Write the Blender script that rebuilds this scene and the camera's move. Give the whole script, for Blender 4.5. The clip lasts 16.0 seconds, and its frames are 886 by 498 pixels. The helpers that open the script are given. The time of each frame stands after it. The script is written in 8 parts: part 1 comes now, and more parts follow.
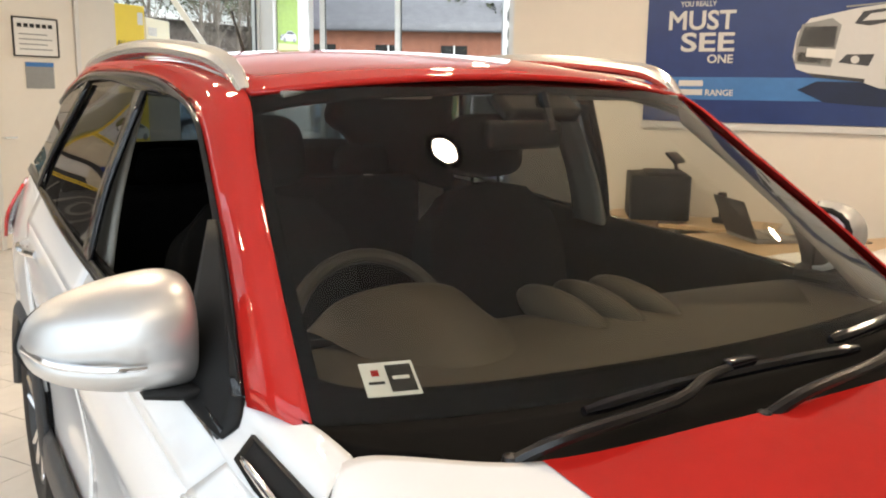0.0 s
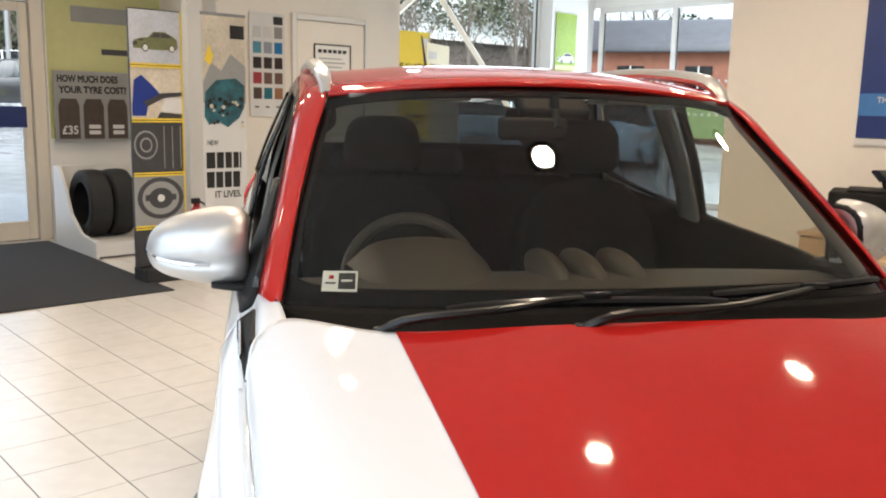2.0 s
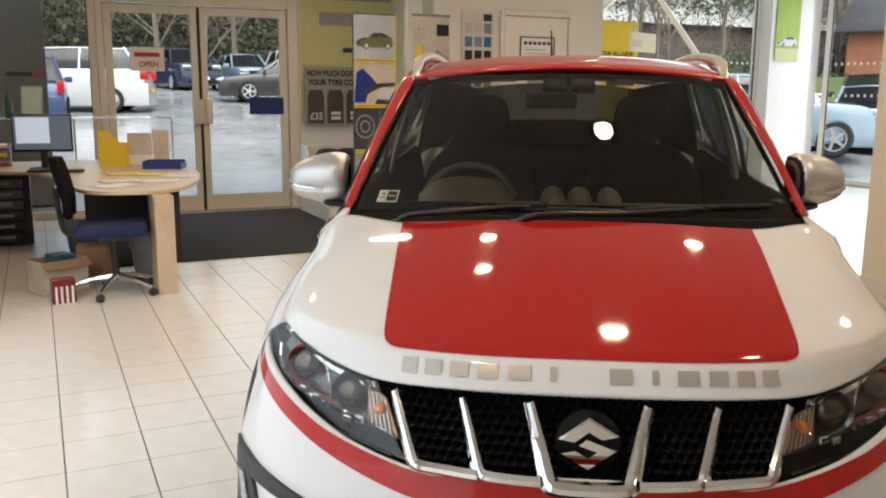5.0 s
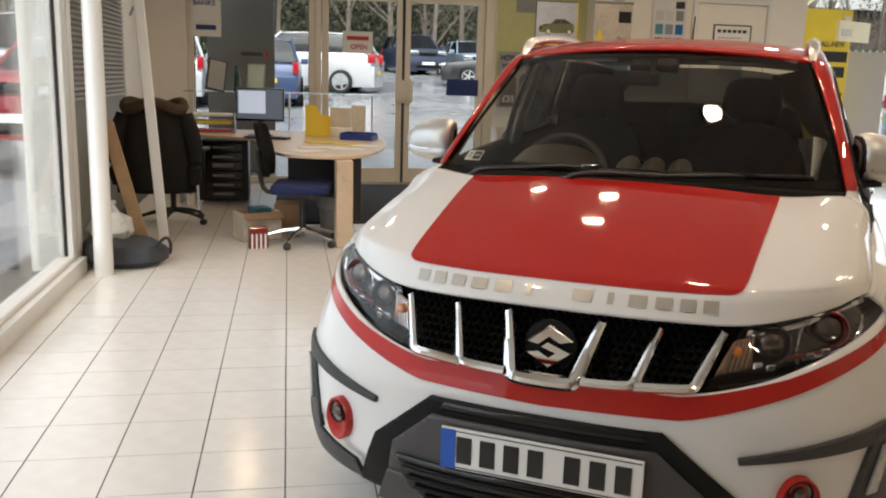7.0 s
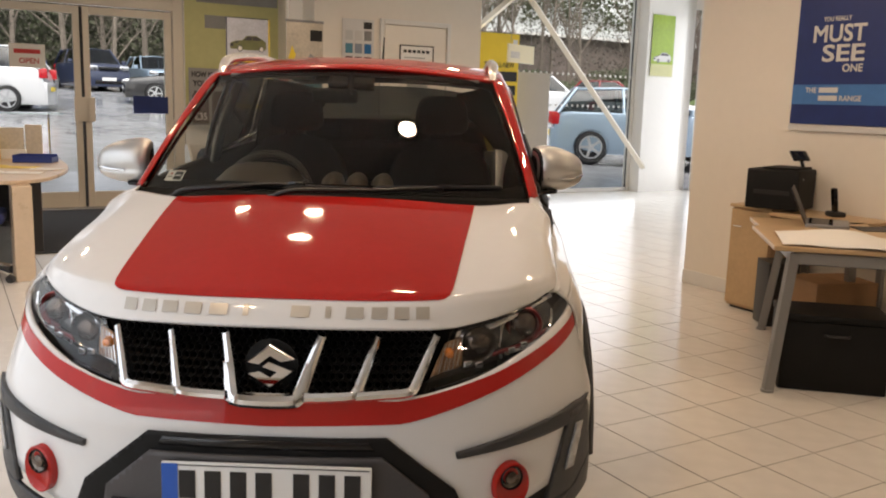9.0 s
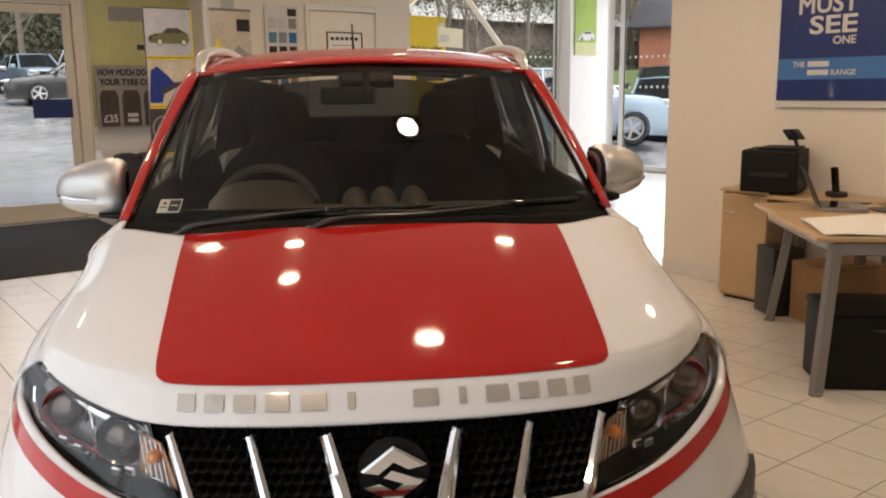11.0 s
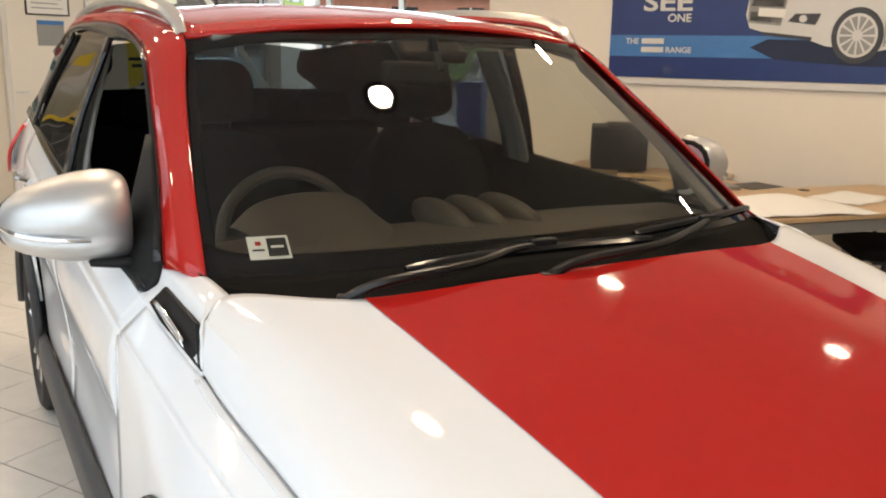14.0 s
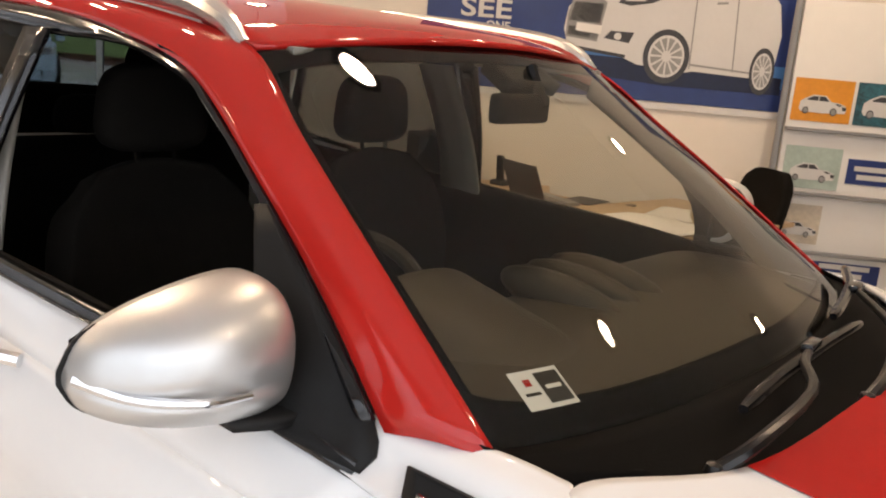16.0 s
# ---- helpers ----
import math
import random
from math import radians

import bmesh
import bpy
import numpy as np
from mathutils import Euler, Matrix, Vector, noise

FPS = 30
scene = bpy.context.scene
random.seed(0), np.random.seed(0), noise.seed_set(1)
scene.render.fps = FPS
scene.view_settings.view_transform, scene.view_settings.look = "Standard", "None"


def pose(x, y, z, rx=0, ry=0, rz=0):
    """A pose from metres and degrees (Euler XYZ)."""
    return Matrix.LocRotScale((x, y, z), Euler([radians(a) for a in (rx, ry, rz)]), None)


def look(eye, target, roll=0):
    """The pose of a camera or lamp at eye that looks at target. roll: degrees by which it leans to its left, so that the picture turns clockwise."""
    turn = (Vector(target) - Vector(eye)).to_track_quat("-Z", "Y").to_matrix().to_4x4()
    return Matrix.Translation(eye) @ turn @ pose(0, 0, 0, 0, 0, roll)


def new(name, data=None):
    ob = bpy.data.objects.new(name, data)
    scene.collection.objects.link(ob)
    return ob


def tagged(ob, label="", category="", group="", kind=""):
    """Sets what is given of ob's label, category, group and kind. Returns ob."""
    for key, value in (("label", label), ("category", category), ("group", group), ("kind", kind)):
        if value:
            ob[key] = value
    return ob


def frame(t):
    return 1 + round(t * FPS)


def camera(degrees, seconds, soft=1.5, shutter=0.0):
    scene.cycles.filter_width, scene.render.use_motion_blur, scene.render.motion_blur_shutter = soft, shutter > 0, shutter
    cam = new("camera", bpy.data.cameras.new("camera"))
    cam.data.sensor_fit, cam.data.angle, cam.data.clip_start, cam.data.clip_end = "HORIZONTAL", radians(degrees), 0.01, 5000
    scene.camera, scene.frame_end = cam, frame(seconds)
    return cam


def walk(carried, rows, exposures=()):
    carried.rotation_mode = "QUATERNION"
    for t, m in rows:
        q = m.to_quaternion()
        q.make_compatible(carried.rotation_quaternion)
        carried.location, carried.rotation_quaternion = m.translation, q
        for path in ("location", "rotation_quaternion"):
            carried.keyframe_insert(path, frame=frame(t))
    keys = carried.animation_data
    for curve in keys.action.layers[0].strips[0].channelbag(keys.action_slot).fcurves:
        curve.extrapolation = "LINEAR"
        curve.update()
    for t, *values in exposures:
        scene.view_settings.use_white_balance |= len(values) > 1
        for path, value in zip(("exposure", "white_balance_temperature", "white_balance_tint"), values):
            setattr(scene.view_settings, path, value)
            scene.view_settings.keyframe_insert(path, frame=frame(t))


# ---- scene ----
cam = camera(54.49, 16.0, soft=2.0)
PATH = [
    (0.0, -1.1609, 0.1739, 1.5071, 79.464, -0.778, -31.527),
    (0.5, -1.0770, -0.0110, 1.5082, 80.352, 0.160, -26.129),
    (1.0, -1.0065, -0.2353, 1.4972, 80.812, -1.050, -22.464),
    (1.5, -0.8567, -0.4047, 1.4879, 81.525, -0.076, -16.681),
    (2.0, -0.7407, -0.5859, 1.4714, 80.534, -1.230, -11.003),
    (2.5, -0.6888, -0.8420, 1.4601, 79.569, -0.314, -8.834),
    (3.0, -0.5556, -1.0539, 1.4290, 79.862, -0.464, -3.408),
    (3.5, -0.4403, -1.2521, 1.4501, 79.296, -1.359, 0.752),
    (6.0, 0.1918, -1.7944, 1.4191, 79.857, -0.589, 13.515),
    (6.5, 0.3876, -1.8952, 1.3970, 78.716, -1.602, 19.617),
    (7.0, 0.4810, -1.9923, 1.3962, 78.686, -1.657, 20.984),
    (7.5, 0.5256, -2.0945, 1.3904, 77.895, -1.183, 17.885),
    (8.0, 0.5576, -2.1148, 1.3939, 76.927, -0.867, 10.267),
    (8.5, 0.5364, -2.1094, 1.3944, 78.709, -1.415, 4.577),
    (9.0, 0.4541, -2.0141, 1.3989, 80.365, -1.707, 1.040),
    (11.5, -0.2519, -1.2573, 1.4388, 78.798, 0.184, -8.804),
    (12.0, -0.4711, -1.0980, 1.4364, 78.211, -0.990, -12.980),
    (12.5, -0.6634, -0.9658, 1.4546, 78.264, -0.230, -17.749),
    (13.0, -0.7885, -0.7569, 1.4354, 78.683, 0.313, -20.206),
    (13.5, -0.9295, -0.5571, 1.4509, 76.983, -1.167, -22.837),
    (14.0, -1.1297, -0.3366, 1.4689, 77.101, -1.018, -30.170),
    (14.5, -1.2407, -0.1019, 1.4603, 76.172, -1.511, -34.886),
    (15.0, -1.3034, 0.1349, 1.4716, 72.959, -3.353, -37.128),
    (15.5, -1.4477, 0.4236, 1.4883, 76.155, -3.052, -46.202),
    (16.0, -1.5341, 0.7021, 1.5088, 77.206, -4.786, -52.248),
]
walk(cam, [(t, pose(x, y, z, rx, ry, rz)) for t, x, y, z, rx, ry, rz in PATH],
     [(0.0, 1.55, 6250, 10), (1.6, 1.54, 5900, 10), (2.3, 1.45, 6000, 10), (3.0, 1.18, 6150, 10), (3.5, 0.97, 6400, 10), (6.0, 0.95, 6500, 10), (7.5, 0.86, 6450, 12), (9.0, 0.88, 6750, 16), (11.5, 0.90, 6700, 16), (12.1, 1.09, 6650, 15), (12.5, 1.18, 6600, 13), (13.2, 1.24, 6300, 10), (14.5, 1.31, 6250, 10), (16.0, 1.26, 6650, 17)])

# ---- light ----
world = bpy.data.worlds.new("world")
scene.world = world
world.use_nodes = True
wn, wl = world.node_tree.nodes, world.node_tree.links
sky = wn.new("ShaderNodeTexSky")
sky.sky_type = "NISHITA"
sky.sun_disc = False
sky.sun_elevation, sky.sun_rotation = radians(52), radians(162)
sky.dust_density, sky.ozone_density = 3.0, 0.6
grey = wn.new("ShaderNodeHueSaturation")
grey.inputs["Saturation"].default_value = 0.3
wl.new(sky.outputs[0], grey.inputs["Color"])
wl.new(grey.outputs[0], wn["Background"].inputs[0])
wn["Background"].inputs[1].default_value = 0.15

sun = new("sun", bpy.data.lights.new("sun", "SUN"))
sun.data.energy, sun.data.angle, sun.data.color = 1.5, radians(60), (1.0, 0.98, 0.95)
sun.matrix_world = look((10, -30, 42), (0, 0, 0))

ROOM = 31.0                      # the room is turned against the car
CEIL = 3.6
FACADE, SIDE, LEFT, POSTER = 9.3, 10.8, -2.05, 4.6


def room(a, b, z=0.0, turn=0.0):
    """A pose in the room: a along the facade, b towards it."""
    return pose(0, 0, 0, 0, 0, ROOM) @ pose(a, b, z, 0, 0, turn)


# ---- building tools ----
def empty(name, m, label, category, group="", kind=""):
    ob = new(name)
    ob.empty_display_size = 0.1
    ob.matrix_world = m
    return tagged(ob, label, category, group, kind)


def link(name, bm, material, parent=None, label="", smooth=35, m=None, thick=0.0, bevel=0.0, offset=-1.0):
    me = bpy.data.meshes.new(name)
    bm.to_mesh(me)
    bm.free()
    mats = material if isinstance(material, (list, tuple)) else [material]
    for x in mats:
        me.materials.append(x)
    if smooth:
        me.shade_smooth()
        me.set_sharp_from_angle(angle=radians(smooth))
    ob = new(name, me)
    if parent:
        ob.parent = parent
    if m is not None:
        ob.matrix_basis = m
    if thick:
        mod = ob.modifiers.new("solid", "SOLIDIFY")
        mod.thickness, mod.offset = thick, offset
    if bevel:
        mod = ob.modifiers.new("bevel", "BEVEL")
        mod.width, mod.segments, mod.limit_method, mod.angle_limit = bevel, 2, "ANGLE", radians(40)
        mod.harden_normals = False
    if label:
        ob["label"] = label
    return ob


def part(name, bm, material, parent, label="", **k):
    return link(name, bm, material, parent, label, **k)


def box(bm, x0, x1, y0, y1, z0, z1, m=None, mi=0):
    vs = [bm.verts.new(Vector(p) if m is None else m @ Vector(p)) for p in
          ((x0, y0, z0), (x1, y0, z0), (x1, y1, z0), (x0, y1, z0), (x0, y0, z1), (x1, y0, z1), (x1, y1, z1), (x0, y1, z1))]
    for f in ((3, 2, 1, 0), (4, 5, 6, 7), (0, 1, 5, 4), (1, 2, 6, 5), (2, 3, 7, 6), (3, 0, 4, 7)):
        fa = bm.faces.new([vs[i] for i in f])
        fa.material_index = mi
    return vs


def bx(x0, x1, y0, y1, z0, z1, m=None):
    bm = bmesh.new()
    box(bm, x0, x1, y0, y1, z0, z1, m)
    return bm


def rbox(x0, x1, y0, y1, z0, z1, r=0.01, seg=2, m=None):
    bm = bx(x0, x1, y0, y1, z0, z1)
    bmesh.ops.bevel(bm, geom=bm.edges[:], offset=r, segments=seg, profile=0.6, affect="EDGES")
    if m is not None:
        bmesh.ops.transform(bm, matrix=m, verts=bm.verts)
    return bm


def lathe(profile, n=32, bm=None, m=None, closed=False):
    """Turn (radius, height) pairs about z."""
    bm = bm or bmesh.new()
    rings = []
    for r, h in profile:
        rings.append([bm.verts.new((m or Matrix()) @ Vector((r * math.cos(2 * math.pi * i / n), r * math.sin(2 * math.pi * i / n), h))) for i in range(n)])
    for a, b in zip(rings, rings[1:]):
        for i in range(n):
            bm.faces.new((a[i], a[(i + 1) % n], b[(i + 1) % n], b[i]))
    if closed:
        bm.faces.new(rings[0][::-1])
        bm.faces.new(rings[-1])
    return bm


def tube(points, r, n=8, bm=None, closed=False):
    """A round bar along points; r is one radius or one for each point."""
    bm = bm or bmesh.new()
    pts = [Vector(p) for p in points]
    rings = []
    for i, p in enumerate(pts):
        a = pts[i - 1] if i or closed else p
        b = pts[(i + 1) % len(pts)] if i < len(pts) - 1 or closed else p
        d = (b - a).normalized()
        q = d.to_track_quat("Z", "Y").to_matrix()
        rr = r[i] if isinstance(r, (list, tuple)) else r
        rings.append([bm.verts.new(p + q @ Vector((rr * math.cos(2 * math.pi * k / n), rr * math.sin(2 * math.pi * k / n), 0))) for k in range(n)])
    pairs = list(zip(rings, rings[1:])) + ([(rings[-1], rings[0])] if closed else [])
    for a, b in pairs:
        for k in range(n):
            bm.faces.new((a[k], a[(k + 1) % n], b[(k + 1) % n], b[k]))
    if not closed:
        bm.faces.new(rings[0][::-1])
        bm.faces.new(rings[-1])
    return bm


def spline(p, n):
    """n + 1 points on a smooth curve through p, evenly in its parameter."""
    p = [np.array(q, float) for q in p]
    ext = [2 * p[0] - p[1]] + p + [2 * p[-1] - p[-2]]
    out = []
    for i in range(n + 1):
        s = i / n * (len(p) - 1)
        k = min(int(s), len(p) - 2)
        out.append(spline_at(ext, k, s - k))
    return out


def spline_at(ext, k, f):
    a, b, c, d = ext[k], ext[k + 1], ext[k + 2], ext[k + 3]
    return 0.5 * (2 * b + (c - a) * f + (2 * a - 5 * b + 4 * c - d) * f * f + (3 * b - a - 3 * c + d) * f ** 3)


def curve_at(p, s):
    """The point at s (0 to len - 1) on the smooth curve through p."""
    p = [np.array(q, float) for q in p]
    ext = [2 * p[0] - p[1]] + p + [2 * p[-1] - p[-2]]
    s = min(max(s, 0), len(p) - 1)
    k = min(int(s), len(p) - 2)
    return spline_at(ext, k, s - k)


def surf_at(rows, s, t):
    """A smooth surface through rows of points: s along a row, t across the rows."""
    return curve_at([curve_at(r, s) for r in rows], t)


def grid(bm, pts, mi=0, flip=False):
    vs = [[bm.verts.new(p) for p in row] for row in pts]
    for a, b in zip(vs, vs[1:]):
        for i in range(len(a) - 1):
            q = (a[i], a[i + 1], b[i + 1], b[i])
            f = bm.faces.new(q[::-1] if flip else q)
            f.material_index = mi
    return vs


def loft(rows, nu, nv, flip=False, bm=None):
    bm = bm or bmesh.new()
    cross = [spline(r, nu) for r in rows]
    cols = [spline([c[i] for c in cross], nv) for i in range(nu + 1)]
    grid(bm, [[cols[i][j] for i in range(nu + 1)] for j in range(nv + 1)], flip=flip)
    return bm


def sym(half):
    """Both sides of the car from a half row that starts at the middle."""
    return [(-x, y, z) for x, y, z in reversed(half[1:])] + [(x, y, z) for x, y, z in half]


def flipped(bm):
    """The mirror image in x."""
    c = bm.copy()
    for v in c.verts:
        v.co.x = -v.co.x
    bmesh.ops.reverse_faces(c, faces=c.faces)
    return c


# ---- materials ----
def material(name, color, rough=0.5, metal=0.0, var=0.0, scale=8.0, bump=0.0, bscale=60.0, coat=0.0, spec=0.5, rvar=0.0, emit=None, power=0.0, dark=None, crough=0.03):
    m = bpy.data.materials.new(name)
    m.use_nodes = True
    n, l = m.node_tree.nodes, m.node_tree.links
    p = n["Principled BSDF"]
    p.inputs["Base Color"].default_value = (*color, 1)
    p.inputs["Roughness"].default_value, p.inputs["Metallic"].default_value = rough, metal
    p.inputs["Specular IOR Level"].default_value = spec
    p.inputs["Coat Weight"].default_value, p.inputs["Coat Roughness"].default_value = coat, crough
    tc = n.new("ShaderNodeTexCoord")
    if var or rvar:
        big, small = n.new("ShaderNodeTexNoise"), n.new("ShaderNodeTexNoise")
        for q, s in ((big, scale), (small, scale * 9)):
            l.new(tc.outputs["Object"], q.inputs["Vector"])
            q.inputs["Scale"].default_value, q.inputs["Detail"].default_value = s, 5
        mix = n.new("ShaderNodeMath")
        mix.operation = "MULTIPLY_ADD"
        mix.inputs[1].default_value = 0.45
        l.new(small.outputs[0], mix.inputs[0])
        half = n.new("ShaderNodeMath")
        half.operation = "MULTIPLY"
        half.inputs[1].default_value = 0.55
        l.new(big.outputs[0], half.inputs[0])
        l.new(half.outputs[0], mix.inputs[2])
        ramp = n.new("ShaderNodeMapRange")
        ramp.inputs["From Min"].default_value, ramp.inputs["From Max"].default_value = 0.3, 0.7
        l.new(mix.outputs[0], ramp.inputs[0])
        if var:
            cm = n.new("ShaderNodeMix")
            cm.data_type = "RGBA"
            lo = dark or [c * (1 - var) for c in color]
            hi = [min(c * (1 + var * 0.5), 1) for c in color]
            cm.inputs["A"].default_value, cm.inputs["B"].default_value = (*lo, 1), (*hi, 1)
            l.new(ramp.outputs[0], cm.inputs["Factor"])
            l.new(cm.outputs["Result"], p.inputs["Base Color"])
        if rvar:
            rm = n.new("ShaderNodeMapRange")
            rm.inputs["To Min"].default_value, rm.inputs["To Max"].default_value = rough * (1 - rvar), min(rough * (1 + rvar), 1)
            l.new(ramp.outputs[0], rm.inputs[0])
            l.new(rm.outputs[0], p.inputs["Roughness"])
    if bump:
        bn, bt = n.new("ShaderNodeBump"), n.new("ShaderNodeTexNoise")
        l.new(tc.outputs["Object"], bt.inputs["Vector"])
        bt.inputs["Scale"].default_value, bt.inputs["Detail"].default_value = bscale, 4
        bn.inputs["Strength"].default_value, bn.inputs["Distance"].default_value = bump, 0.002
        l.new(bt.outputs[0], bn.inputs["Height"])
        l.new(bn.outputs[0], p.inputs["Normal"])
    if emit:
        p.inputs["Emission Color"].default_value = (*emit, 1)
        p.inputs["Emission Strength"].default_value = power
    return m


def glass(name, tint=(0.92, 0.95, 0.94), ior=1.45, rough=0.0):
    m = bpy.data.materials.new(name)
    m.use_nodes = True
    n, l = m.node_tree.nodes, m.node_tree.links
    n.remove(n["Principled BSDF"])
    t, g, f, mix = n.new("ShaderNodeBsdfTransparent"), n.new("ShaderNodeBsdfGlossy"), n.new("ShaderNodeLayerWeight"), n.new("ShaderNodeMixShader")
    t.inputs[0].default_value = (*tint, 1)
    g.inputs["Roughness"].default_value = rough
    f.inputs["Blend"].default_value = 0.5
    power, curve = n.new("ShaderNodeMath"), n.new("ShaderNodeMath")
    power.operation, curve.operation = "POWER", "MULTIPLY_ADD"
    power.inputs[1].default_value = 5.0
    f0 = ((ior - 1) / (ior + 1)) ** 2
    curve.inputs[1].default_value, curve.inputs[2].default_value = 1 - f0, f0
    l.new(f.outputs["Facing"], power.inputs[0])
    l.new(power.outputs[0], curve.inputs[0])
    l.new(curve.outputs[0], mix.inputs[0])
    l.new(t.outputs[0], mix.inputs[1])
    l.new(g.outputs[0], mix.inputs[2])
    l.new(mix.outputs[0], n["Material Output"].inputs[0])
    return m


WHITE = material("white_car_paint", (0.74, 0.74, 0.735), 0.55, var=0.02, scale=3, coat=0.9, spec=0.0, crough=0.045)
RED = material("red_car_paint", (0.43, 0.017, 0.012), 0.5, var=0.08, scale=2, coat=0.9, spec=0.0)
REDFILM = material("red_vinyl_film", (0.41, 0.016, 0.012), 0.6, var=0.08, scale=4, coat=0.65, spec=0.0, crough=0.055)
PINKFILM = material("red_reflective_film", (0.47, 0.020, 0.016), 0.5, var=0.1, scale=5, coat=0.9, spec=0.1)
SILVER = material("satin_silver_paint", (0.60, 0.60, 0.59), 0.42, 0.85, var=0.04, scale=6, coat=0.2)
CHROME = material("chrome", (0.82, 0.83, 0.84), 0.07, 1.0, rvar=0.3, scale=20)
RAIL = material("silver_rail", (0.72, 0.71, 0.68), 0.25, 0.9, var=0.04, scale=9)
BLACKPL = material("black_plastic", (0.010, 0.010, 0.010), 0.55, spec=0.18, var=0.25, scale=20, bump=0.15, bscale=400)
GLOSSBLK = material("gloss_black", (0.006, 0.006, 0.007), 0.12, var=0.2, scale=9, rvar=0.2)
CLAD = material("dark_grey_plastic", (0.035, 0.037, 0.04), 0.5, var=0.2, scale=18, bump=0.2, bscale=500)
GREYPL = material("grey_bumper_plastic", (0.060, 0.057, 0.060), 0.5, var=0.12, scale=14, bump=0.12, bscale=500)
RUBBER = material("tyre_rubber", (0.014, 0.014, 0.015), 0.7, var=0.3, scale=18, bump=0.3, bscale=120)
DASH = material("dashboard_plastic", (0.052, 0.043, 0.031), 0.55, var=0.15, scale=16, bump=0.2, bscale=500)
CLOTH = material("black_seat_cloth", (0.0095, 0.0083, 0.0068), 0.95, spec=0.1, var=0.3, scale=25, bump=0.4, bscale=300)
TRIMGREY = material("grey_pillar_trim", (0.19, 0.185, 0.165), 0.7, var=0.08, scale=12)
SCREEN = glass("windscreen_glass", (0.74, 0.735, 0.67), 1.43)
SIDEGL = glass("side_glass", (0.90, 0.92, 0.90), 1.4)
REARGL = glass("rear_glass", (0.10, 0.115, 0.12), 1.5)
DARKGL = glass("privacy_glass", (0.13, 0.145, 0.155), 1.6)
FRIT = material("black_printed_border", (0.004, 0.0038, 0.0036), 0.9, spec=0.02, var=0.2, scale=30)
LENS = glass("lamp_lens", (0.95, 0.95, 0.95), 1.65)
PANE = glass("window_pane", (0.96, 0.98, 0.97), 1.08)
LETTER = material("grey_bonnet_letter_film", (0.46, 0.43, 0.38), 0.35, 0.3, var=0.05, scale=20)
AMBER = material("amber_lens", (0.75, 0.25, 0.05), 0.2, coat=0.6, var=0.1, scale=40)
REFLECT = material("lamp_reflector", (0.75, 0.76, 0.78), 0.12, 0.95, var=0.1, scale=30)
PLATEW = material("white_plate", (0.82, 0.82, 0.80), 0.3, var=0.03, scale=20, coat=0.3)
PLATEB = material("blue_plate_band", (0.01, 0.10, 0.50), 0.3, var=0.05, scale=20)
INK = material("black_ink", (0.012, 0.012, 0.012), 0.5, var=0.2, scale=30)
WALL = material("cream_wall_paint", (0.80, 0.74, 0.65), 0.65, var=0.03, scale=1.5, bump=0.05, bscale=250)
WALLW = material("white_wall_paint", (0.82, 0.80, 0.76), 0.6, var=0.03, scale=1.5, bump=0.05, bscale=250)
CEILM = material("white_ceiling_board", (0.76, 0.75, 0.72), 0.8, var=0.03, scale=2)
FRAMEM = material("white_window_frame", (0.74, 0.72, 0.68), 0.35, var=0.04, scale=5)
DOORFR = material("cream_door_frame", (0.77, 0.70, 0.59), 0.4, var=0.05, scale=4)
SEAL = material("black_seal", (0.012, 0.012, 0.012), 0.6, var=0.2, scale=30)
TILE = material("cream_floor_tile", (0.76, 0.725, 0.67), 0.19, var=0.10, scale=1.3, rvar=0.08)
GROUT = material("dark_grout", (0.085, 0.078, 0.07), 0.8, var=0.3, scale=10)
MATM = material("charcoal_entrance_mat", (0.028, 0.029, 0.032), 0.95, var=0.35, scale=40, bump=0.8, bscale=350)
WOOD = material("pale_maple_laminate", (0.62, 0.47, 0.32), 0.32, var=0.12, scale=3, rvar=0.2)
WOOD2 = material("beech_laminate", (0.55, 0.38, 0.21), 0.38, var=0.14, scale=4)
METGREY = material("grey_painted_steel", (0.30, 0.30, 0.30), 0.4, 0.5, var=0.05, scale=8)
BLUECL = material("blue_chair_fabric", (0.010, 0.018, 0.085), 0.85, var=0.25, scale=60, bump=0.4, bscale=300)
DKPLAST = material("charcoal_plastic", (0.022, 0.022, 0.024), 0.45, var=0.2, scale=15)
PAPER = material("white_paper", (0.82, 0.80, 0.76), 0.7, var=0.03, scale=6)
YELLOW = material("yellow_card", (0.80, 0.58, 0.04), 0.5, var=0.05, scale=6)
CARDB = material("brown_cardboard", (0.38, 0.22, 0.11), 0.75, var=0.12, scale=7)
ASPHALT = material("wet_asphalt", (0.38, 0.39, 0.40), 0.17, var=0.25, scale=0.35, bump=0.3, bscale=25, rvar=0.5)
BLUEP = material("blue_poster_print", (0.010, 0.031, 0.165), 0.4, var=0.2, scale=1.5, coat=0.2)
LBLUEP = material("light_blue_poster_print", (0.055, 0.19, 0.48), 0.4, var=0.15, scale=2, coat=0.2)
GREENP = material("lime_poster_print", (0.56, 0.55, 0.26), 0.45, var=0.1, scale=1.5, coat=0.2)
GREENL = material("bright_green_print", (0.32, 0.46, 0.05), 0.4, var=0.25, scale=2)
GREYP = material("grey_poster_print", (0.30, 0.30, 0.29), 0.5, var=0.12, scale=4)
DGREYP = material("dark_grey_print", (0.05, 0.05, 0.055), 0.45, var=0.3, scale=6)
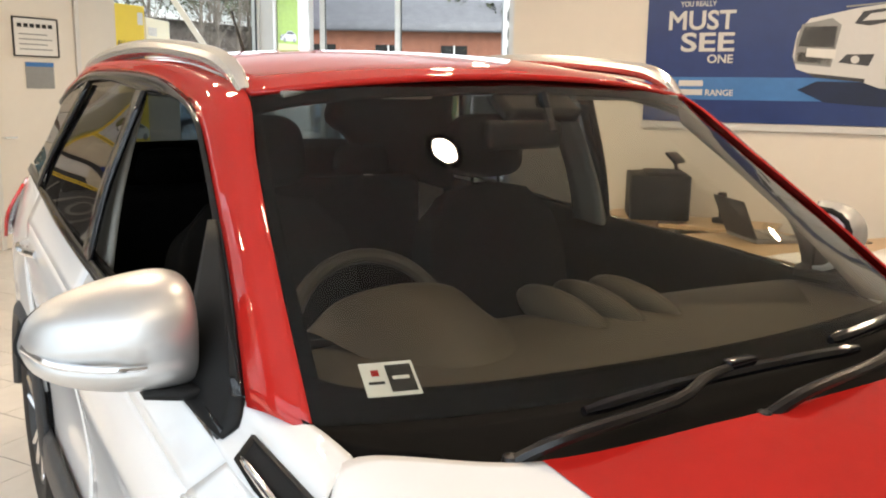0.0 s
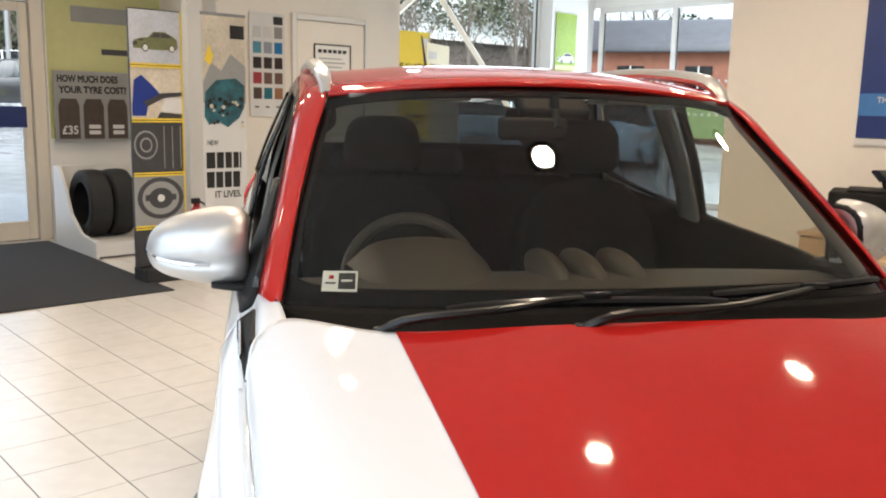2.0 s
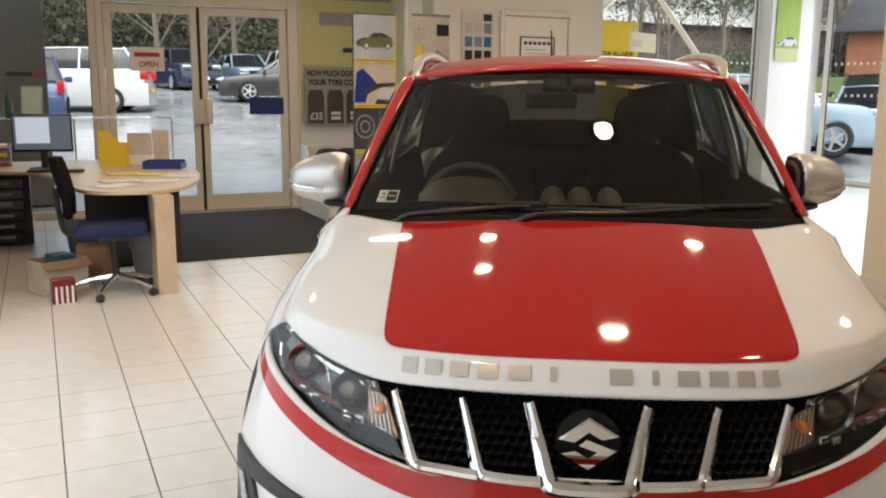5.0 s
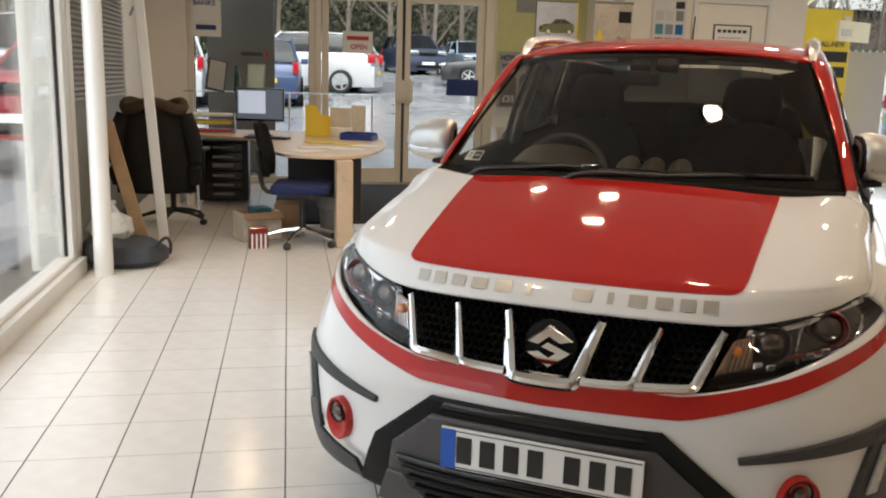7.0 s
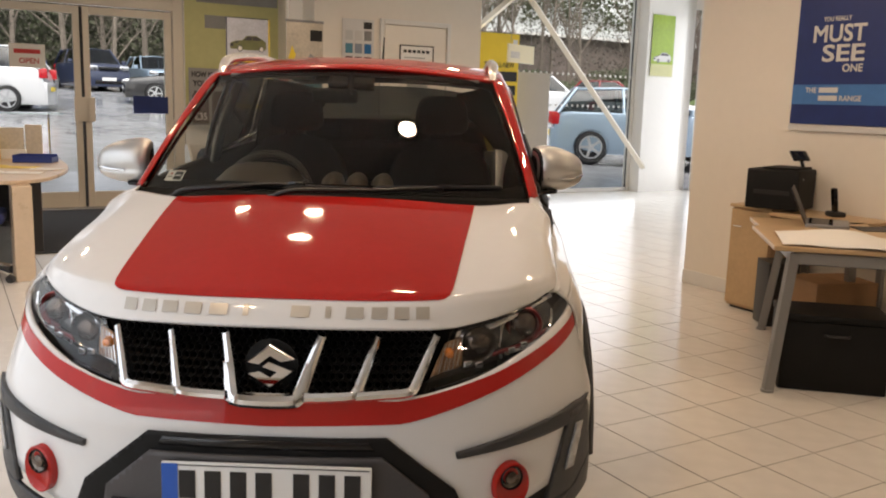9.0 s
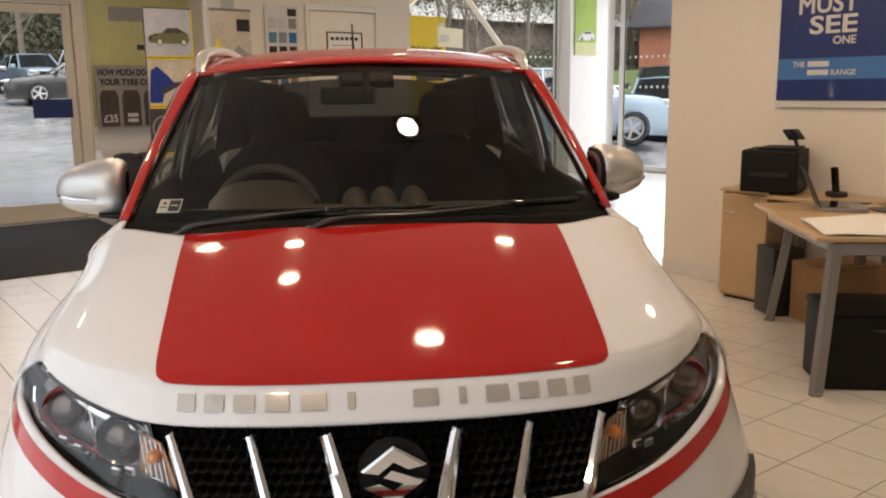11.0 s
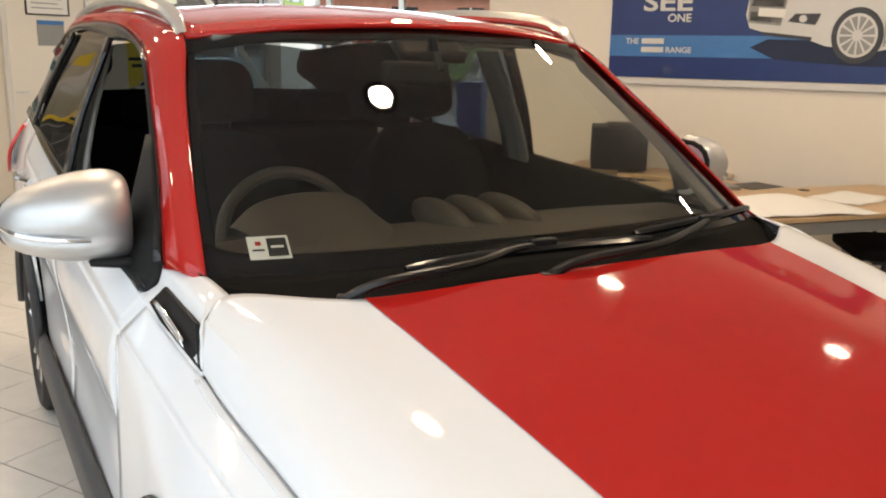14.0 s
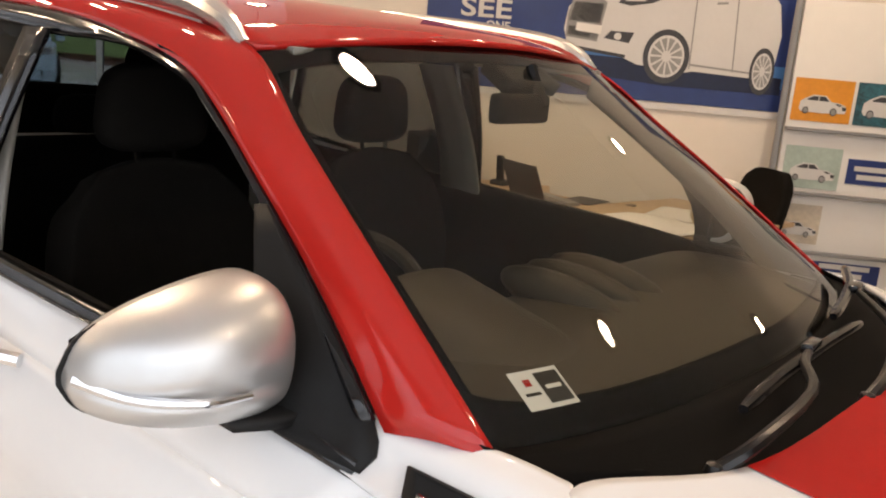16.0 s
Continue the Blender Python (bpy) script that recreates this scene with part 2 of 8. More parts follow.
BROWNP = material("brown_tread_print", (0.075, 0.055, 0.045), 0.5, var=0.35, scale=14)
TEALP = material("teal_print", (0.03, 0.15, 0.19), 0.45, var=0.6, scale=9, dark=(0.012, 0.014, 0.015))
SANDP = material("pale_sand_print", (0.62, 0.55, 0.44), 0.45, var=0.3, scale=4)
WHITEP = material("white_print", (0.66, 0.65, 0.63), 0.4, var=0.04, scale=4)
ORANGEP = material("orange_print", (0.75, 0.30, 0.02), 0.4, var=0.15, scale=4)
MINTP = material("mint_print", (0.42, 0.52, 0.46), 0.4, var=0.2, scale=5)
REDP = material("red_print", (0.55, 0.03, 0.03), 0.45, var=0.1, scale=9)
BLUETRAY = material("blue_plastic", (0.01, 0.035, 0.24), 0.35, var=0.1, scale=8)
COAT = material("brown_black_coat", (0.009, 0.008, 0.007), 0.9, var=0.4, scale=12, bump=0.8, bscale=40)
FUR = material("brown_fur_trim", (0.08, 0.05, 0.03), 0.95, var=0.5, scale=60, bump=1.0, bscale=200)
BAG = material("charcoal_bag_cloth", (0.05, 0.055, 0.065), 0.85, var=0.25, scale=10, bump=0.6, bscale=60)
POLY = material("clear_crumpled_plastic", (0.62, 0.62, 0.60), 0.25, var=0.15, scale=18, bump=0.9, bscale=35)
BIN = material("grey_bin_liner", (0.22, 0.22, 0.21), 0.5, var=0.2, scale=12, bump=0.5, bscale=40)
SCREENON = material("lit_monitor_picture", (0.3, 0.33, 0.38), 0.3, emit=(0.55, 0.62, 0.75), power=0.35)
SCREENDK = material("dark_monitor_picture", (0.03, 0.035, 0.05), 0.3, emit=(0.12, 0.14, 0.18), power=0.3)
EXTR = material("red_steel_cylinder", (0.42, 0.012, 0.012), 0.3, var=0.05, scale=8, coat=0.4)
SHELFGL = glass("shelf_glass", (0.80, 0.88, 0.86), 1.5)
TRUSS = material("cream_steel_brace", (0.66, 0.60, 0.50), 0.5, var=0.06, scale=5)
WOODL = material("raw_timber", (0.42, 0.27, 0.14), 0.65, var=0.2, scale=7)
LAMPBACK = material("smoked_lamp_housing", (0.13, 0.125, 0.12), 0.16, 0.9, var=0.3, scale=20)
RINGRED = material("dark_red_lamp_ring", (0.20, 0.010, 0.012), 0.3, 0.3, var=0.2, scale=30, coat=0.5)
MESHBLK = material("satin_black_grille_mesh", (0.014, 0.013, 0.013), 0.35, var=0.2, scale=40)
PEACH = material("ribbed_peach_lens", (0.50, 0.30, 0.18), 0.2, 0.3, var=0.35, scale=60, bump=0.8, bscale=90)
OLIVEP = material("olive_car_print", (0.16, 0.17, 0.07), 0.4, var=0.3, scale=9, coat=0.2)
PANELB = material("pale_blue_grey_print", (0.50, 0.52, 0.58), 0.4, var=0.25, scale=5, coat=0.2)
COWLBLK = material("cowl_black_plastic", (0.005, 0.0045, 0.004), 0.75, var=0.3, scale=14, spec=0.05, bump=0.2, bscale=300)
WIPERM = material("satin_black_wiper_arm", (0.005, 0.0045, 0.0045), 0.32, spec=0.4, var=0.2, scale=20)
LAMPGREY = material("grey_lamp_lens", (0.42, 0.43, 0.44), 0.15, var=0.3, scale=40, coat=0.6)
NIGHTP = material("dark_navy_print", (0.004, 0.010, 0.045), 0.4, var=0.3, scale=3)

PRINTBLK = material("matt_black_casing", (0.007, 0.007, 0.007), 0.6, spec=0.25, var=0.3, scale=14, bump=0.1, bscale=300)
GREYWALL = material("grey_painted_wall", (0.27, 0.265, 0.25), 0.55, var=0.15, scale=1.2, bump=0.1, bscale=60)
SLATM = material("grey_blind_slats", (0.42, 0.42, 0.41), 0.4, var=0.1, scale=6)
SMOKE = material("smoky_reflector", (0.16, 0.13, 0.11), 0.18, 0.8, var=0.3, scale=60)
PIERM = material("grey_plaster_pillar", (0.20, 0.195, 0.185), 0.8, var=0.2, scale=2.0, bump=0.3, bscale=60)


# ---- room shell ----
def wall_piece(name, a0, a1, b0, b1, z0, z1, mat, label="cream painted plaster wall", cat="wall"):
    ob = link(name, bx(a0, a1, b0, b1, z0, z1), mat, None, label, smooth=0)
    ob.matrix_world = room(0, 0)
    return tagged(ob, label, cat, kind="structure")


floor = link("floor", bx(-2.53, 11.0, -8.0, 9.55, -0.25, -0.0016), GROUT, None, smooth=0)
floor.matrix_world = room(0, 0)
tagged(floor, "floor of square cream tiles with dark joints", "floor", kind="structure")
ceiling = link("ceiling", bx(-2.53, 11.0, -8.0, 9.55, CEIL, CEIL + 0.2), CEILM, None, smooth=0)
ceiling.matrix_world = room(0, 0)
tagged(ceiling, "plain off-white ceiling", "ceiling", kind="structure")

# walls
wall_piece("wall_poster", POSTER, POSTER + 0.25, -8.0, 3.08, 0, CEIL, WALL)
bb = link("baseboard", bx(POSTER - 0.016, POSTER - 0.001, -8.0, 3.078, 0, 0.11), FRAMEM, None, smooth=0, bevel=0.004)
bb.matrix_world = room(0, 0)
tagged(bb, "cream painted skirting board", "skirting board", kind="structure")
wall_piece("wall_back", -2.3, 11.0, -8.25, -8.0, 0, CEIL, WALL)
wall_piece("wall_left_corner", -2.45, -2.33, 7.45, 9.2, 0, CEIL, WALL)
wall_piece("wall_left_recess", -2.36, -2.26, 4.36, 7.45, 0, CEIL, GREYWALL, "plain grey wall beside the reception desk")
wall_piece("wall_left_return", -2.36, LEFT, 4.24, 4.36, 0, CEIL, FRAMEM)
wall_piece("wall_left_far", LEFT - 0.2, LEFT, -8.0, -1.7, 0, CEIL, WALL)
wall_piece("wall_left_top", LEFT - 0.2, LEFT, -1.7, 4.24, 3.2, CEIL, WALL)
wall_piece("wall_right_far", SIDE, SIDE + 0.2, -8.0, 5.2, 0, CEIL, WALLW)
wall_piece("wall_right_top", SIDE, SIDE + 0.2, 5.2, 9.2, 3.12, CEIL, WALLW)
wall_piece("wall_facade_left", -2.53, -1.83, 9.2, 9.45, 0, CEIL, WALL)
wall_piece("wall_facade_top", -1.83, 10.8, 9.2, 9.45, 3.35, CEIL, WALLW)
wall_piece("wall_facade_panel", 2.03, 5.6, 9.2, 9.45, 0, 3.35, WALLW)
wall_piece("column_corner", 9.58, 10.45, 9.05, 9.45, 0, 3.35, WALLW, "white painted corner column", "column")
wall_piece("wall_facade_right", 10.45, 10.80, 9.2, 9.45, 0, 3.35, WALLW)

# small office with a flush door
wall_piece("wall_office_front", 3.25, 5.58, 7.90, 8.02, 0, CEIL, WALL)
wall_piece("wall_office_side", 5.46, 5.58, 8.02, 9.2, 0, CEIL, WALL)
wall_piece("wall_office_left", 3.25, 3.37, 8.02, 9.2, 0, CEIL, WALL)
door = empty("door_1", room(4.60, 7.90), "closed cream painted office door in a narrow frame", "door", kind="structure")
part("door_leaf", rbox(-0.44, 0.44, -0.03, -0.002, 0.01, 2.33, 0.003, 1), WALL, door)
for x0, x1, z0, z1 in ((-0.50, -0.45, 0, 2.40), (0.45, 0.50, 0, 2.40), (-0.45, 0.45, 2.34, 2.40)):
    part("door_frame", rbox(x0, x1, -0.045, -0.002, z0, z1, 0.004, 1), FRAMEM, door)
part("door_handle", tube([(-0.40, -0.03, 1.02), (-0.40, -0.075, 1.02), (-0.29, -0.075, 1.02)], 0.010, 8), CHROME, door, "chrome lever handle")


def pane(bm_args, parent):
    p = part("pane", bx(*bm_args), PANE, parent, smooth=0)
    p.visible_shadow = False
    return p


def window(name, m, width, z0, z1, bars, label, frame_mat=FRAMEM, w=0.07, d=0.07):
    """A fixed window that stands on m, with uprights at bars."""
    ob = empty(name, m, label, "window", kind="structure")
    xs = [0] + list(bars) + [width]
    for i, x in enumerate(xs):
        ww = w if 0 < i < len(xs) - 1 else w
        x0 = x if i == 0 else x - ww if i == len(xs) - 1 else x - ww / 2
        part("window_frame", rbox(x0, x0 + ww, -d / 2, d / 2, z0, z1, 0.006, 1), frame_mat, ob)
    for a, b in zip(xs, xs[1:]):
        a2, b2 = a + (w if a == 0 else w / 2), b - (w if b == width else w / 2)
        part("window_rail", rbox(a2, b2, -d / 2, d / 2, z0, z0 + w, 0.006, 1), frame_mat, ob)
        part("window_rail", rbox(a2, b2, -d / 2, d / 2, z1 - w, z1, 0.006, 1), frame_mat, ob)
        pane((a2, b2, -0.004, 0.004, z0 + w, z1 - w), ob)
        for s in (a2, b2 - 0.008):
            part("seal", bx(s, s + 0.008, -0.012, 0.012, z0 + w, z1 - w), SEAL, ob)
    return ob


window("window_1", room(-1.83, 9.32), 1.56, 0.0, 3.35, [], "tall fixed window beside the entrance", DOORFR, 0.08)
window("window_2", room(5.58, 9.32), 4.0, 0.0, 3.35, [], "tall showroom window to the car park", FRAMEM, 0.06)
window("window_3", room(SIDE + 0.06, 5.2, 0, 90), 3.9, 0.0, 3.12, [0.55, 2.45], "tall side window to the car park", FRAMEM, 0.09)
# window_4's near part is unseen, its length chosen for the light on the bumper
window("window_4", room(LEFT - 0.05, -1.7, 0, 90), 5.93, 0.0, 3.2, [2.0, 3.95], "large side window in a white frame", FRAMEM, 0.13, 0.10)
wall_piece("sill_left", LEFT - 0.06, LEFT + 0.05, -1.7, 4.24, 0, 0.10, FRAMEM, "white window sill plinth", "sill")


def entrance(a0, a1, hinge_left, label):
    ob = empty("door_2" if hinge_left else "door_3", room(a0, 9.32), label, "door", kind="structure")
    w = a1 - a0
    for x0, x1 in ((0, 0.085), (w - 0.085, w)):
        part("door_stile", rbox(x0, x1, -0.03, 0.03, 0.01, 2.40, 0.006, 1), DOORFR, ob)
    part("door_rail", rbox(0.085, w - 0.085, -0.03, 0.03, 0.01, 0.20, 0.006, 1), DOORFR, ob)
    part("door_rail", rbox(0.085, w - 0.085, -0.03, 0.03, 2.31, 2.40, 0.006, 1), DOORFR, ob)
    pane((0.085, w - 0.085, -0.004, 0.004, 0.20, 2.31), ob)
    part("push_plate", rbox(w - 0.10 if hinge_left else -0.08, w + 0.07 if hinge_left else 0.12, -0.07, -0.034, 1.05, 1.34, 0.006, 2), DOORFR, ob, "cream push plate")
    part("closing_edge", bx(w - 0.012 if hinge_left else -0.001, w + 0.001 if hinge_left else 0.012, -0.035, 0.02, 0.02, 2.39), SEAL, ob)
    return ob


entrance(-0.19, 0.845, True, "glazed entrance door in a cream frame")
entrance(0.855, 1.90, False, "glazed entrance door in a cream frame with a blue notice")
for x0, x1, z0, z1 in ((-0.27, -0.20, 0, 3.35), (1.91, 2.03, 0, 3.35), (-0.20, 1.91, 2.42, 2.52)):
    o = link("trim", rbox(x0, x1, 9.25, 9.40, z0, z1, 0.006, 1), DOORFR, None, smooth=0)
    o.matrix_world = room(0, 0)
    tagged(o, "cream entrance frame", "door frame", kind="structure")
window("window_5", room(-0.20, 9.32), 2.11, 2.52, 3.35, [1.05], "small window over the entrance doors", DOORFR, 0.05)

# unseen lamps: first row placed from reflections, second row mainly added to light walls
LAMPS = [(0.32, 1.93), (-0.56, 3.0), (-0.57, 3.70), (-1.32, 4.1), (1.22, 3.9), (2.05, 2.80), (3.22, 1.83), (1.15, 0.50), (3.64, 4.19), (4.2, 0.15), (-2.69, 3.64),
         (-0.64, -0.45), (2.9, -2.2), (0.5, 7.7), (-2.3, 7.5), (-2.0, 5.6), (2.6, 5.6), (3.9, 7.6), (-4.46, 5.3)]
LAMP_Z = 2.80

for i, (x, y) in enumerate(LAMPS):
    lamp = empty("ceiling_lamp", pose(x, y, LAMP_Z), "flat round downlight on a thin rod under the ceiling", "ceiling lamp", "ceiling lamps")
    part("rod", tube([(0, 0, 0.06), (0, 0, CEIL - LAMP_Z)], 0.006, 6), FRAMEM, lamp)
    part("housing", lathe([(0.006, 0.09), (0.06, 0.08), (0.095, 0.03), (0.100, 0.0), (0.096, -0.006), (0.084, 0.0), (0.082, 0.012), (0.0, 0.012)], 28), CLAD, lamp, "dark grey lamp housing")
    li = new("lamp_light", bpy.data.lights.new("lamp_light", "AREA"))
    li.data.shape, li.data.size, li.data.energy, li.data.color = "DISK", 0.140, 4.8, (1.0, 0.76, 0.50)
    li.matrix_world = pose(x, y, LAMP_Z)

# area lamps added in the window openings to stand in for daylight
for a, b, z, turn, w, h, e in ((0.1, 9.15, 1.5, 180, 3.7, 2.7, 7), (7.6, 9.0, 1.5, 180, 3.8, 2.7, 36), (-1.9, 1.3, 1.6, -90, 5.7, 2.8, 20), (10.7, 7.2, 1.6, 90, 3.6, 2.8, 34)):
    li = new("window_fill", bpy.data.lights.new("window_fill", "AREA"))
    li.data.shape, li.data.size, li.data.size_y, li.data.energy, li.data.color = "RECTANGLE", w, h, e, (0.86, 0.94, 1.0)
    li.matrix_world = room(a, b, z, turn) @ pose(0, 0, 0, 90)

# ---- furniture and fittings ----
def letters(body, size, bold=0.0):
    cu = bpy.data.curves.new("w", "FONT")
    cu.body, cu.size, cu.extrude = body, size, 0.0006
    cu.bevel_depth, cu.bevel_resolution, cu.resolution_u = size * bold, 0, 4
    tmp = bpy.data.objects.new("w", cu)
    scene.collection.objects.link(tmp)
    bpy.context.view_layer.update()
    me = bpy.data.meshes.new_from_object(tmp)
    bpy.data.objects.remove(tmp)
    return me


def text(body, size, mat, parent, x, z, lift=0.006, width=0.0, bold=0.022):
    """Words in the local x-z plane that face -y, letter by letter."""
    made, full = [], 0.0
    for i, ch in enumerate(body):
        if ch == " ":
            continue
        whole, one = letters(body[:i + 1], size), letters(ch, size)
        full = max(v.co.x for v in whole.vertices)
        made.append((letters(ch, size, bold), full - max(v.co.x for v in one.vertices)))
    k = width / full if width else 1.0
    for me, dx in made:
        me.transform(Matrix.Translation((x, -lift, z)) @ Matrix.Rotation(radians(90), 4, "X") @ Matrix.Diagonal((k, 1, 0.25, 1)) @ Matrix.Translation((dx, 0, 0)))
        me.materials.clear()
        me.materials.append(mat)
        me.name = "letter"
        ob = new("letter", me)
        ob.parent = parent


def flat(name, pts, mat, parent, lift=0.003, label="", t=0.0025):
    """A flat printed shape in the local x-z plane that faces -y."""
    bm = bmesh.new()
    f = [bm.verts.new((x, -lift, z)) for x, z in pts]
    b = [bm.verts.new((x, -lift + t, z)) for x, z in pts]
    bm.faces.new(f)
    n = len(pts)
    for i in range(n):
        bm.faces.new((f[i], b[i], b[(i + 1) % n], f[(i + 1) % n]))
    return part(name, bm, mat, parent, label, smooth=0)


def rect(name, x0, x1, z0, z1, mat, parent, lift=0.003, label=""):
    return flat(name, [(x0, z0), (x1, z0), (x1, z1), (x0, z1)], mat, parent, lift, label)


def disc(cx, cz, r, n=20, sx=1.0):
    return [(cx + sx * r * math.cos(2 * math.pi * i / n), cz + r * math.sin(2 * math.pi * i / n)) for i in range(n)]


def printed_car(parent, x, z, w, body, flip=False, lift=0.006, name="car_picture"):
    """A flat printed side view of a small car, w wide, standing at x, z."""
    s = -1 if flip else 1
    c = x + w / 2

    def q(pts):
        return [(c + s * (a - 0.5) * w, z + b * w) for a, b in pts]
    p = flat(name, q([(0.02, 0.07), (0.0, 0.16), (0.03, 0.23), (0.16, 0.28), (0.34, 0.30), (0.46, 0.42), (0.72, 0.43), (0.90, 0.34), (0.985, 0.27), (1.0, 0.12), (0.96, 0.06), (0.5, 0.045)]), body, parent, lift, "printed car")
    flat("window_shape", q([(0.38, 0.30), (0.48, 0.40), (0.60, 0.40), (0.60, 0.305)]), DGREYP, p, lift + 0.003)
    flat("window_shape", q([(0.62, 0.305), (0.62, 0.40), (0.72, 0.40), (0.86, 0.33), (0.84, 0.31)]), DGREYP, p, lift + 0.003)
    flat("lamp_shape", q([(0.10, 0.235), (0.20, 0.27), (0.26, 0.262), (0.17, 0.215)]), DGREYP, p, lift + 0.003)
    flat("grille_shape", q([(0.01, 0.13), (0.01, 0.20), (0.10, 0.21), (0.09, 0.13)]), DGREYP, p, lift + 0.003)
    for a in (0.27, 0.86):
        rr = 0.085 if a < 0.5 else 0.075
        flat("tyre_shape", [(c + s * (a - 0.5) * w + 0.85 * (u - 0), v) for u, v in disc(0, z + 0.085 * w, rr * w)], DGREYP, p, lift + 0.003)
        flat("rim_shape", [(c + s * (a - 0.5) * w + 0.85 * (u - 0), v) for u, v in disc(0, z + 0.085 * w, rr * w * 0.74)], GREYP if body is WHITEP else WHITEP, p, lift + 0.006)
    return p


def poster_car(parent, x, z, w):
    """A large printed white hatchback, seen from its front corner."""
    def q(pts):
        return [(x + a * w, z + b * w) for a, b in pts]

    def at(a, b, r, sx=1.0, n=28):
        return q([(a + sx * r * math.cos(2 * math.pi * i / n), b + r * math.sin(2 * math.pi * i / n)) for i in range(n)])
    p = flat("car_picture", q([(0.0, 0.20), (0.012, 0.30), (0.06, 0.36), (0.25, 0.40), (0.40, 0.42), (0.54, 0.52), (0.74, 0.53), (0.90, 0.47), (0.975, 0.38), (1.0, 0.24), (0.985, 0.07), (0.90, 0.04), (0.62, 0.05), (0.58, 0.04), (0.36, 0.06), (0.28, 0.09), (0.10, 0.115), (0.02, 0.14)]), WHITEP, parent, 0.009, "printed white car")
    for k, (pts, mat) in enumerate((([(0.01, 0.165), (0.16, 0.15), (0.19, 0.33), (0.15, 0.36), (0.03, 0.335), (0.012, 0.27)], GREYP), ([(0.02, 0.24), (0.165, 0.235), (0.175, 0.325), (0.04, 0.325)], DGREYP), ([(0.02, 0.175), (0.155, 0.16), (0.16, 0.21), (0.02, 0.215)], DGREYP),
                      ([(0.24, 0.335), (0.27, 0.385), (0.42, 0.405), (0.50, 0.395), (0.40, 0.345), (0.30, 0.325)], DGREYP), ([(0.27, 0.345), (0.30, 0.375), (0.40, 0.388), (0.36, 0.350)], WHITEP),
                      ([(0.19, 0.17), (0.22, 0.205), (0.33, 0.205), (0.31, 0.155)], DGREYP), ([(0.42, 0.425), (0.55, 0.505), (0.60, 0.51), (0.57, 0.435)], DGREYP), ([(0.60, 0.435), (0.63, 0.512), (0.73, 0.515), (0.76, 0.445)], DGREYP), ([(0.785, 0.447), (0.75, 0.512), (0.85, 0.475), (0.89, 0.45)], DGREYP),
                      ([(0.60, 0.06), (0.605, 0.06), (0.60, 0.43), (0.594, 0.43)], GREYP), ([(0.80, 0.06), (0.805, 0.06), (0.785, 0.44), (0.779, 0.44)], GREYP), ([(0.60, 0.075), (0.88, 0.06), (0.88, 0.068), (0.60, 0.085)], GREYP), ([(0.20, 0.41), (0.40, 0.425), (0.40, 0.418), (0.20, 0.403)], GREYP),
                      ([(0.06, 0.125), (0.30, 0.10), (0.30, 0.085), (0.10, 0.105)], DGREYP), ([(0.69, 0.36), (0.74, 0.365), (0.74, 0.375), (0.69, 0.37)], GREYP))):
        flat("print_shape", q(pts), mat, p, 0.012 if mat is not WHITEP else 0.015)
    flat("number_bar", q([(0.055, 0.195), (0.175, 0.185), (0.178, 0.225), (0.058, 0.232)]), PAPER, p, 0.0165)
    flat("lamp_shape", at(0.255, 0.182, 0.017), WHITEP, p, 0.0155)
    flat("mirror_shape", q([(0.68, 0.395), (0.69, 0.44), (0.755, 0.445), (0.78, 0.42), (0.77, 0.395)]), WHITEP, p, 0.0155)
    for cx, cz, r, sx in ((0.49, 0.108, 0.125, 0.86), (0.935, 0.075, 0.108, 0.52)):
        flat("arch_shape", at(cx, cz, r, sx), DGREYP, p, 0.0155)
        flat("rim_shape", at(cx, cz, r * 0.78, sx), WHITEP, p, 0.0175)
        flat("rim_shape", at(cx, cz, r * 0.68, sx), GREYP, p, 0.0195)
        for i in range(12):
            a = i * math.pi / 6
            u, v = math.cos(a), math.sin(a)
            flat("spoke_shape", q([(cx + sx * r * (u * 0.12 - v * 0.03), cz + r * (v * 0.12 + u * 0.03)), (cx + sx * r * (u * 0.12 + v * 0.03), cz + r * (v * 0.12 - u * 0.03)), (cx + sx * r * (u * 0.72 + v * 0.045), cz + r * (v * 0.72 - u * 0.045)), (cx + sx * r * (u * 0.72 - v * 0.045), cz + r * (v * 0.72 + u * 0.045))]), WHITEP, p, 0.0215)
        flat("rim_shape", at(cx, cz, r * 0.2, sx), WHITEP, p, 0.0235)
    return p


def poster(name, m, w, h, mat, label, cat="poster", t=0.006):
    ob = empty(name, m, label, cat)
    part("sheet", bx(0, w, -0.002, t - 0.002, 0, h), mat, ob, smooth=0)
    return ob


# blue poster on the cream wall
bp = poster("wall_poster", room(POSTER - 0.012, 2.17, 1.33, -90), 2.22, 0.95, BLUEP, "large blue wall poster with white words and a white car")
rect("foot_rail", -0.005, 2.225, -0.045, -0.004, WHITEP, bp, 0.008, "white poster rail")
rect("light_band", 0.0, 2.22, 0.135, 0.27, LBLUEP, bp, 0.004, "light blue band")
rect("dark_band", 0.0, 2.22, 0.0, 0.09, BLUEP, bp, 0.004)
flat("shadow_shape", [(0.90, 0.20), (1.05, 0.13), (1.5, 0.10), (2.2, 0.10), (2.2, 0.20), (1.6, 0.24), (1.0, 0.25)], NIGHTP, bp, 0.0065)
text("YOU REALLY", 0.042, WHITEP, bp, 0.20, 0.69, width=0.21)
text("MUST", 0.155, WHITEP, bp, 0.125, 0.555, width=0.40)
text("SEE", 0.155, WHITEP, bp, 0.21, 0.425, width=0.315)
text("ONE", 0.07, WHITEP, bp, 0.375, 0.355, width=0.15)
text("THE", 0.05, WHITEP, bp, 0.11, 0.215, lift=0.008, width=0.085)
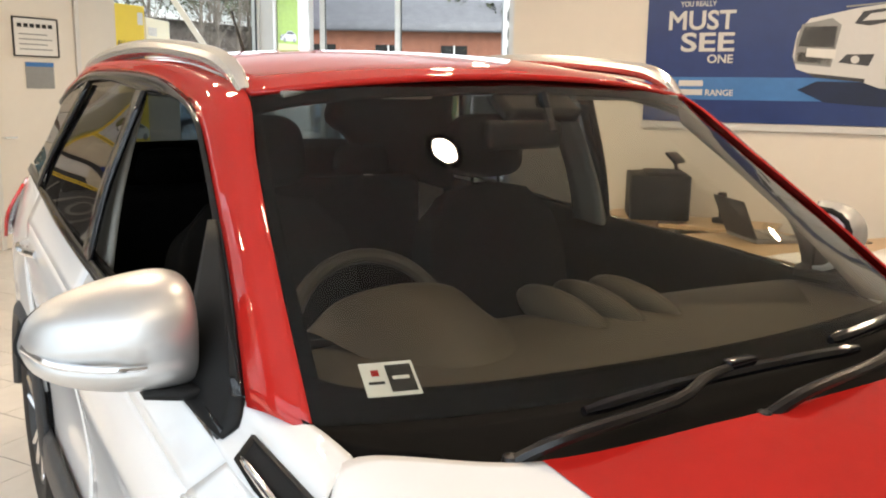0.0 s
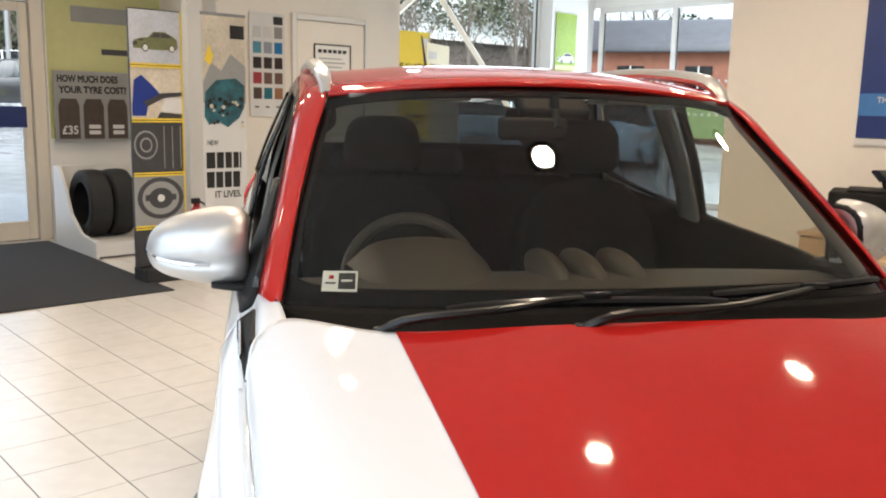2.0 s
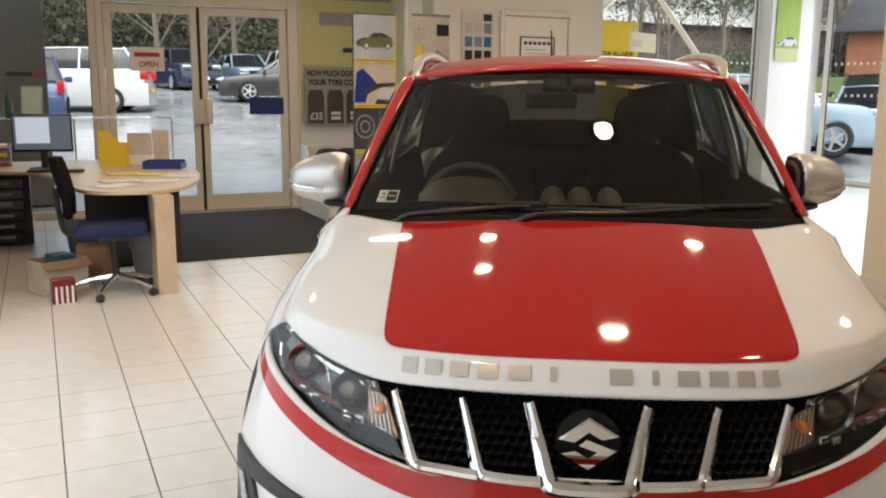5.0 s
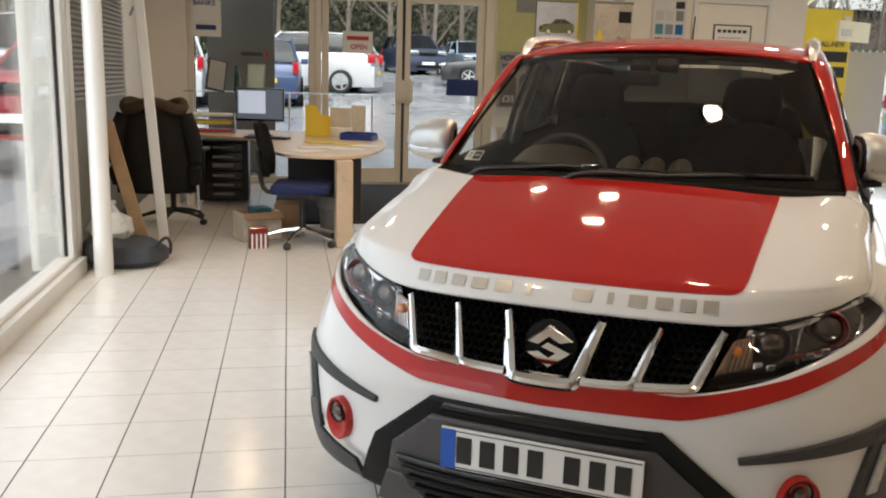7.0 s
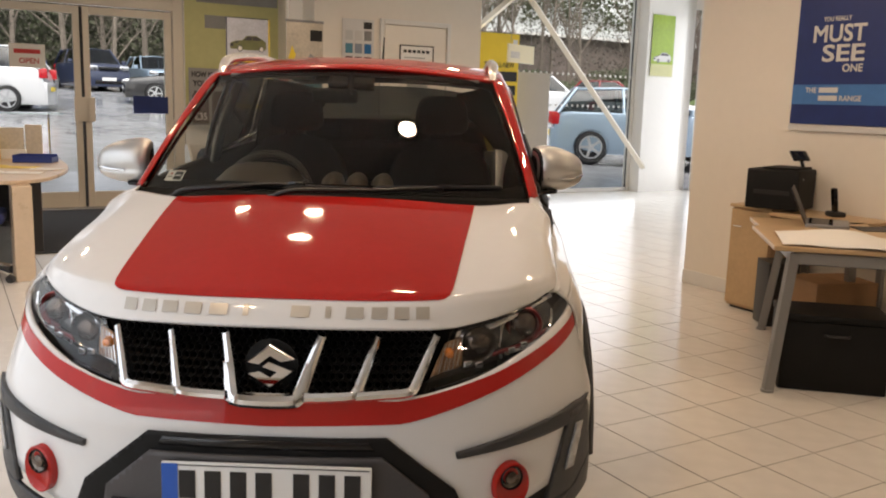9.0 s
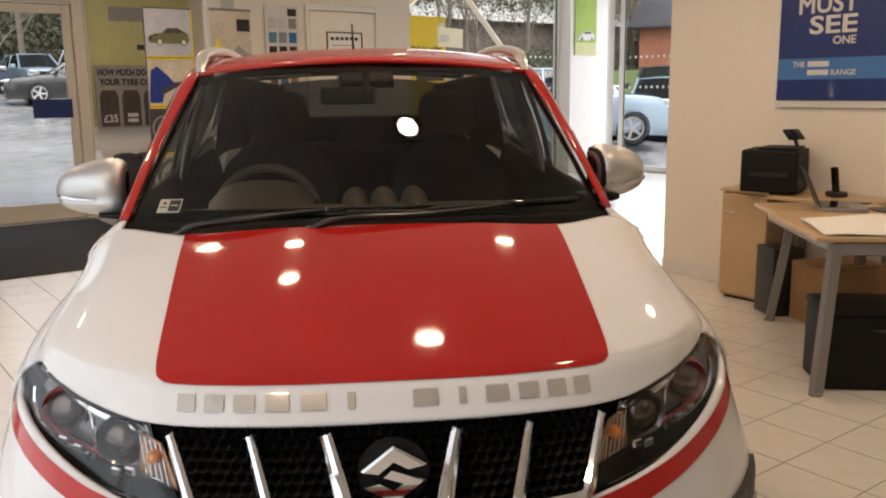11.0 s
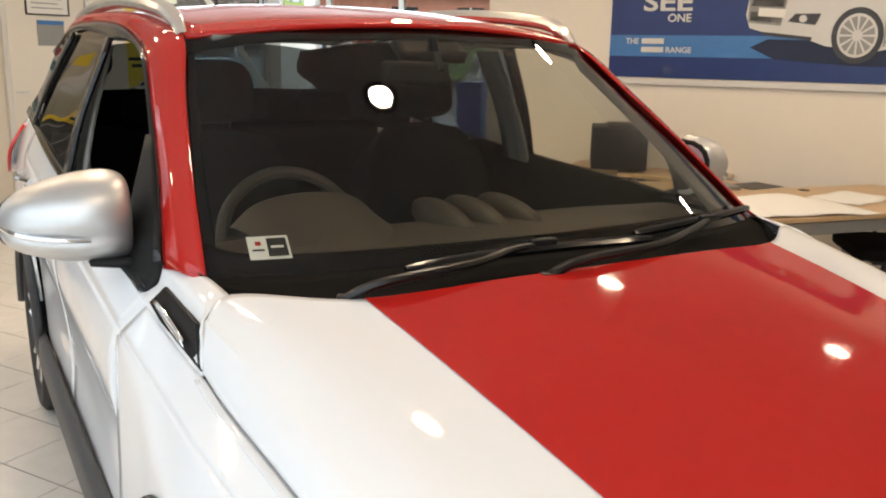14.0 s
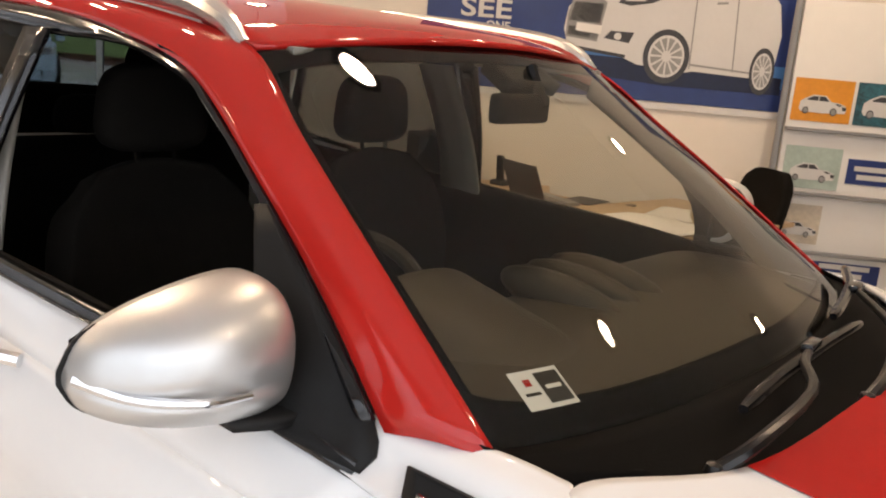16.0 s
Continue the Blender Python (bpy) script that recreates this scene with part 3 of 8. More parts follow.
rect("word_bar", 0.215, 0.36, 0.216, 0.25, WHITEP, bp, 0.008)
rect("word_bar", 0.215, 0.36, 0.162, 0.196, WHITEP, bp, 0.008)
text("RANGE", 0.05, WHITEP, bp, 0.375, 0.161, lift=0.008, width=0.165)
poster_car(bp, 0.86, 0.135, 1.30)

# cabinet with a printer, and the sales desk
cab = empty("cabinet", room(4.40, 2.13), "beech laminate cabinet against the cream wall", "cabinet")
part("body", rbox(-0.16, 0.17, -0.17, 0.17, 0.02, 0.73, 0.004, 1), WOOD2, cab)
part("top", rbox(-0.185, 0.18, -0.185, 0.185, 0.732, 0.755, 0.004, 1), WOOD2, cab)
part("plinth", bx(-0.14, 0.16, -0.15, 0.15, 0.0, 0.018), DKPLAST, cab)
d = part("door", rbox(-0.178, -0.162, -0.17, 0.17, 0.04, 0.72, 0.003, 1), WOOD2, cab)
part("handle", tube([(-0.19, 0.06, 0.6), (-0.19, 0.13, 0.6)], 0.005, 6), CHROME, d)
pr = empty("printer", room(4.33, 1.99, 0.757, 20), "black desktop printer with a small tilted screen", "printer")
part("body", rbox(-0.18, 0.18, -0.175, 0.175, 0.0, 0.268, 0.014, 3), PRINTBLK, pr)
part("lid", rbox(-0.155, 0.155, -0.15, 0.08, 0.269, 0.283, 0.006, 2), PRINTBLK, pr)
part("paper_slot", bx(-0.186, -0.182, -0.12, 0.12, 0.10, 0.13), SEAL, pr)
part("power_button", lathe([(0.0, 0.002), (0.008, 0.0)], 10, m=pose(-0.10, -0.177, 0.21, 90)), METGREY, pr)
part("control_screen", rbox(-0.06, 0.06, -0.008, 0.008, -0.045, 0.045, 0.005, 2), GLOSSBLK, pr, m=pose(0.02, -0.10, 0.36, -50, 0, -40))
part("screen_arm", tube([(0.07, -0.12, 0.27), (0.04, -0.10, 0.35)], 0.012, 8), DKPLAST, pr)

dk = empty("desk", room(2.95, 0.90, 0, -42), "beech desk with a grey steel frame", "desk")
part("desktop", rbox(0.0, 1.50, 0.0, 0.80, 0.715, 0.74, 0.004, 1), WOOD2, dk)
part("return_top", rbox(0.04, 0.72, 0.802, 1.22, 0.715, 0.74, 0.004, 1), WOOD2, dk)
for x, y, dx, dy in ((0.02, -0.072, 0.085, 0.12), (1.47, -0.06, -0.08, 0.12), (0.18, 1.265, 0.07, -0.12), (1.40, 0.86, -0.06, -0.12), (0.70, 1.26, -0.06, -0.12)):
    part("leg", tube([(x, y, 0.0), (x + dx, y + dy, 0.70)], 0.034, 4), METGREY, dk, "grey steel leg")
    part("foot_pad", lathe([(0.0, 0.0), (0.032, 0.0), (0.034, 0.012), (0.0, 0.02)], 12, m=pose(x, y, 0)), METGREY, dk)
part("beam", rbox(0.10, 1.40, 0.03, 0.07, 0.645, 0.71, 0.006, 1), METGREY, dk, "grey steel beam")
part("beam", rbox(0.10, 0.14, 0.08, 1.14, 0.645, 0.71, 0.006, 1), METGREY, dk)
part("beam", rbox(1.36, 1.40, 0.08, 0.76, 0.645, 0.71, 0.006, 1), METGREY, dk)
part("cable_port", lathe([(0.03, 0.0), (0.03, 0.004), (0.02, 0.004)], 16, m=pose(0.9, 0.7, 0.74)), DKPLAST, dk)


def on_desk(x, y, z=0.74, turn=0.0):
    return room(2.95, 0.90, 0, -42) @ pose(x, y, z, 0, 0, turn)


lp = empty("laptop", on_desk(0.45, 0.97, 0.74, 78), "open black laptop on the desk", "laptop")
part("base", rbox(-0.17, 0.17, -0.12, 0.12, 0.0, 0.022, 0.006, 2), METGREY, lp)
part("keys", bx(-0.15, 0.15, -0.03, 0.10, 0.0225, 0.0245), GLOSSBLK, lp)
part("lid", rbox(-0.17, 0.17, -0.004, 0.004, 0.0, 0.22, 0.004, 2, m=pose(0, 0.12, 0.02, -24)), DKPLAST, lp)
wt = empty("side_table", room(4.36, 1.62), "narrow beech side table against the cream wall", "table")
part("top", rbox(-0.20, 0.22, -0.33, 0.315, 0.715, 0.74, 0.004, 1), WOOD2, wt)
for x, y in ((0.18, -0.29), (0.18, 0.27)):
    part("leg", rbox(x - 0.02, x + 0.02, y - 0.02, y + 0.02, 0.0, 0.714, 0.003, 1), METGREY, wt)
ph = empty("telephone", room(4.40, 1.60, 0.74, 60), "black cordless telephone upright in its cradle", "telephone")
part("cradle", rbox(-0.05, 0.05, -0.05, 0.05, 0.0, 0.035, 0.012, 2), DKPLAST, ph)
part("handset", rbox(-0.024, 0.024, -0.015, 0.015, 0.03, 0.19, 0.010, 2, m=pose(0, 0, 0, -8)), GLOSSBLK, ph)
part("phone_screen", rbox(-0.016, 0.016, -0.018, -0.0155, 0.135, 0.165, 0.001, 1, m=pose(0, 0, 0, -8)), GREYP, ph)


def sheet(name, m, w, d, mat, label, cat="paper", n=8, wave=0.004):
    bm = bmesh.new()
    grid(bm, [[(-w / 2 + w * i / n, -d / 2 + d * j / n, 0.003 + wave * (1 + math.sin(i * 1.3 + j * 0.7) * math.cos(j * 0.9)) * 0.7) for i in range(n + 1)] for j in range(n + 1)])
    ob = link(name, bm, mat, None, label, thick=0.0015, smooth=60)
    ob.matrix_world = m
    return tagged(ob, label, cat)


def paper_fan(m, label):
    """A large draped white sheet whose middle stands up."""
    bm = bmesh.new()
    grid(bm, [[(-0.34 + 0.68 * i / 14, -0.24 + 0.48 * j / 10, 0.006 + 0.060 * math.exp(-((i - 6) / 4.5) ** 2 - ((j - 6) / 4.0) ** 2) + 0.004 * math.sin(i * 0.9)) for i in range(15)] for j in range(11)])
    ob = link("paper_sheet", bm, PAPER, None, label, thick=0.0015, smooth=70)
    ob.matrix_world = m
    return tagged(ob, label, "paper")


paper_fan(on_desk(0.40, 0.24, 0.74, -4), "large white paper sheet bulging on the desk")
sheet("paper_sheet", on_desk(0.95, 0.40, 0.74, 20), 0.42, 0.30, PAPER, "white paper lying flat on the desk")
k = link("key_fob", rbox(-0.02, 0.02, -0.03, 0.03, 0, 0.016, 0.007, 2), DKPLAST, None)
k.matrix_world = on_desk(0.26, 0.44, 0.752, 30)
tagged(k, "small black key fob on white paper", "key")
k = link("sticky_note", rbox(-0.035, 0.035, -0.035, 0.035, 0, 0.006, 0.001, 1), YELLOW, None)
k.matrix_world = on_desk(0.22, 0.50, 0.742, 20)
tagged(k, "yellow sticky notes on white paper", "notes")
mo = link("mouse_mat", rbox(-0.13, 0.13, -0.10, 0.10, 0, 0.004, 0.001, 1), DKPLAST, None)
mo.matrix_world = on_desk(0.72, 0.90, 0.74, 10)
tagged(mo, "dark mouse mat on the desk", "mouse mat")


def carton(name, m, w, d, h, mat, label, cat="box"):
    ob = empty(name, m, label, cat)
    part("body", rbox(-w / 2, w / 2, -d / 2, d / 2, 0, h, 0.006, 2), mat, ob)
    part("lid_flap", rbox(-w / 2, -0.002, -d / 2, d / 2, h + 0.001, h + 0.008, 0.001, 1, m=None), mat, ob)
    part("lid_flap", rbox(0.002, w / 2, -d / 2, d / 2, h + 0.001, h + 0.008, 0.001, 1, m=None), mat, ob)
    return ob


bc = empty("storage_case", on_desk(0.34, 0.16, 0, 0), "black storage case on the floor under the desk", "case")
part("body", rbox(-0.26, 0.26, -0.16, 0.16, 0.0, 0.36, 0.012, 2), PRINTBLK, bc)
part("lid", rbox(-0.265, 0.265, -0.165, 0.165, 0.362, 0.40, 0.012, 2), PRINTBLK, bc)
part("grip", tube([(-0.06, -0.17, 0.30), (-0.05, -0.19, 0.30), (0.05, -0.19, 0.30), (0.06, -0.17, 0.30)], 0.007, 6), DKPLAST, bc)
carton("cardboard_box", room(4.22, 1.45, 0, -20), 0.42, 0.34, 0.36, CARDB, "brown cardboard box under the desk")
carton("shredder", room(4.14, 1.80, 0, -30), 0.20, 0.22, 0.42, DKPLAST, "black office shredder beside the cabinet", "shredder")


def swivel_chair(m, seat_mat, back_mat, label, arms=True, chrome=True, seat_z=0.47, back_top=0.98, name="office_chair"):
    ch = empty(name, m, label, "chair")
    part("seat", rbox(-0.24, 0.24, -0.23, 0.24, seat_z - 0.035, seat_z + 0.045, 0.035, 3), seat_mat, ch, "padded seat")
    bm = loft([[(-0.15, 0.245, seat_z + 0.10), (0, 0.27, seat_z + 0.10), (0.15, 0.245, seat_z + 0.10)], [(-0.22, 0.25, seat_z + 0.25), (0, 0.285, seat_z + 0.25), (0.22, 0.25, seat_z + 0.25)],
               [(-0.21, 0.29, back_top - 0.08), (0, 0.33, back_top - 0.08), (0.21, 0.29, back_top - 0.08)], [(-0.13, 0.31, back_top), (0, 0.345, back_top + 0.01), (0.13, 0.31, back_top)]], 12, 14)
    part("backrest", bm, back_mat, ch, "padded backrest", thick=0.05)
    part("back_bar", tube(spline([(0, 0.10, seat_z - 0.05), (0, 0.30, seat_z - 0.03), (0, 0.345, seat_z + 0.12), (0, 0.36, seat_z + 0.30)], 10), 0.02, 8), DKPLAST, ch)
    part("gas_column", lathe([(0.026, 0.10), (0.026, seat_z - 0.12), (0.02, seat_z - 0.12), (0.02, seat_z - 0.03)], 16), DKPLAST, ch)
    part("tilt_box", rbox(-0.08, 0.08, -0.09, 0.10, seat_z - 0.085, seat_z - 0.036, 0.01, 2), DKPLAST, ch)
    for i in range(5):
        a = i * 2 * math.pi / 5 + 0.3
        c, s = math.cos(a), math.sin(a)
        part("leg", tube([(0.02 * c, 0.02 * s, 0.125), (0.17 * c, 0.17 * s, 0.105), (0.31 * c, 0.31 * s, 0.065)], [0.024, 0.018, 0.013], 8), CHROME if chrome else DKPLAST, ch)
        ca = part("castor", lathe([(0.0, -0.022), (0.026, -0.022), (0.03, -0.012), (0.03, 0.012), (0.026, 0.022), (0.0, 0.022)], 14, m=pose(0.31 * c, 0.31 * s, 0.03, 90, 0, math.degrees(a))), DKPLAST, ch)
    if arms:
        for s in (-1, 1):
            ar = part("armrest", rbox(s * 0.29 - 0.035, s * 0.29 + 0.035, -0.12, 0.14, seat_z + 0.205, seat_z + 0.235, 0.014, 3), DKPLAST, ch, "black armrest")
            part("arm_post", tube([(s * 0.20, 0.02, seat_z - 0.05), (s * 0.29, 0.02, seat_z - 0.03), (s * 0.29, 0.02, seat_z + 0.205)], 0.014, 8), DKPLAST, ch)
    return ch


swivel_chair(room(4.05, 0.36, 0, -160), CLOTH, CLOTH, "black fabric office chair behind the desk", back_top=1.01)
swivel_chair(room(3.75, -1.05, 0, -110), CLOTH, CLOTH, "black fabric office chair at the end of the desk", back_top=1.06)
swivel_chair(room(-0.50, 5.18, 0, 84), BLUECL, CLOTH, "blue office chair with a black back and chrome base", arms=False, back_top=0.98)
swivel_chair(room(-1.66, 6.22, 0, 172), CLOTH, CLOTH, "black office chair with a coat over its back", chrome=False, back_top=1.05)

# coat hung over the chair's back
ct = empty("coat", room(-1.75, 5.90), "dark winter coat with a fur hood hung over a chair", "coat")
cols = [(0.0, 1.0), (0.16, 1.0), (0.34, 0.94)]
rows = []
for z, w, d in ((1.09, 0.17, 0.07), (1.02, 0.25, 0.10), (0.85, 0.29, 0.12), (0.65, 0.31, 0.14), (0.48, 0.325, 0.14), (0.33, 0.32, 0.12)):
    rows.append([(w * math.cos(a) * (1 + 0.05 * math.sin(5 * a + z * 9)), d * math.sin(a) * (1 + 0.10 * math.sin(7 * a + z * 5)), z) for a in np.linspace(0, 2 * math.pi, 25)])
part("coat_body", loft(rows, 48, 18), COAT, ct, "dark quilted body", thick=0.008)
part("fur_hood", tube([(0.24 * math.cos(a), 0.10 * math.sin(a) - 0.02, 1.08 + 0.03 * math.sin(3 * a)) for a in np.linspace(0, 2 * math.pi, 28)[:-1]], 0.05, 10, closed=True), FUR, ct, "brown fur edge")
for s in (-1, 1):
    part("sleeve", tube(spline([(s * 0.25, -0.02, 1.0), (s * 0.32, -0.06, 0.80), (s * 0.33, -0.08, 0.55), (s * 0.31, -0.05, 0.42)], 12), [0.07] * 6 + [0.06] * 7, 12), COAT, ct)

# reception desk
rd = empty("reception_desk", room(0, 0), "pale maple reception desk with a rounded end", "desk")
outline = [(-1.78, 8.20), (-1.78, 7.48), (-1.00, 6.95), (-0.78, 6.20), (-0.72, 5.45), (-0.60, 5.20), (-0.40, 5.10), (-0.18, 5.10), (0.02, 5.28), (0.18, 5.70), (0.29, 6.20), (0.34, 6.80), (0.34, 7.60), (0.30, 7.95), (-0.10, 8.15)]
pts = [tuple(p) for p in spline(outline[2:14], 44)]
bm = bmesh.new()
ring = [outline[0], outline[1]] + [(p[0], p[1]) for p in pts] + [outline[14]]
up = [bm.verts.new((x, y, 0.74)) for x, y in ring]
dn = [bm.verts.new((x, y, 0.712)) for x, y in ring]
bm.faces.new(up)
bm.faces.new(dn[::-1])
for i in range(len(ring)):
    j = (i + 1) % len(ring)
    bm.faces.new((up[i], dn[i], dn[j], up[j]))
part("desktop", bm, WOOD, rd, "pale laminated top", smooth=0, bevel=0.004)
part("end_panel", rbox(-0.235, -0.10, 4.0 + 0.98, 4.0 + 1.30, 0.0, 0.71, 0.006, 1, m=None), WOOD, rd, "maple end panel")
part("end_panel", rbox(-1.76, -1.73, 7.5, 8.18, 0.0, 0.71, 0.004, 1), WOOD, rd)
# dark colour of these two panels gives the shade under the desk
part("desk_shade_panel", rbox(-0.62, -0.105, 6.60, 6.63, 0.20, 0.705, 0.004, 1), DKPLAST, rd, "dark panel added for the shade under the desk")
part("back_panel", rbox(-0.10, 0.0, 5.40, 7.9, 0.15, 0.70, 0.004, 1), DKPLAST, rd, "modesty panel darkened for the shade under the desk")
dr = empty("drawer_unit", room(-1.30, 7.55), "black drawer unit with pale grips under the desk", "drawers")
part("body", rbox(-0.26, 0.26, -0.02, 0.45, 0.02, 0.66, 0.006, 1), DKPLAST, dr)
for i in range(6):
    d = part("drawer", rbox(-0.20, 0.20, -0.045, -0.022, 0.05 + i * 0.10, 0.135 + i * 0.10, 0.004, 1), GLOSSBLK, dr)
    part("grip", rbox(-0.11, 0.11, -0.058, -0.046, 0.08 + i * 0.10, 0.105 + i * 0.10 + (0.02 if i == 3 else 0), 0.003, 1), GREYP, d, "pale grip")
pc = empty("binder", room(-1.62, 7.40), "white ring binder standing beside the drawers", "binder")
part("cover", rbox(-0.04, 0.04, -0.14, 0.14, 0.0, 0.31, 0.004, 1), PAPER, pc)
part("label_bar", bx(-0.02, 0.02, -0.143, -0.141, 0.12, 0.24), GREYP, pc)

mon = empty("monitor", room(-0.90, 7.25, 0.74, -8), "black flat monitor showing a pale window", "monitor")
part("casing", rbox(-0.25, 0.25, -0.02, 0.03, 0.15, 0.49, 0.010, 2), GLOSSBLK, mon)
part("picture", bx(-0.235, 0.235, -0.0235, -0.0215, 0.175, 0.475), SCREENDK, mon, "dim screen")
part("picture_window", bx(-0.215, 0.06, -0.0265, -0.0245, 0.23, 0.46), SCREENON, mon, "pale window on the screen")
part("stand_neck", rbox(-0.03, 0.03, 0.0, 0.04, 0.02, 0.30, 0.006, 2), DKPLAST, mon)
part("stand_foot", lathe([(0.0, 0.0), (0.13, 0.0), (0.125, 0.012), (0.04, 0.02)], 24), DKPLAST, mon)
kb = link("keyboard", rbox(-0.22, 0.22, -0.07, 0.07, 0.0, 0.022, 0.006, 2), DKPLAST, None)
kb.matrix_world = room(-0.82, 6.85, 0.742, -20)
tagged(kb, "black keyboard on the desk", "keyboard")
tray = empty("paper_tray", room(-1.42, 7.75, 0.74), "clear stacked paper trays full of papers", "paper tray")
for i in range(3):
    part("shelf", rbox(-0.24, 0.24, -0.16, 0.16, 0.0 + i * 0.085, 0.006 + i * 0.085, 0.002, 1), GREYP, tray)
    part("paper_ream", rbox(-0.20, 0.21, -0.15, 0.14, 0.007 + i * 0.085, 0.03 + i * 0.085 + 0.012 * (i == 1), 0.002, 1), (REDP, YELLOW, PAPER)[i], tray)
for x in (-0.235, 0.235):
    part("upright", bx(x - 0.004, x + 0.004, -0.15, 0.15, 0.0, 0.20), GREYP, tray)
shelf = empty("glass_shelf", room(-0.5, 8.15, 1.16), "long green-edged glass shelf on steel posts", "shelf")
part("glass_board", rbox(-1.25, 0.98, -0.16, 0.16, 0.0, 0.012, 0.003, 1), SHELFGL, shelf)
for x in (-1.15, -0.1, 0.85):
    part("post", tube([(x, 0.05, -0.42), (x, 0.05, 0.0)], 0.012, 8), CHROME, shelf)
fr = empty("picture_frame", room(-1.42, 8.10, 1.172, 20), "dark leaning picture frame on the glass shelf", "frame")
part("frame", rbox(-0.11, 0.11, -0.012, 0.012, 0, 0.36, 0.006, 1, m=pose(0, 0, 0, -14, 12, 0)), DKPLAST, fr)
part("picture", bx(-0.09, 0.09, -0.016, -0.0125, 0.02, 0.34, m=pose(0, 0, 0, -14, 12, 0)), GREYP, fr)
fr = empty("brochure_stand", room(-0.98, 8.12, 1.172, -10), "clear brochure stand with grey leaflets", "brochure stand")
part("back", rbox(-0.10, 0.10, -0.006, 0.006, 0, 0.32, 0.003, 1, m=pose(0, 0, 0, -18)), GREYP, fr)
part("leaflet", rbox(-0.085, 0.085, -0.016, -0.008, 0.03, 0.30, 0.002, 1, m=pose(0, 0, 0, -18)), MINTP, fr)
bt = link("bottle", lathe([(0.0, 0.0), (0.036, 0.0), (0.038, 0.02), (0.036, 0.17), (0.016, 0.23), (0.015, 0.28), (0.0, 0.285)], 20), material("dark_green_glass", (0.01, 0.05, 0.02), 0.1, var=0.2, scale=9, coat=0.5), None)
bt.matrix_world = room(-1.18, 8.12, 1.172)
tagged(bt, "dark green glass bottle on the glass shelf", "bottle")
yb = empty("magazine_file", room(-0.42, 7.35, 0.74, -15), "yellow card magazine file on the desk", "file")
flat("side", [(0.0, 0.0), (0.24, 0.0), (0.24, 0.14), (0.10, 0.33), (0.0, 0.33)], YELLOW, yb, 0.06)
part("back", bx(-0.004, 0.0, -0.06, 0.06, 0.0, 0.33), YELLOW, yb)
part("side", bx(0.0, 0.24, 0.056, 0.06, 0.0, 0.22), YELLOW, yb)
part("base", bx(0.0, 0.24, -0.056, 0.056, 0.0, 0.004), YELLOW, yb)
cb = empty("card_holder", room(-0.05, 7.45, 0.74, -12), "beige card notice box on the desk", "holder")
part("panel", rbox(-0.12, 0.10, -0.02, 0.02, 0.0, 0.30, 0.004, 1), SANDP, cb)
part("side_panel", rbox(0.11, 0.26, -0.03, 0.03, 0.04, 0.33, 0.004, 1), SANDP, cb)
part("foot_box", rbox(-0.14, 0.12, -0.08, 0.05, 0.0, 0.09, 0.004, 1), PAPER, cb)
bl = empty("letter_tray", room(0.10, 6.95, 0.74, -20), "blue plastic letter tray on the desk", "tray")
part("base", bx(-0.17, 0.17, -0.12, 0.12, 0.0, 0.005), BLUETRAY, bl)
for x0, x1, y0, y1, h in ((-0.17, -0.163, -0.12, 0.12, 0.07), (0.163, 0.17, -0.12, 0.12, 0.05), (-0.163, 0.163, 0.113, 0.12, 0.07), (-0.163, 0.163, -0.12, -0.113, 0.06)):
    part("side", bx(x0, x1, y0, y1, 0.0, h), BLUETRAY, bl)
for a, b, r, mat, lab in ((-0.30, 6.45, 10, YELLOW, "yellow paper folder on the desk"), (-0.08, 6.30, -25, YELLOW, "yellow paper folder on the desk"), (-0.38, 5.85, 5, PAPER, "white printed form on the desk"), (-0.10, 5.75, -15, PAPER, "white printed form on the desk"),
                          (-0.45, 5.50, 30, PAPER, "white printed form on the desk"), (0.10, 6.10, -30, PAPER, "white printed form on the desk")):
    sheet("paper_sheet", room(a, b, 0.74, r), 0.30, 0.22, mat, lab, wave=0.002)
bn = empty("waste_bin", room(-0.22, 5.52), "grey waste bin with a plastic liner", "bin")
part("bucket", lathe([(0.0, 0.004), (0.11, 0.004), (0.115, 0.01), (0.145, 0.34), (0.15, 0.35), (0.14, 0.345), (0.11, 0.02)], 28), BIN, bn)
part("liner", lathe([(0.149 + 0.006, 0.26), (0.156, 0.33), (0.152, 0.362), (0.13, 0.355), (0.12, 0.25)], 28), BIN, bn, "crumpled liner")
ob = empty("open_box", room(-0.88, 5.42, 0, 25), "open cardboard box of leaflets on the floor", "box")
for x0, x1, y0, y1 in ((-0.17, 0.17, -0.12, -0.115), (-0.17, 0.17, 0.115, 0.12), (-0.17, -0.165, -0.115, 0.115), (0.165, 0.17, -0.115, 0.115)):
    part("side", bx(x0, x1, y0, y1, 0.005, 0.24), SANDP if y0 < -0.1 else CARDB, ob)
part("bottom", bx(-0.17, 0.17, -0.12, 0.12, 0.0, 0.005), CARDB, ob)
part("flap", bx(-0.17, 0.17, -0.20, -0.12, 0.235, 0.24, m=Matrix.Translation((0, -0.12, 0.24)) @ Matrix.Rotation(radians(35), 4, "X") @ Matrix.Translation((0, 0.12, -0.24))), CARDB, ob)
part("leaflets", rbox(-0.05, 0.10, -0.08, 0.08, 0.006, 0.27, 0.004, 1), TEALP, ob)
rb = empty("red_carton", room(-0.86, 5.02, 0, 10), "small red striped carton on the floor", "box")
part("body", rbox(-0.075, 0.075, -0.05, 0.05, 0, 0.17, 0.004, 1), RINGRED, rb)
for i in range(4):
    part("stripe", bx(-0.06 + i * 0.035, -0.045 + i * 0.035, -0.053, -0.051, 0.0, 0.12), PAPER, rb)
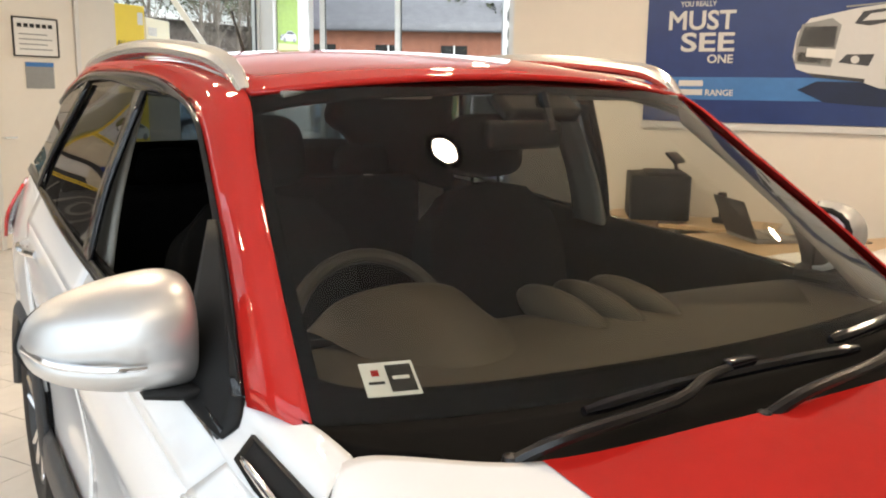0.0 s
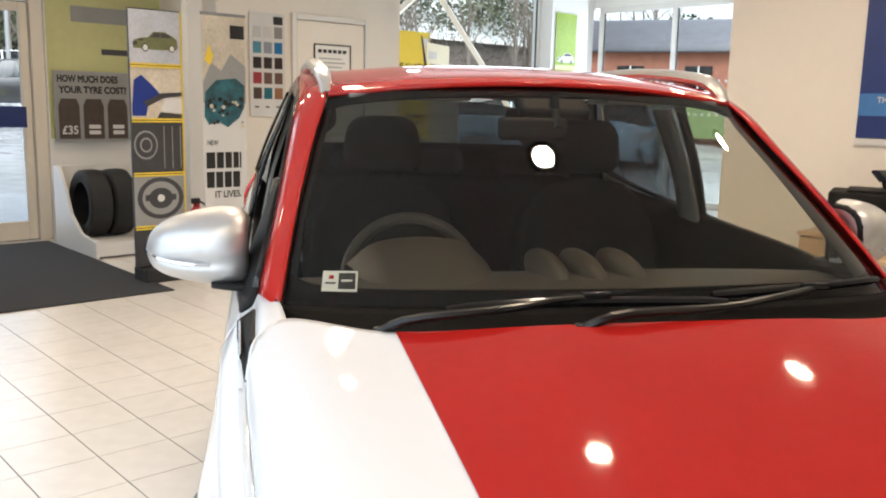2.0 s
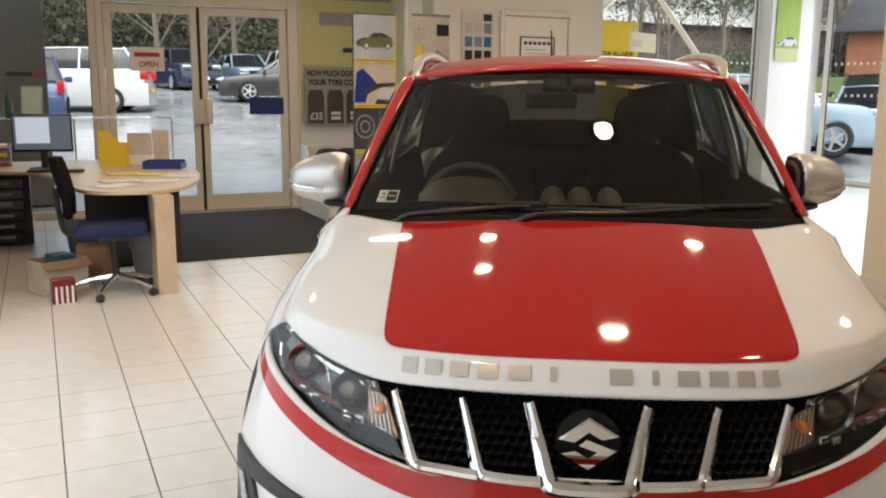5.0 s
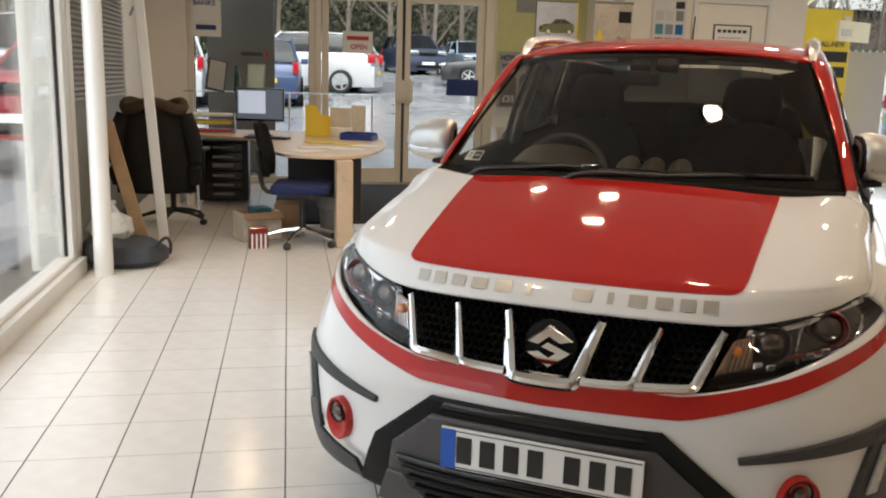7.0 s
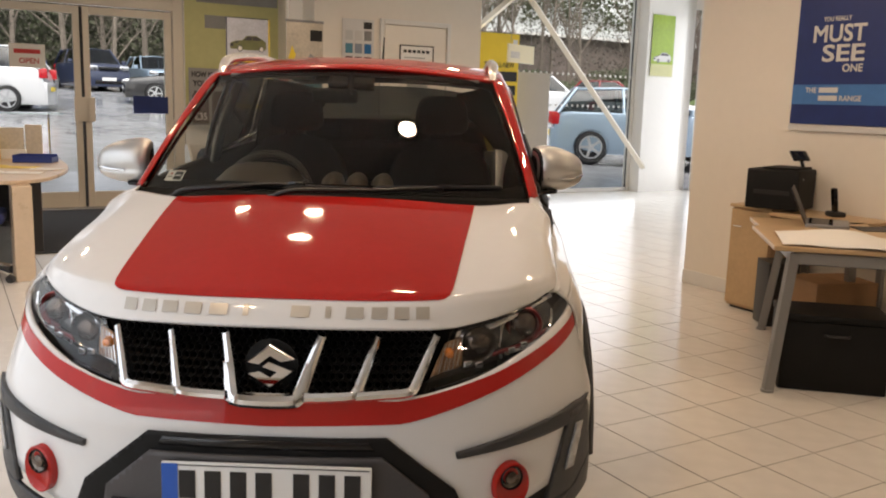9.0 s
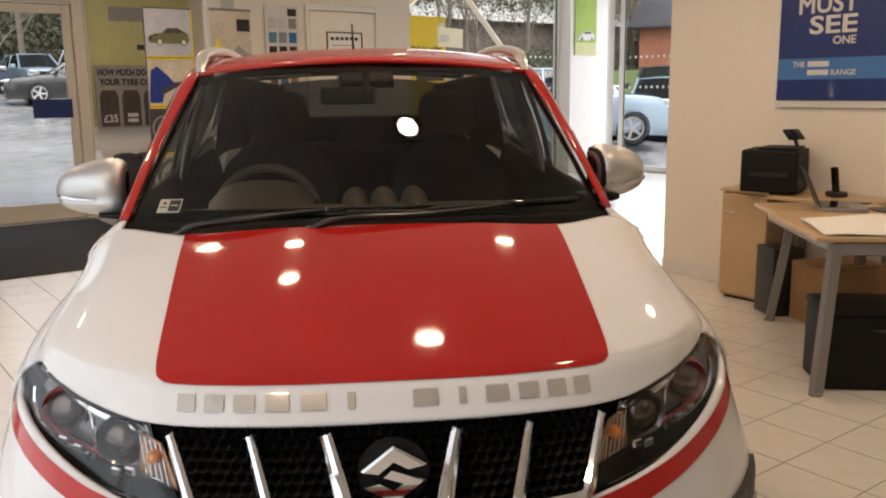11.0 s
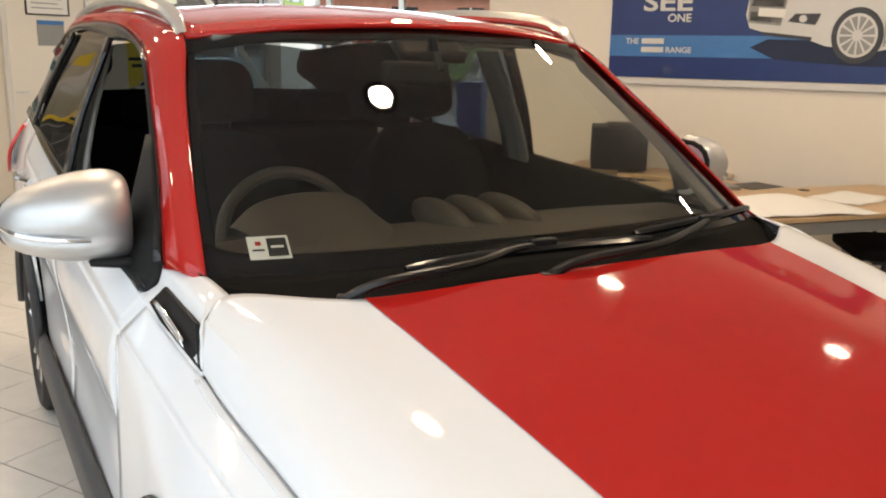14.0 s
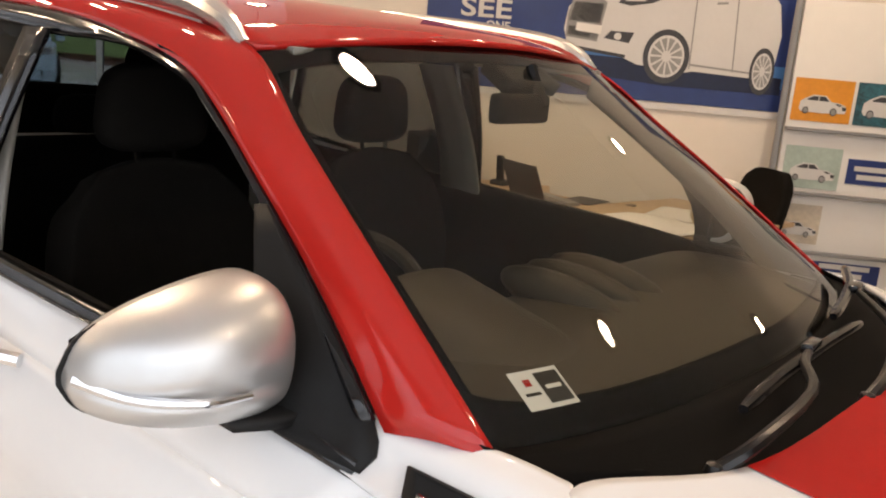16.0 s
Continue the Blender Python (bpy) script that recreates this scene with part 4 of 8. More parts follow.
carton("brown_carton", room(-0.60, 5.85, 0, -5), 0.26, 0.24, 0.24, CARDB, "brown carton behind the chair")

# pillar, leaning pole, bags and plank by the side window
pl = link("column_round", lathe([(0.062, 0.0), (0.062, CEIL)], 28, closed=True), FRAMEM, None)
pl.matrix_world = room(-1.86, 4.10)
tagged(pl, "white painted round steel column", "column", kind="structure")
lpz = empty("banner_pole", room(-1.58, 5.0), "white flat aluminium pole leaning by the window", "pole")
part("pole", rbox(-0.038, 0.038, -0.014, 0.014, 0.0, 1.95, 0.004, 1, m=Matrix.Shear("XY", 4, (-0.068, 0.0))), FRAMEM, lpz)
part("bracket", tube([(-0.128, 0, 1.90), (-0.16, 0.02, 1.86), (-0.20, 0.03, 1.78)], 0.008, 6), METGREY, lpz)
bag = empty("floor_bag", room(-1.78, 4.45), "slumped charcoal cloth bag on the floor", "bag")
bm = lathe([(0.0, 0.002), (0.24, 0.004), (0.30, 0.05), (0.30, 0.11), (0.25, 0.17), (0.12, 0.20), (0.0, 0.19)], 36)
for v in bm.verts:
    k = 1 + 0.12 * noise.noise(v.co * 6) + 0.05 * noise.noise(v.co * 17)
    v.co.x, v.co.y, v.co.z = v.co.x * k, v.co.y * k * 0.8, v.co.z * (1 + 0.3 * noise.noise(v.co * 5))
part("sack", bm, BAG, bag)
part("strap", tube(spline([(0.22, -0.10, 0.14), (0.29, -0.05, 0.20), (0.31, 0.04, 0.14), (0.30, 0.08, 0.06)], 12), 0.012, 6), DKPLAST, bag)
bag = empty("plastic_bag", room(-1.88, 4.50, 0.17), "crumpled clear plastic bag on the cloth bag", "bag")
bm = lathe([(0.0, 0.0), (0.13, 0.01), (0.16, 0.07), (0.13, 0.15), (0.05, 0.20), (0.03, 0.25), (0.05, 0.28)], 30)
for v in bm.verts:
    v.co += Vector((noise.noise(v.co * 14), noise.noise(v.co * 14 + Vector((5, 0, 0))), noise.noise(v.co * 14 + Vector((0, 5, 0))))) * 0.03
part("film", bm, POLY, bag)
pk = link("timber_plank", rbox(-0.05, 0.05, -0.012, 0.012, 0, 1.0, 0.003, 1, m=Matrix.Shear("XY", 4, (-0.27, 0.10))), WOODL, None)
pk.matrix_world = room(-1.68, 4.75)
tagged(pk, "raw timber plank leaning by the window", "plank")

# entrance mat, tyre stand, banners
mt = link("entrance_mat", rbox(-0.75, 1.93, 6.15, 9.10, 0.0, 0.012, 0.004, 1), MATM, None)
mt.matrix_world = room(0, 0)
tagged(mt, "charcoal entrance mat on the floor tiles", "mat")
gp = poster("facade_graphic", room(2.04, 9.19, 1.05, 0), 1.36, 1.87, GREENP, "lime green wall graphic behind the tyre stand", "poster")
rect("word_bar", 0.15, 1.20, 1.50, 1.69, GREYP, gp, 0.004)
rect("dark_bar", 0.25, 0.90, 1.19, 1.35, GREYP, gp, 0.004, "grey bar")
rect("name_bar", 0.55, 1.0, 0.87, 0.93, DGREYP, gp, 0.004)
tp = poster("tyre_board", room(2.06, 9.10, 1.03), 0.78, 0.71, GREYP, "grey board about the cost of tyres", "sign", 0.02)
text("HOW MUCH DOES", 0.095, INK, tp, 0.03, 0.60, width=0.62, bold=0.04)
text("YOUR TYRE COST?", 0.095, INK, tp, 0.05, 0.49, width=0.69, bold=0.04)
for i in range(3):
    x = 0.035 + i * 0.25
    flat("tread_picture", [(x, 0.02), (x + 0.21, 0.02), (x + 0.21, 0.36), (x + 0.18, 0.43), (x + 0.03, 0.43), (x, 0.36)], BROWNP, tp, 0.005, "printed tyre tread")
text("£35", 0.12, WHITEP, tp, 0.06, 0.07, lift=0.009, width=0.16)
for i in (1, 2):
    for z in (0.065, 0.125):
        rect("word_bar", 0.085 + i * 0.25, 0.205 + i * 0.25, z, z + 0.04, WHITEP, tp, 0.009)
ts = empty("tyre_stand", room(1.93, 8.30), "white curved stand that holds two tyres", "stand")
for x in (0.0, 1.05):
    bm = bmesh.new()
    prof = [(-0.52, 0.0), (0.55, 0.0), (0.55, 0.80), (0.40, 0.80), (0.24, 0.62), (0.10, 0.36), (-0.15, 0.20), (-0.52, 0.16)]
    f = [bm.verts.new((x, y, z)) for y, z in prof]
    g = [bm.verts.new((x + 0.03, y, z)) for y, z in prof]
    bm.faces.new(f)
    bm.faces.new(g[::-1])
    for i in range(len(prof)):
        j = (i + 1) % len(prof)
        bm.faces.new((f[i], g[i], g[j], f[j]))
    part("cheek", bm, FRAMEM, ts, "white curved cheek", smooth=0, bevel=0.004)
part("tray", rbox(0.03, 1.05, -0.50, 0.52, 0.02, 0.14, 0.004, 1), FRAMEM, ts)
part("back", rbox(0.03, 1.05, 0.50, 0.54, 0.0, 0.80, 0.004, 1), FRAMEM, ts)
for i, x in enumerate((0.18, 0.42)):
    ty = empty("tyre", room(1.93 + x, 8.35, 0.14 + 0.325), "black car tyre on the white stand", "tyre", "tyres on the stand")
    m = pose(0, 0, 0, 0, 90, 0)
    part("tread", lathe([(0.205, -0.09), (0.24, -0.105), (0.29, -0.108), (0.316, -0.09), (0.325, -0.04), (0.325, 0.04), (0.316, 0.09), (0.29, 0.108), (0.24, 0.105), (0.205, 0.09)], 48, m=m), RUBBER, ty)
    part("sidewall_ring", lathe([(0.262, -0.1095), (0.268, -0.1115), (0.274, -0.1095)], 40, m=m), RUBBER, ty)

tw = empty("poster_tower", room(1.82, 6.60, 0, 0), "tall stack of four car photo panels on a stand", "display stand")
part("board", rbox(0, 0.43, 0.0, 0.03, 0.12, 2.17, 0.004, 1), DGREYP, tw)
for z0, z1, mat in ((1.74, 2.16, PANELB), (1.31, 1.73, SANDP), (0.88, 1.30, DGREYP), (0.45, 0.87, GREYP), (0.13, 0.44, DGREYP)):
    rect("photo_panel", 0.004, 0.426, z0, z1, mat, tw, 0.004)
printed_car(tw, 0.03, 1.84, 0.37, OLIVEP, lift=0.008)
flat("blue_shape", [(0.01, 1.42), (0.03, 1.62), (0.09, 1.66), (0.18, 1.58), (0.27, 1.48), (0.14, 1.42), (0.12, 1.34), (0.01, 1.34)], BLUETRAY, tw, 0.008)
flat("dark_shape", [(0.10, 1.45), (0.25, 1.52), (0.42, 1.53), (0.42, 1.50), (0.26, 1.48), (0.13, 1.41)], DGREYP, tw, 0.011)
flat("pale_shape", [(0.24, 1.38), (0.42, 1.36), (0.42, 1.48), (0.28, 1.49)], WHITEP, tw, 0.010)
flat("dark_shape", [(0.20, 1.31), (0.42, 1.31), (0.42, 1.355), (0.24, 1.37)], DGREYP, tw, 0.011)
for r, mat, li in ((0.115, GREYP, 0.008), (0.10, DGREYP, 0.011), (0.06, GREYP, 0.013), (0.045, DGREYP, 0.015)):
    flat("ring_shape", disc(0.11, 1.11, r, 24, 0.85), mat, tw, li)
for x in (0.26, 0.33, 0.40):
    rect("dark_edge", x, x + 0.006, 0.92, 1.26, GREYP, tw, 0.008)
flat("dark_shape", disc(0.22, 0.68, 0.17, 24, 1.15), DGREYP, tw, 0.008)
flat("pale_shape", disc(0.22, 0.68, 0.135, 24, 1.15), GREYP, tw, 0.010)
flat("dark_shape", disc(0.22, 0.68, 0.085, 24, 1.2), DGREYP, tw, 0.012)
flat("pale_shape", disc(0.22, 0.68, 0.03), WHITEP, tw, 0.014)
flat("spoke_shape", [(0.09, 0.66), (0.35, 0.66), (0.35, 0.71), (0.09, 0.71)], DGREYP, tw, 0.011)
for z in (1.735, 1.305, 0.875, 0.445):
    rect("yellow_edge", 0.0, 0.43, z - 0.016, z - 0.003, YELLOW, tw, 0.017)
    rect("yellow_edge", 0.0, 0.43, z + 0.004, z + 0.016, YELLOW, tw, 0.017)
    rect("dark_edge", 0.0, 0.43, z - 0.003, z + 0.004, DGREYP, tw, 0.0165)
rect("yellow_edge", 0.418, 0.43, 0.13, 2.16, YELLOW, tw, 0.019)
part("foot", rbox(0.03, 0.40, -0.10, 0.13, 0.0, 0.12, 0.01, 1), DKPLAST, tw)
po = link("display_post", rbox(0, 0.17, -0.05, 0.05, 0.0, 2.60, 0.006, 1), FRAMEM, None)
po.matrix_world = room(2.93, 7.95)
tagged(po, "pale square display post with notices", "post")

ban = empty("roll_up_banner", room(2.43, 6.60, 0, 0), "tall white banner with an off-road photo and black words", "banner")
part("fabric", bx(0, 0.40, -0.003, 0.0, 0.05, 2.17), WHITEP, ban)
part("base", rbox(-0.01, 0.41, -0.06, 0.08, 0.0, 0.06, 0.015, 2), METGREY, ban)
part("top_bar", rbox(-0.005, 0.405, -0.012, 0.012, 2.165, 2.19, 0.004, 1), METGREY, ban)
part("pole", tube([(0.2, 0.03, 0.06), (0.2, 0.03, 2.17)], 0.01, 6), METGREY, ban)
rect("photo", 0.003, 0.397, 1.50, 2.165, SANDP, ban, 0.006)
flat("photo_rock", [(0.003, 1.62), (0.08, 1.78), (0.17, 1.72), (0.26, 1.86), (0.397, 1.76), (0.397, 1.45), (0.003, 1.45)], GREYP, ban, 0.008)
flat("photo_dark", [(0.01, 1.34), (0.05, 1.27), (0.14, 1.30), (0.22, 1.25), (0.33, 1.33), (0.38, 1.42), (0.385, 1.60), (0.30, 1.66), (0.12, 1.64), (0.02, 1.54)], TEALP, ban, 0.010)
for i in range(26):
    r = random.Random(i)
    a, b = r.uniform(0.01, 0.37), r.uniform(1.26, 1.50)
    flat("photo_spray", disc(a, b, r.uniform(0.008, 0.024), 6), INK if i % 3 else SANDP, ban, 0.012 + 0.0004 * i)
flat("photo_yellow", [(0.02, 1.80), (0.06, 1.93), (0.10, 1.84), (0.07, 1.76)], YELLOW, ban, 0.010)
rect("badge", 0.255, 0.385, 1.985, 2.095, INK, ban, 0.012)
text("NEW", 0.06, INK, ban, 0.03, 1.10, lift=0.006, width=0.10)
for x0, x1, z0 in ((0.02, 0.10, 0.905), (0.115, 0.18, 0.905), (0.195, 0.255, 0.905), (0.27, 0.32, 0.905), (0.33, 0.345, 0.905), (0.02, 0.09, 0.74), (0.105, 0.17, 0.74), (0.185, 0.25, 0.74), (0.265, 0.33, 0.74)):
    rect("word_bar", x0, x1, z0, z0 + 0.135, INK, ban, 0.006)
text("IT LIVES.", 0.08, INK, ban, 0.09, 0.655, lift=0.006, width=0.25)
text("£13,999", 0.055, INK, ban, 0.10, 0.42, lift=0.006, width=0.24)

sc = poster("colour_chart", room(3.60, 7.885, 1.32), 0.42, 1.05, WHITEP, "white paint colour chart with rows of swatches", "chart")
cols_ = [(0.55, 0.55, 0.53), (0.6, 0.58, 0.55), (0.25, 0.24, 0.23), (0.08, 0.24, 0.32), (0.25, 0.28, 0.33), (0.02, 0.15, 0.35), (0.03, 0.02, 0.02), (0.03, 0.02, 0.02), (0.04, 0.02, 0.015), (0.33, 0.04, 0.05), (0.14, 0.08, 0.06), (0.13, 0.07, 0.05), (0.08, 0.05, 0.04), (0.02, 0.13, 0.17), (0.28, 0.13, 0.06)]
for i, c in enumerate(cols_):
    x, z = 0.04 + (i % 3) * 0.125, 0.80 - (i // 3) * 0.155
    rect("swatch", x, x + 0.095, z, z + 0.115, material("swatch_paint", c, 0.3, var=0.05, scale=20, coat=0.3), sc, 0.006)
rect("badge", 0.28, 0.39, 0.94, 1.02, INK, sc, 0.006)
for i in range(3):
    rect("word_bar", 0.055 + i * 0.125, 0.10 + i * 0.125, 0.09, 0.105, INK, sc, 0.006)
nt = poster("notice_frame", room(4.38, 7.865, 1.76), 0.46, 0.33, PAPER, "white framed notice on the cream door", "notice")
for x0, x1, z0, z1 in ((-0.01, 0.47, -0.012, 0.0), (-0.01, 0.47, 0.33, 0.342), (-0.012, 0.0, 0.0, 0.33), (0.46, 0.472, 0.0, 0.33)):
    part("frame", bx(x0, x1, -0.01, 0.004, z0, z1), INK, nt)
for i in range(6):
    rect("print_bar", 0.04 + i * 0.065, 0.085 + i * 0.065, 0.25, 0.285, INK, nt, 0.006)
for i in range(4):
    rect("print_bar", 0.05, 0.40 - 0.05 * (i % 2), 0.05 + i * 0.045, 0.06 + i * 0.045, GREYP, nt, 0.006)
nt = poster("door_notice", room(4.48, 7.865, 1.46), 0.30, 0.24, GREYP, "small grey notice on the cream door", "notice")
rect("band", 0.0, 0.30, 0.20, 0.24, LBLUEP, nt, 0.006)

fe = empty("fire_extinguisher", room(2.72, 7.35), "red fire extinguisher on the floor", "fire extinguisher")
part("cylinder", lathe([(0.0, 0.0), (0.075, 0.0), (0.08, 0.02), (0.08, 0.40), (0.06, 0.46), (0.03, 0.49), (0.03, 0.52)], 24), EXTR, fe)
part("valve", rbox(-0.05, 0.03, -0.02, 0.02, 0.52, 0.57, 0.006, 1), DKPLAST, fe)
part("hose", tube(spline([(0.03, 0, 0.54), (0.10, 0, 0.48), (0.11, 0, 0.3), (0.09, 0, 0.15)], 12), 0.01, 6), DKPLAST, fe)
part("label_band", lathe([(0.0812, 0.17), (0.0812, 0.33)], 24), WHITEP, fe)

yb = empty("yellow_banner", room(6.05, 8.75), "tall yellow roll-up banner with black words", "banner")
part("fabric", bx(0, 0.74, -0.003, 0.0, 0.05, 2.42), YELLOW, yb)
part("base", rbox(-0.01, 0.75, -0.06, 0.08, 0.0, 0.06, 0.015, 2), METGREY, yb)
text("THE ALL-NEW", 0.10, INK, yb, 0.14, 1.94, lift=0.006, width=0.52)
rect("word_bar", 0.22, 0.72, 1.74, 1.88, INK, yb, 0.006)
rect("word_bar", 0.22, 0.70, 1.54, 1.68, INK, yb, 0.006)
rect("word_bar", 0.30, 0.70, 1.30, 1.34, INK, yb, 0.006)
rect("word_bar", 0.34, 0.66, 1.22, 1.26, INK, yb, 0.006)
rect("badge", 0.63, 0.71, 2.20, 2.34, WHITEP, yb, 0.006)
printed_car(yb, 0.25, 0.85, 0.48, WHITEP, lift=0.008)
gpn = link("screen_divider", rbox(0, 0.85, -0.03, 0.03, 0.0, 1.90, 0.006, 1), material("taupe_panel", (0.42, 0.38, 0.33), 0.6, var=0.06, scale=4), None)
gpn.matrix_world = room(6.74, 9.05)
tagged(gpn, "plain taupe screen divider by the window", "divider")
psg = empty("hanging_sign", room(6.12, 8.05, 1.98, 25), "small pale yellow sign hung from the ceiling", "sign")
part("board", rbox(0.0, 0.72, -0.012, 0.012, 0.0, 0.25, 0.004, 1), material("pale_yellow_board", (0.78, 0.68, 0.42), 0.45, var=0.06, scale=4), psg)
rect("word_bar", 0.06, 0.30, 0.06, 0.15, SANDP, psg, 0.016)
for x in (0.08, 0.64):
    part("wire", tube([(x, 0, 0.25), (x, 0, CEIL - 1.98)], 0.003, 6), METGREY, psg)
bb2 = link("blue_box", rbox(0, 0.55, -0.2, 0.2, 0, 1.05, 0.02, 2), BLUETRAY, None)
bb2.matrix_world = room(10.2, 6.1)
tagged(bb2, "blue plastic bin by the side window", "bin")
for x0, z0, x1, z1 in ((6.84, 3.29, 9.62, 0.42), (6.95, 3.08, 5.9, 2.25)):
    b = link("window_brace", tube([(x0, 9.0, z0), (x1, 9.0, z1)], 0.05, 4), TRUSS, None, smooth=0)
    b.matrix_world = room(0, 0)
    tagged(b, "cream painted diagonal steel brace", "brace", kind="structure")
gpo = poster("green_poster", room(9.66, 9.03, 1.95), 0.50, 1.0, GREENL, "bright green poster with a white car on the column")
printed_car(gpo, 0.05, 0.22, 0.40, WHITEP, lift=0.006)
rect("grass_band", 0.0, 0.50, 0.0, 0.20, GREENP, gpo, 0.004)

# notices on the glass
on = poster("door_sign", room(0.07, 9.275, 1.66), 0.38, 0.27, PAPER, "white paper sign on the glass door", "sign", 0.003)
text("OPEN", 0.085, REDP, on, 0.10, 0.05, lift=0.004, width=0.21)
rect("word_bar", 0.05, 0.33, 0.16, 0.21, REDP, on, 0.004)
poster("blue_notice", room(1.42, 9.275, 1.16), 0.42, 0.21, BLUEP, "blue notice on the glass door", "sign", 0.003)
wp = poster("window_paper", room(-1.78, 9.275, 1.80), 0.36, 0.55, PAPER, "white paper sign on the window", "sign", 0.003)
rect("word_bar", 0.06, 0.30, 0.08, 0.14, BLUEP, wp, 0.004)
rect("word_bar", 0.06, 0.26, 0.20, 0.24, BLUEP, wp, 0.004)
dots = bmesh.new()
for z in (1.42, 1.92):
    for i in range(38):
        lathe([(0.0, 0.0), (0.022, 0.0)], 10, dots, pose(5.75 + i * 0.11, 9.31, z, 90))
    for i in range(30):
        lathe([(0.0, 0.0), (0.024, 0.0)], 10, dots, pose(10.85, 5.4 + i * 0.12, z, 0, 90, 0))
d = link("safety_dots", dots, WHITEP, None, smooth=0)
d.matrix_world = room(0, 0)
tagged(d, "rows of white safety dots on the window glass", "window dots", kind="stuff")

# picture boards at the end of the wall
db = empty("display_board", room(4.45, -0.06, 0, -90), "grey display board with car pictures in rows", "display board")
part("board", rbox(0, 1.6, 0.0, 0.03, 0.3, 2.0, 0.004, 1), WALLW, db)
part("post", tube([(-0.03, 0.0, 0.0), (-0.03, 0.0, 2.05)], 0.022, 10), METGREY, db, "grey steel post")
part("post", tube([(1.63, 0.0, 0.0), (1.63, 0.0, 2.05)], 0.022, 10), METGREY, db)
for x0, x1, z0, z1, mat, car_c in ((0.02, 0.36, 1.30, 1.55, ORANGEP, WHITEP), (0.38, 0.80, 1.30, 1.55, TEALP, WHITEP), (0.03, 0.36, 0.90, 1.15, MINTP, WHITEP), (0.40, 0.80, 0.95, 1.10, BLUEP, None), (0.03, 0.30, 0.56, 0.80, SANDP, WHITEP), (0.30, 0.70, 0.34, 0.46, BLUEP, None)):
    rect("picture", x0, x1, z0, z1, mat, db, 0.006)
    if car_c:
        printed_car(db, x0 + 0.04, z0 + 0.04, (x1 - x0) * 0.8, car_c, flip=True, lift=0.010)
    else:
        rect("word_bar", x0 + 0.04, x1 - 0.06, z0 + 0.08, z0 + 0.11, WHITEP, db, 0.010)
        rect("word_bar", x0 + 0.06, x1 - 0.10, z0 + 0.03, z0 + 0.06, WHITEP, db, 0.010)
for z in (0.50, 0.86, 1.24):
    part("ledge", rbox(0, 1.6, -0.05, -0.001, z, z + 0.02, 0.004, 1), METGREY, db)


# half-lowered blind on the recessed wall, and a notice in the corner window
vb_ = empty("venetian_blind", room(-2.235, 4.42, 0, 90), "grey slatted blind lowered over half of the recess", "blind")
part("head_rail", rbox(0.0, 2.95, -0.02, 0.02, 2.62, 2.66, 0.004, 1), SLATM, vb_)
for i in range(34):
    z = 1.18 + i * 0.042
    part("slat", bx(0.0, 2.95, -0.016, 0.016, -0.0012, 0.0012, m=pose(0, 0, z, 38)), SLATM, vb_)
part("bottom_rail", rbox(0.0, 2.95, -0.012, 0.012, 1.13, 1.155, 0.004, 1), SLATM, vb_)
nt = empty("hanging_notice", room(-1.61, 9.255), "white printed notice hung in the corner window", "notice")
part("card", rbox(-0.15, 0.15, -0.003, 0.003, 1.99, 2.75, 0.001, 1), PAPER, nt)
text("BANKS", 0.085, BLUEP, nt, -0.135, 2.17, lift=0.006, width=0.26)
for z, w in ((2.30, 0.12), (2.42, 0.10), (2.54, 0.12)):
    part("letter_bar", bx(-w, w, -0.0055, -0.0035, z, z + 0.05), BLUEP, nt)

# ---- the car on show ----
FRONT_AXLE, REAR_AXLE, WHEEL_R = 0.88, 3.38, 0.335
car = empty("car", pose(0, 0, 0), "white compact sport utility car with red roof and red bonnet film", "car")

BONNET = [sym(r) for r in (
    [(0, 0.095, 0.828), (0.25, 0.110, 0.826), (0.445, 0.165, 0.820), (0.58, 0.252, 0.832), (0.680, 0.352, 0.853), (0.752, 0.462, 0.874)],
    [(0, 0.150, 0.886), (0.25, 0.162, 0.885), (0.445, 0.205, 0.886), (0.60, 0.292, 0.887), (0.700, 0.395, 0.889), (0.762, 0.500, 0.882)],
    [(0, 0.230, 0.917), (0.25, 0.240, 0.916), (0.458, 0.275, 0.912), (0.62, 0.350, 0.914), (0.720, 0.465, 0.915), (0.768, 0.560, 0.894)],
    [(0, 0.480, 0.985), (0.25, 0.490, 0.982), (0.482, 0.530, 0.968), (0.645, 0.575, 0.966), (0.738, 0.650, 0.953), (0.778, 0.700, 0.912)],
    [(0, 0.730, 1.040), (0.25, 0.740, 1.035), (0.505, 0.780, 1.017), (0.665, 0.820, 1.014), (0.752, 0.860, 0.988), (0.790, 0.870, 0.931)],
    [(0, 0.900, 1.072), (0.25, 0.915, 1.067), (0.520, 0.970, 1.049), (0.715, 1.092, 1.051), (0.776, 1.050, 1.022), (0.797, 0.997, 0.953)])]


def bonnet_shell():
    """A flat top and two flanks that meet it in a crisp edge."""
    bm = loft([r[1:-1] for r in BONNET], 64, 70)
    for k in (1, -1):
        rows = []
        for r in BONNET:
            a, b = (np.array(r[0]), np.array(r[1])) if k > 0 else (np.array(r[-2]), np.array(r[-1]))
            m = 0.5 * (a + b) + np.array((-0.004 * k, 0, 0.004))
            rows.append([tuple(a), tuple(m), tuple(b)])
        loft(rows, 8, 70, bm=bm)
    bmesh.ops.remove_doubles(bm, verts=bm.verts, dist=0.0008)
    bmesh.ops.recalc_face_normals(bm, faces=bm.faces)
    top = max(bm.faces, key=lambda q: q.calc_center_median().z)
    if top.normal.z < 0:
        bmesh.ops.reverse_faces(bm, faces=bm.faces)
    return bm


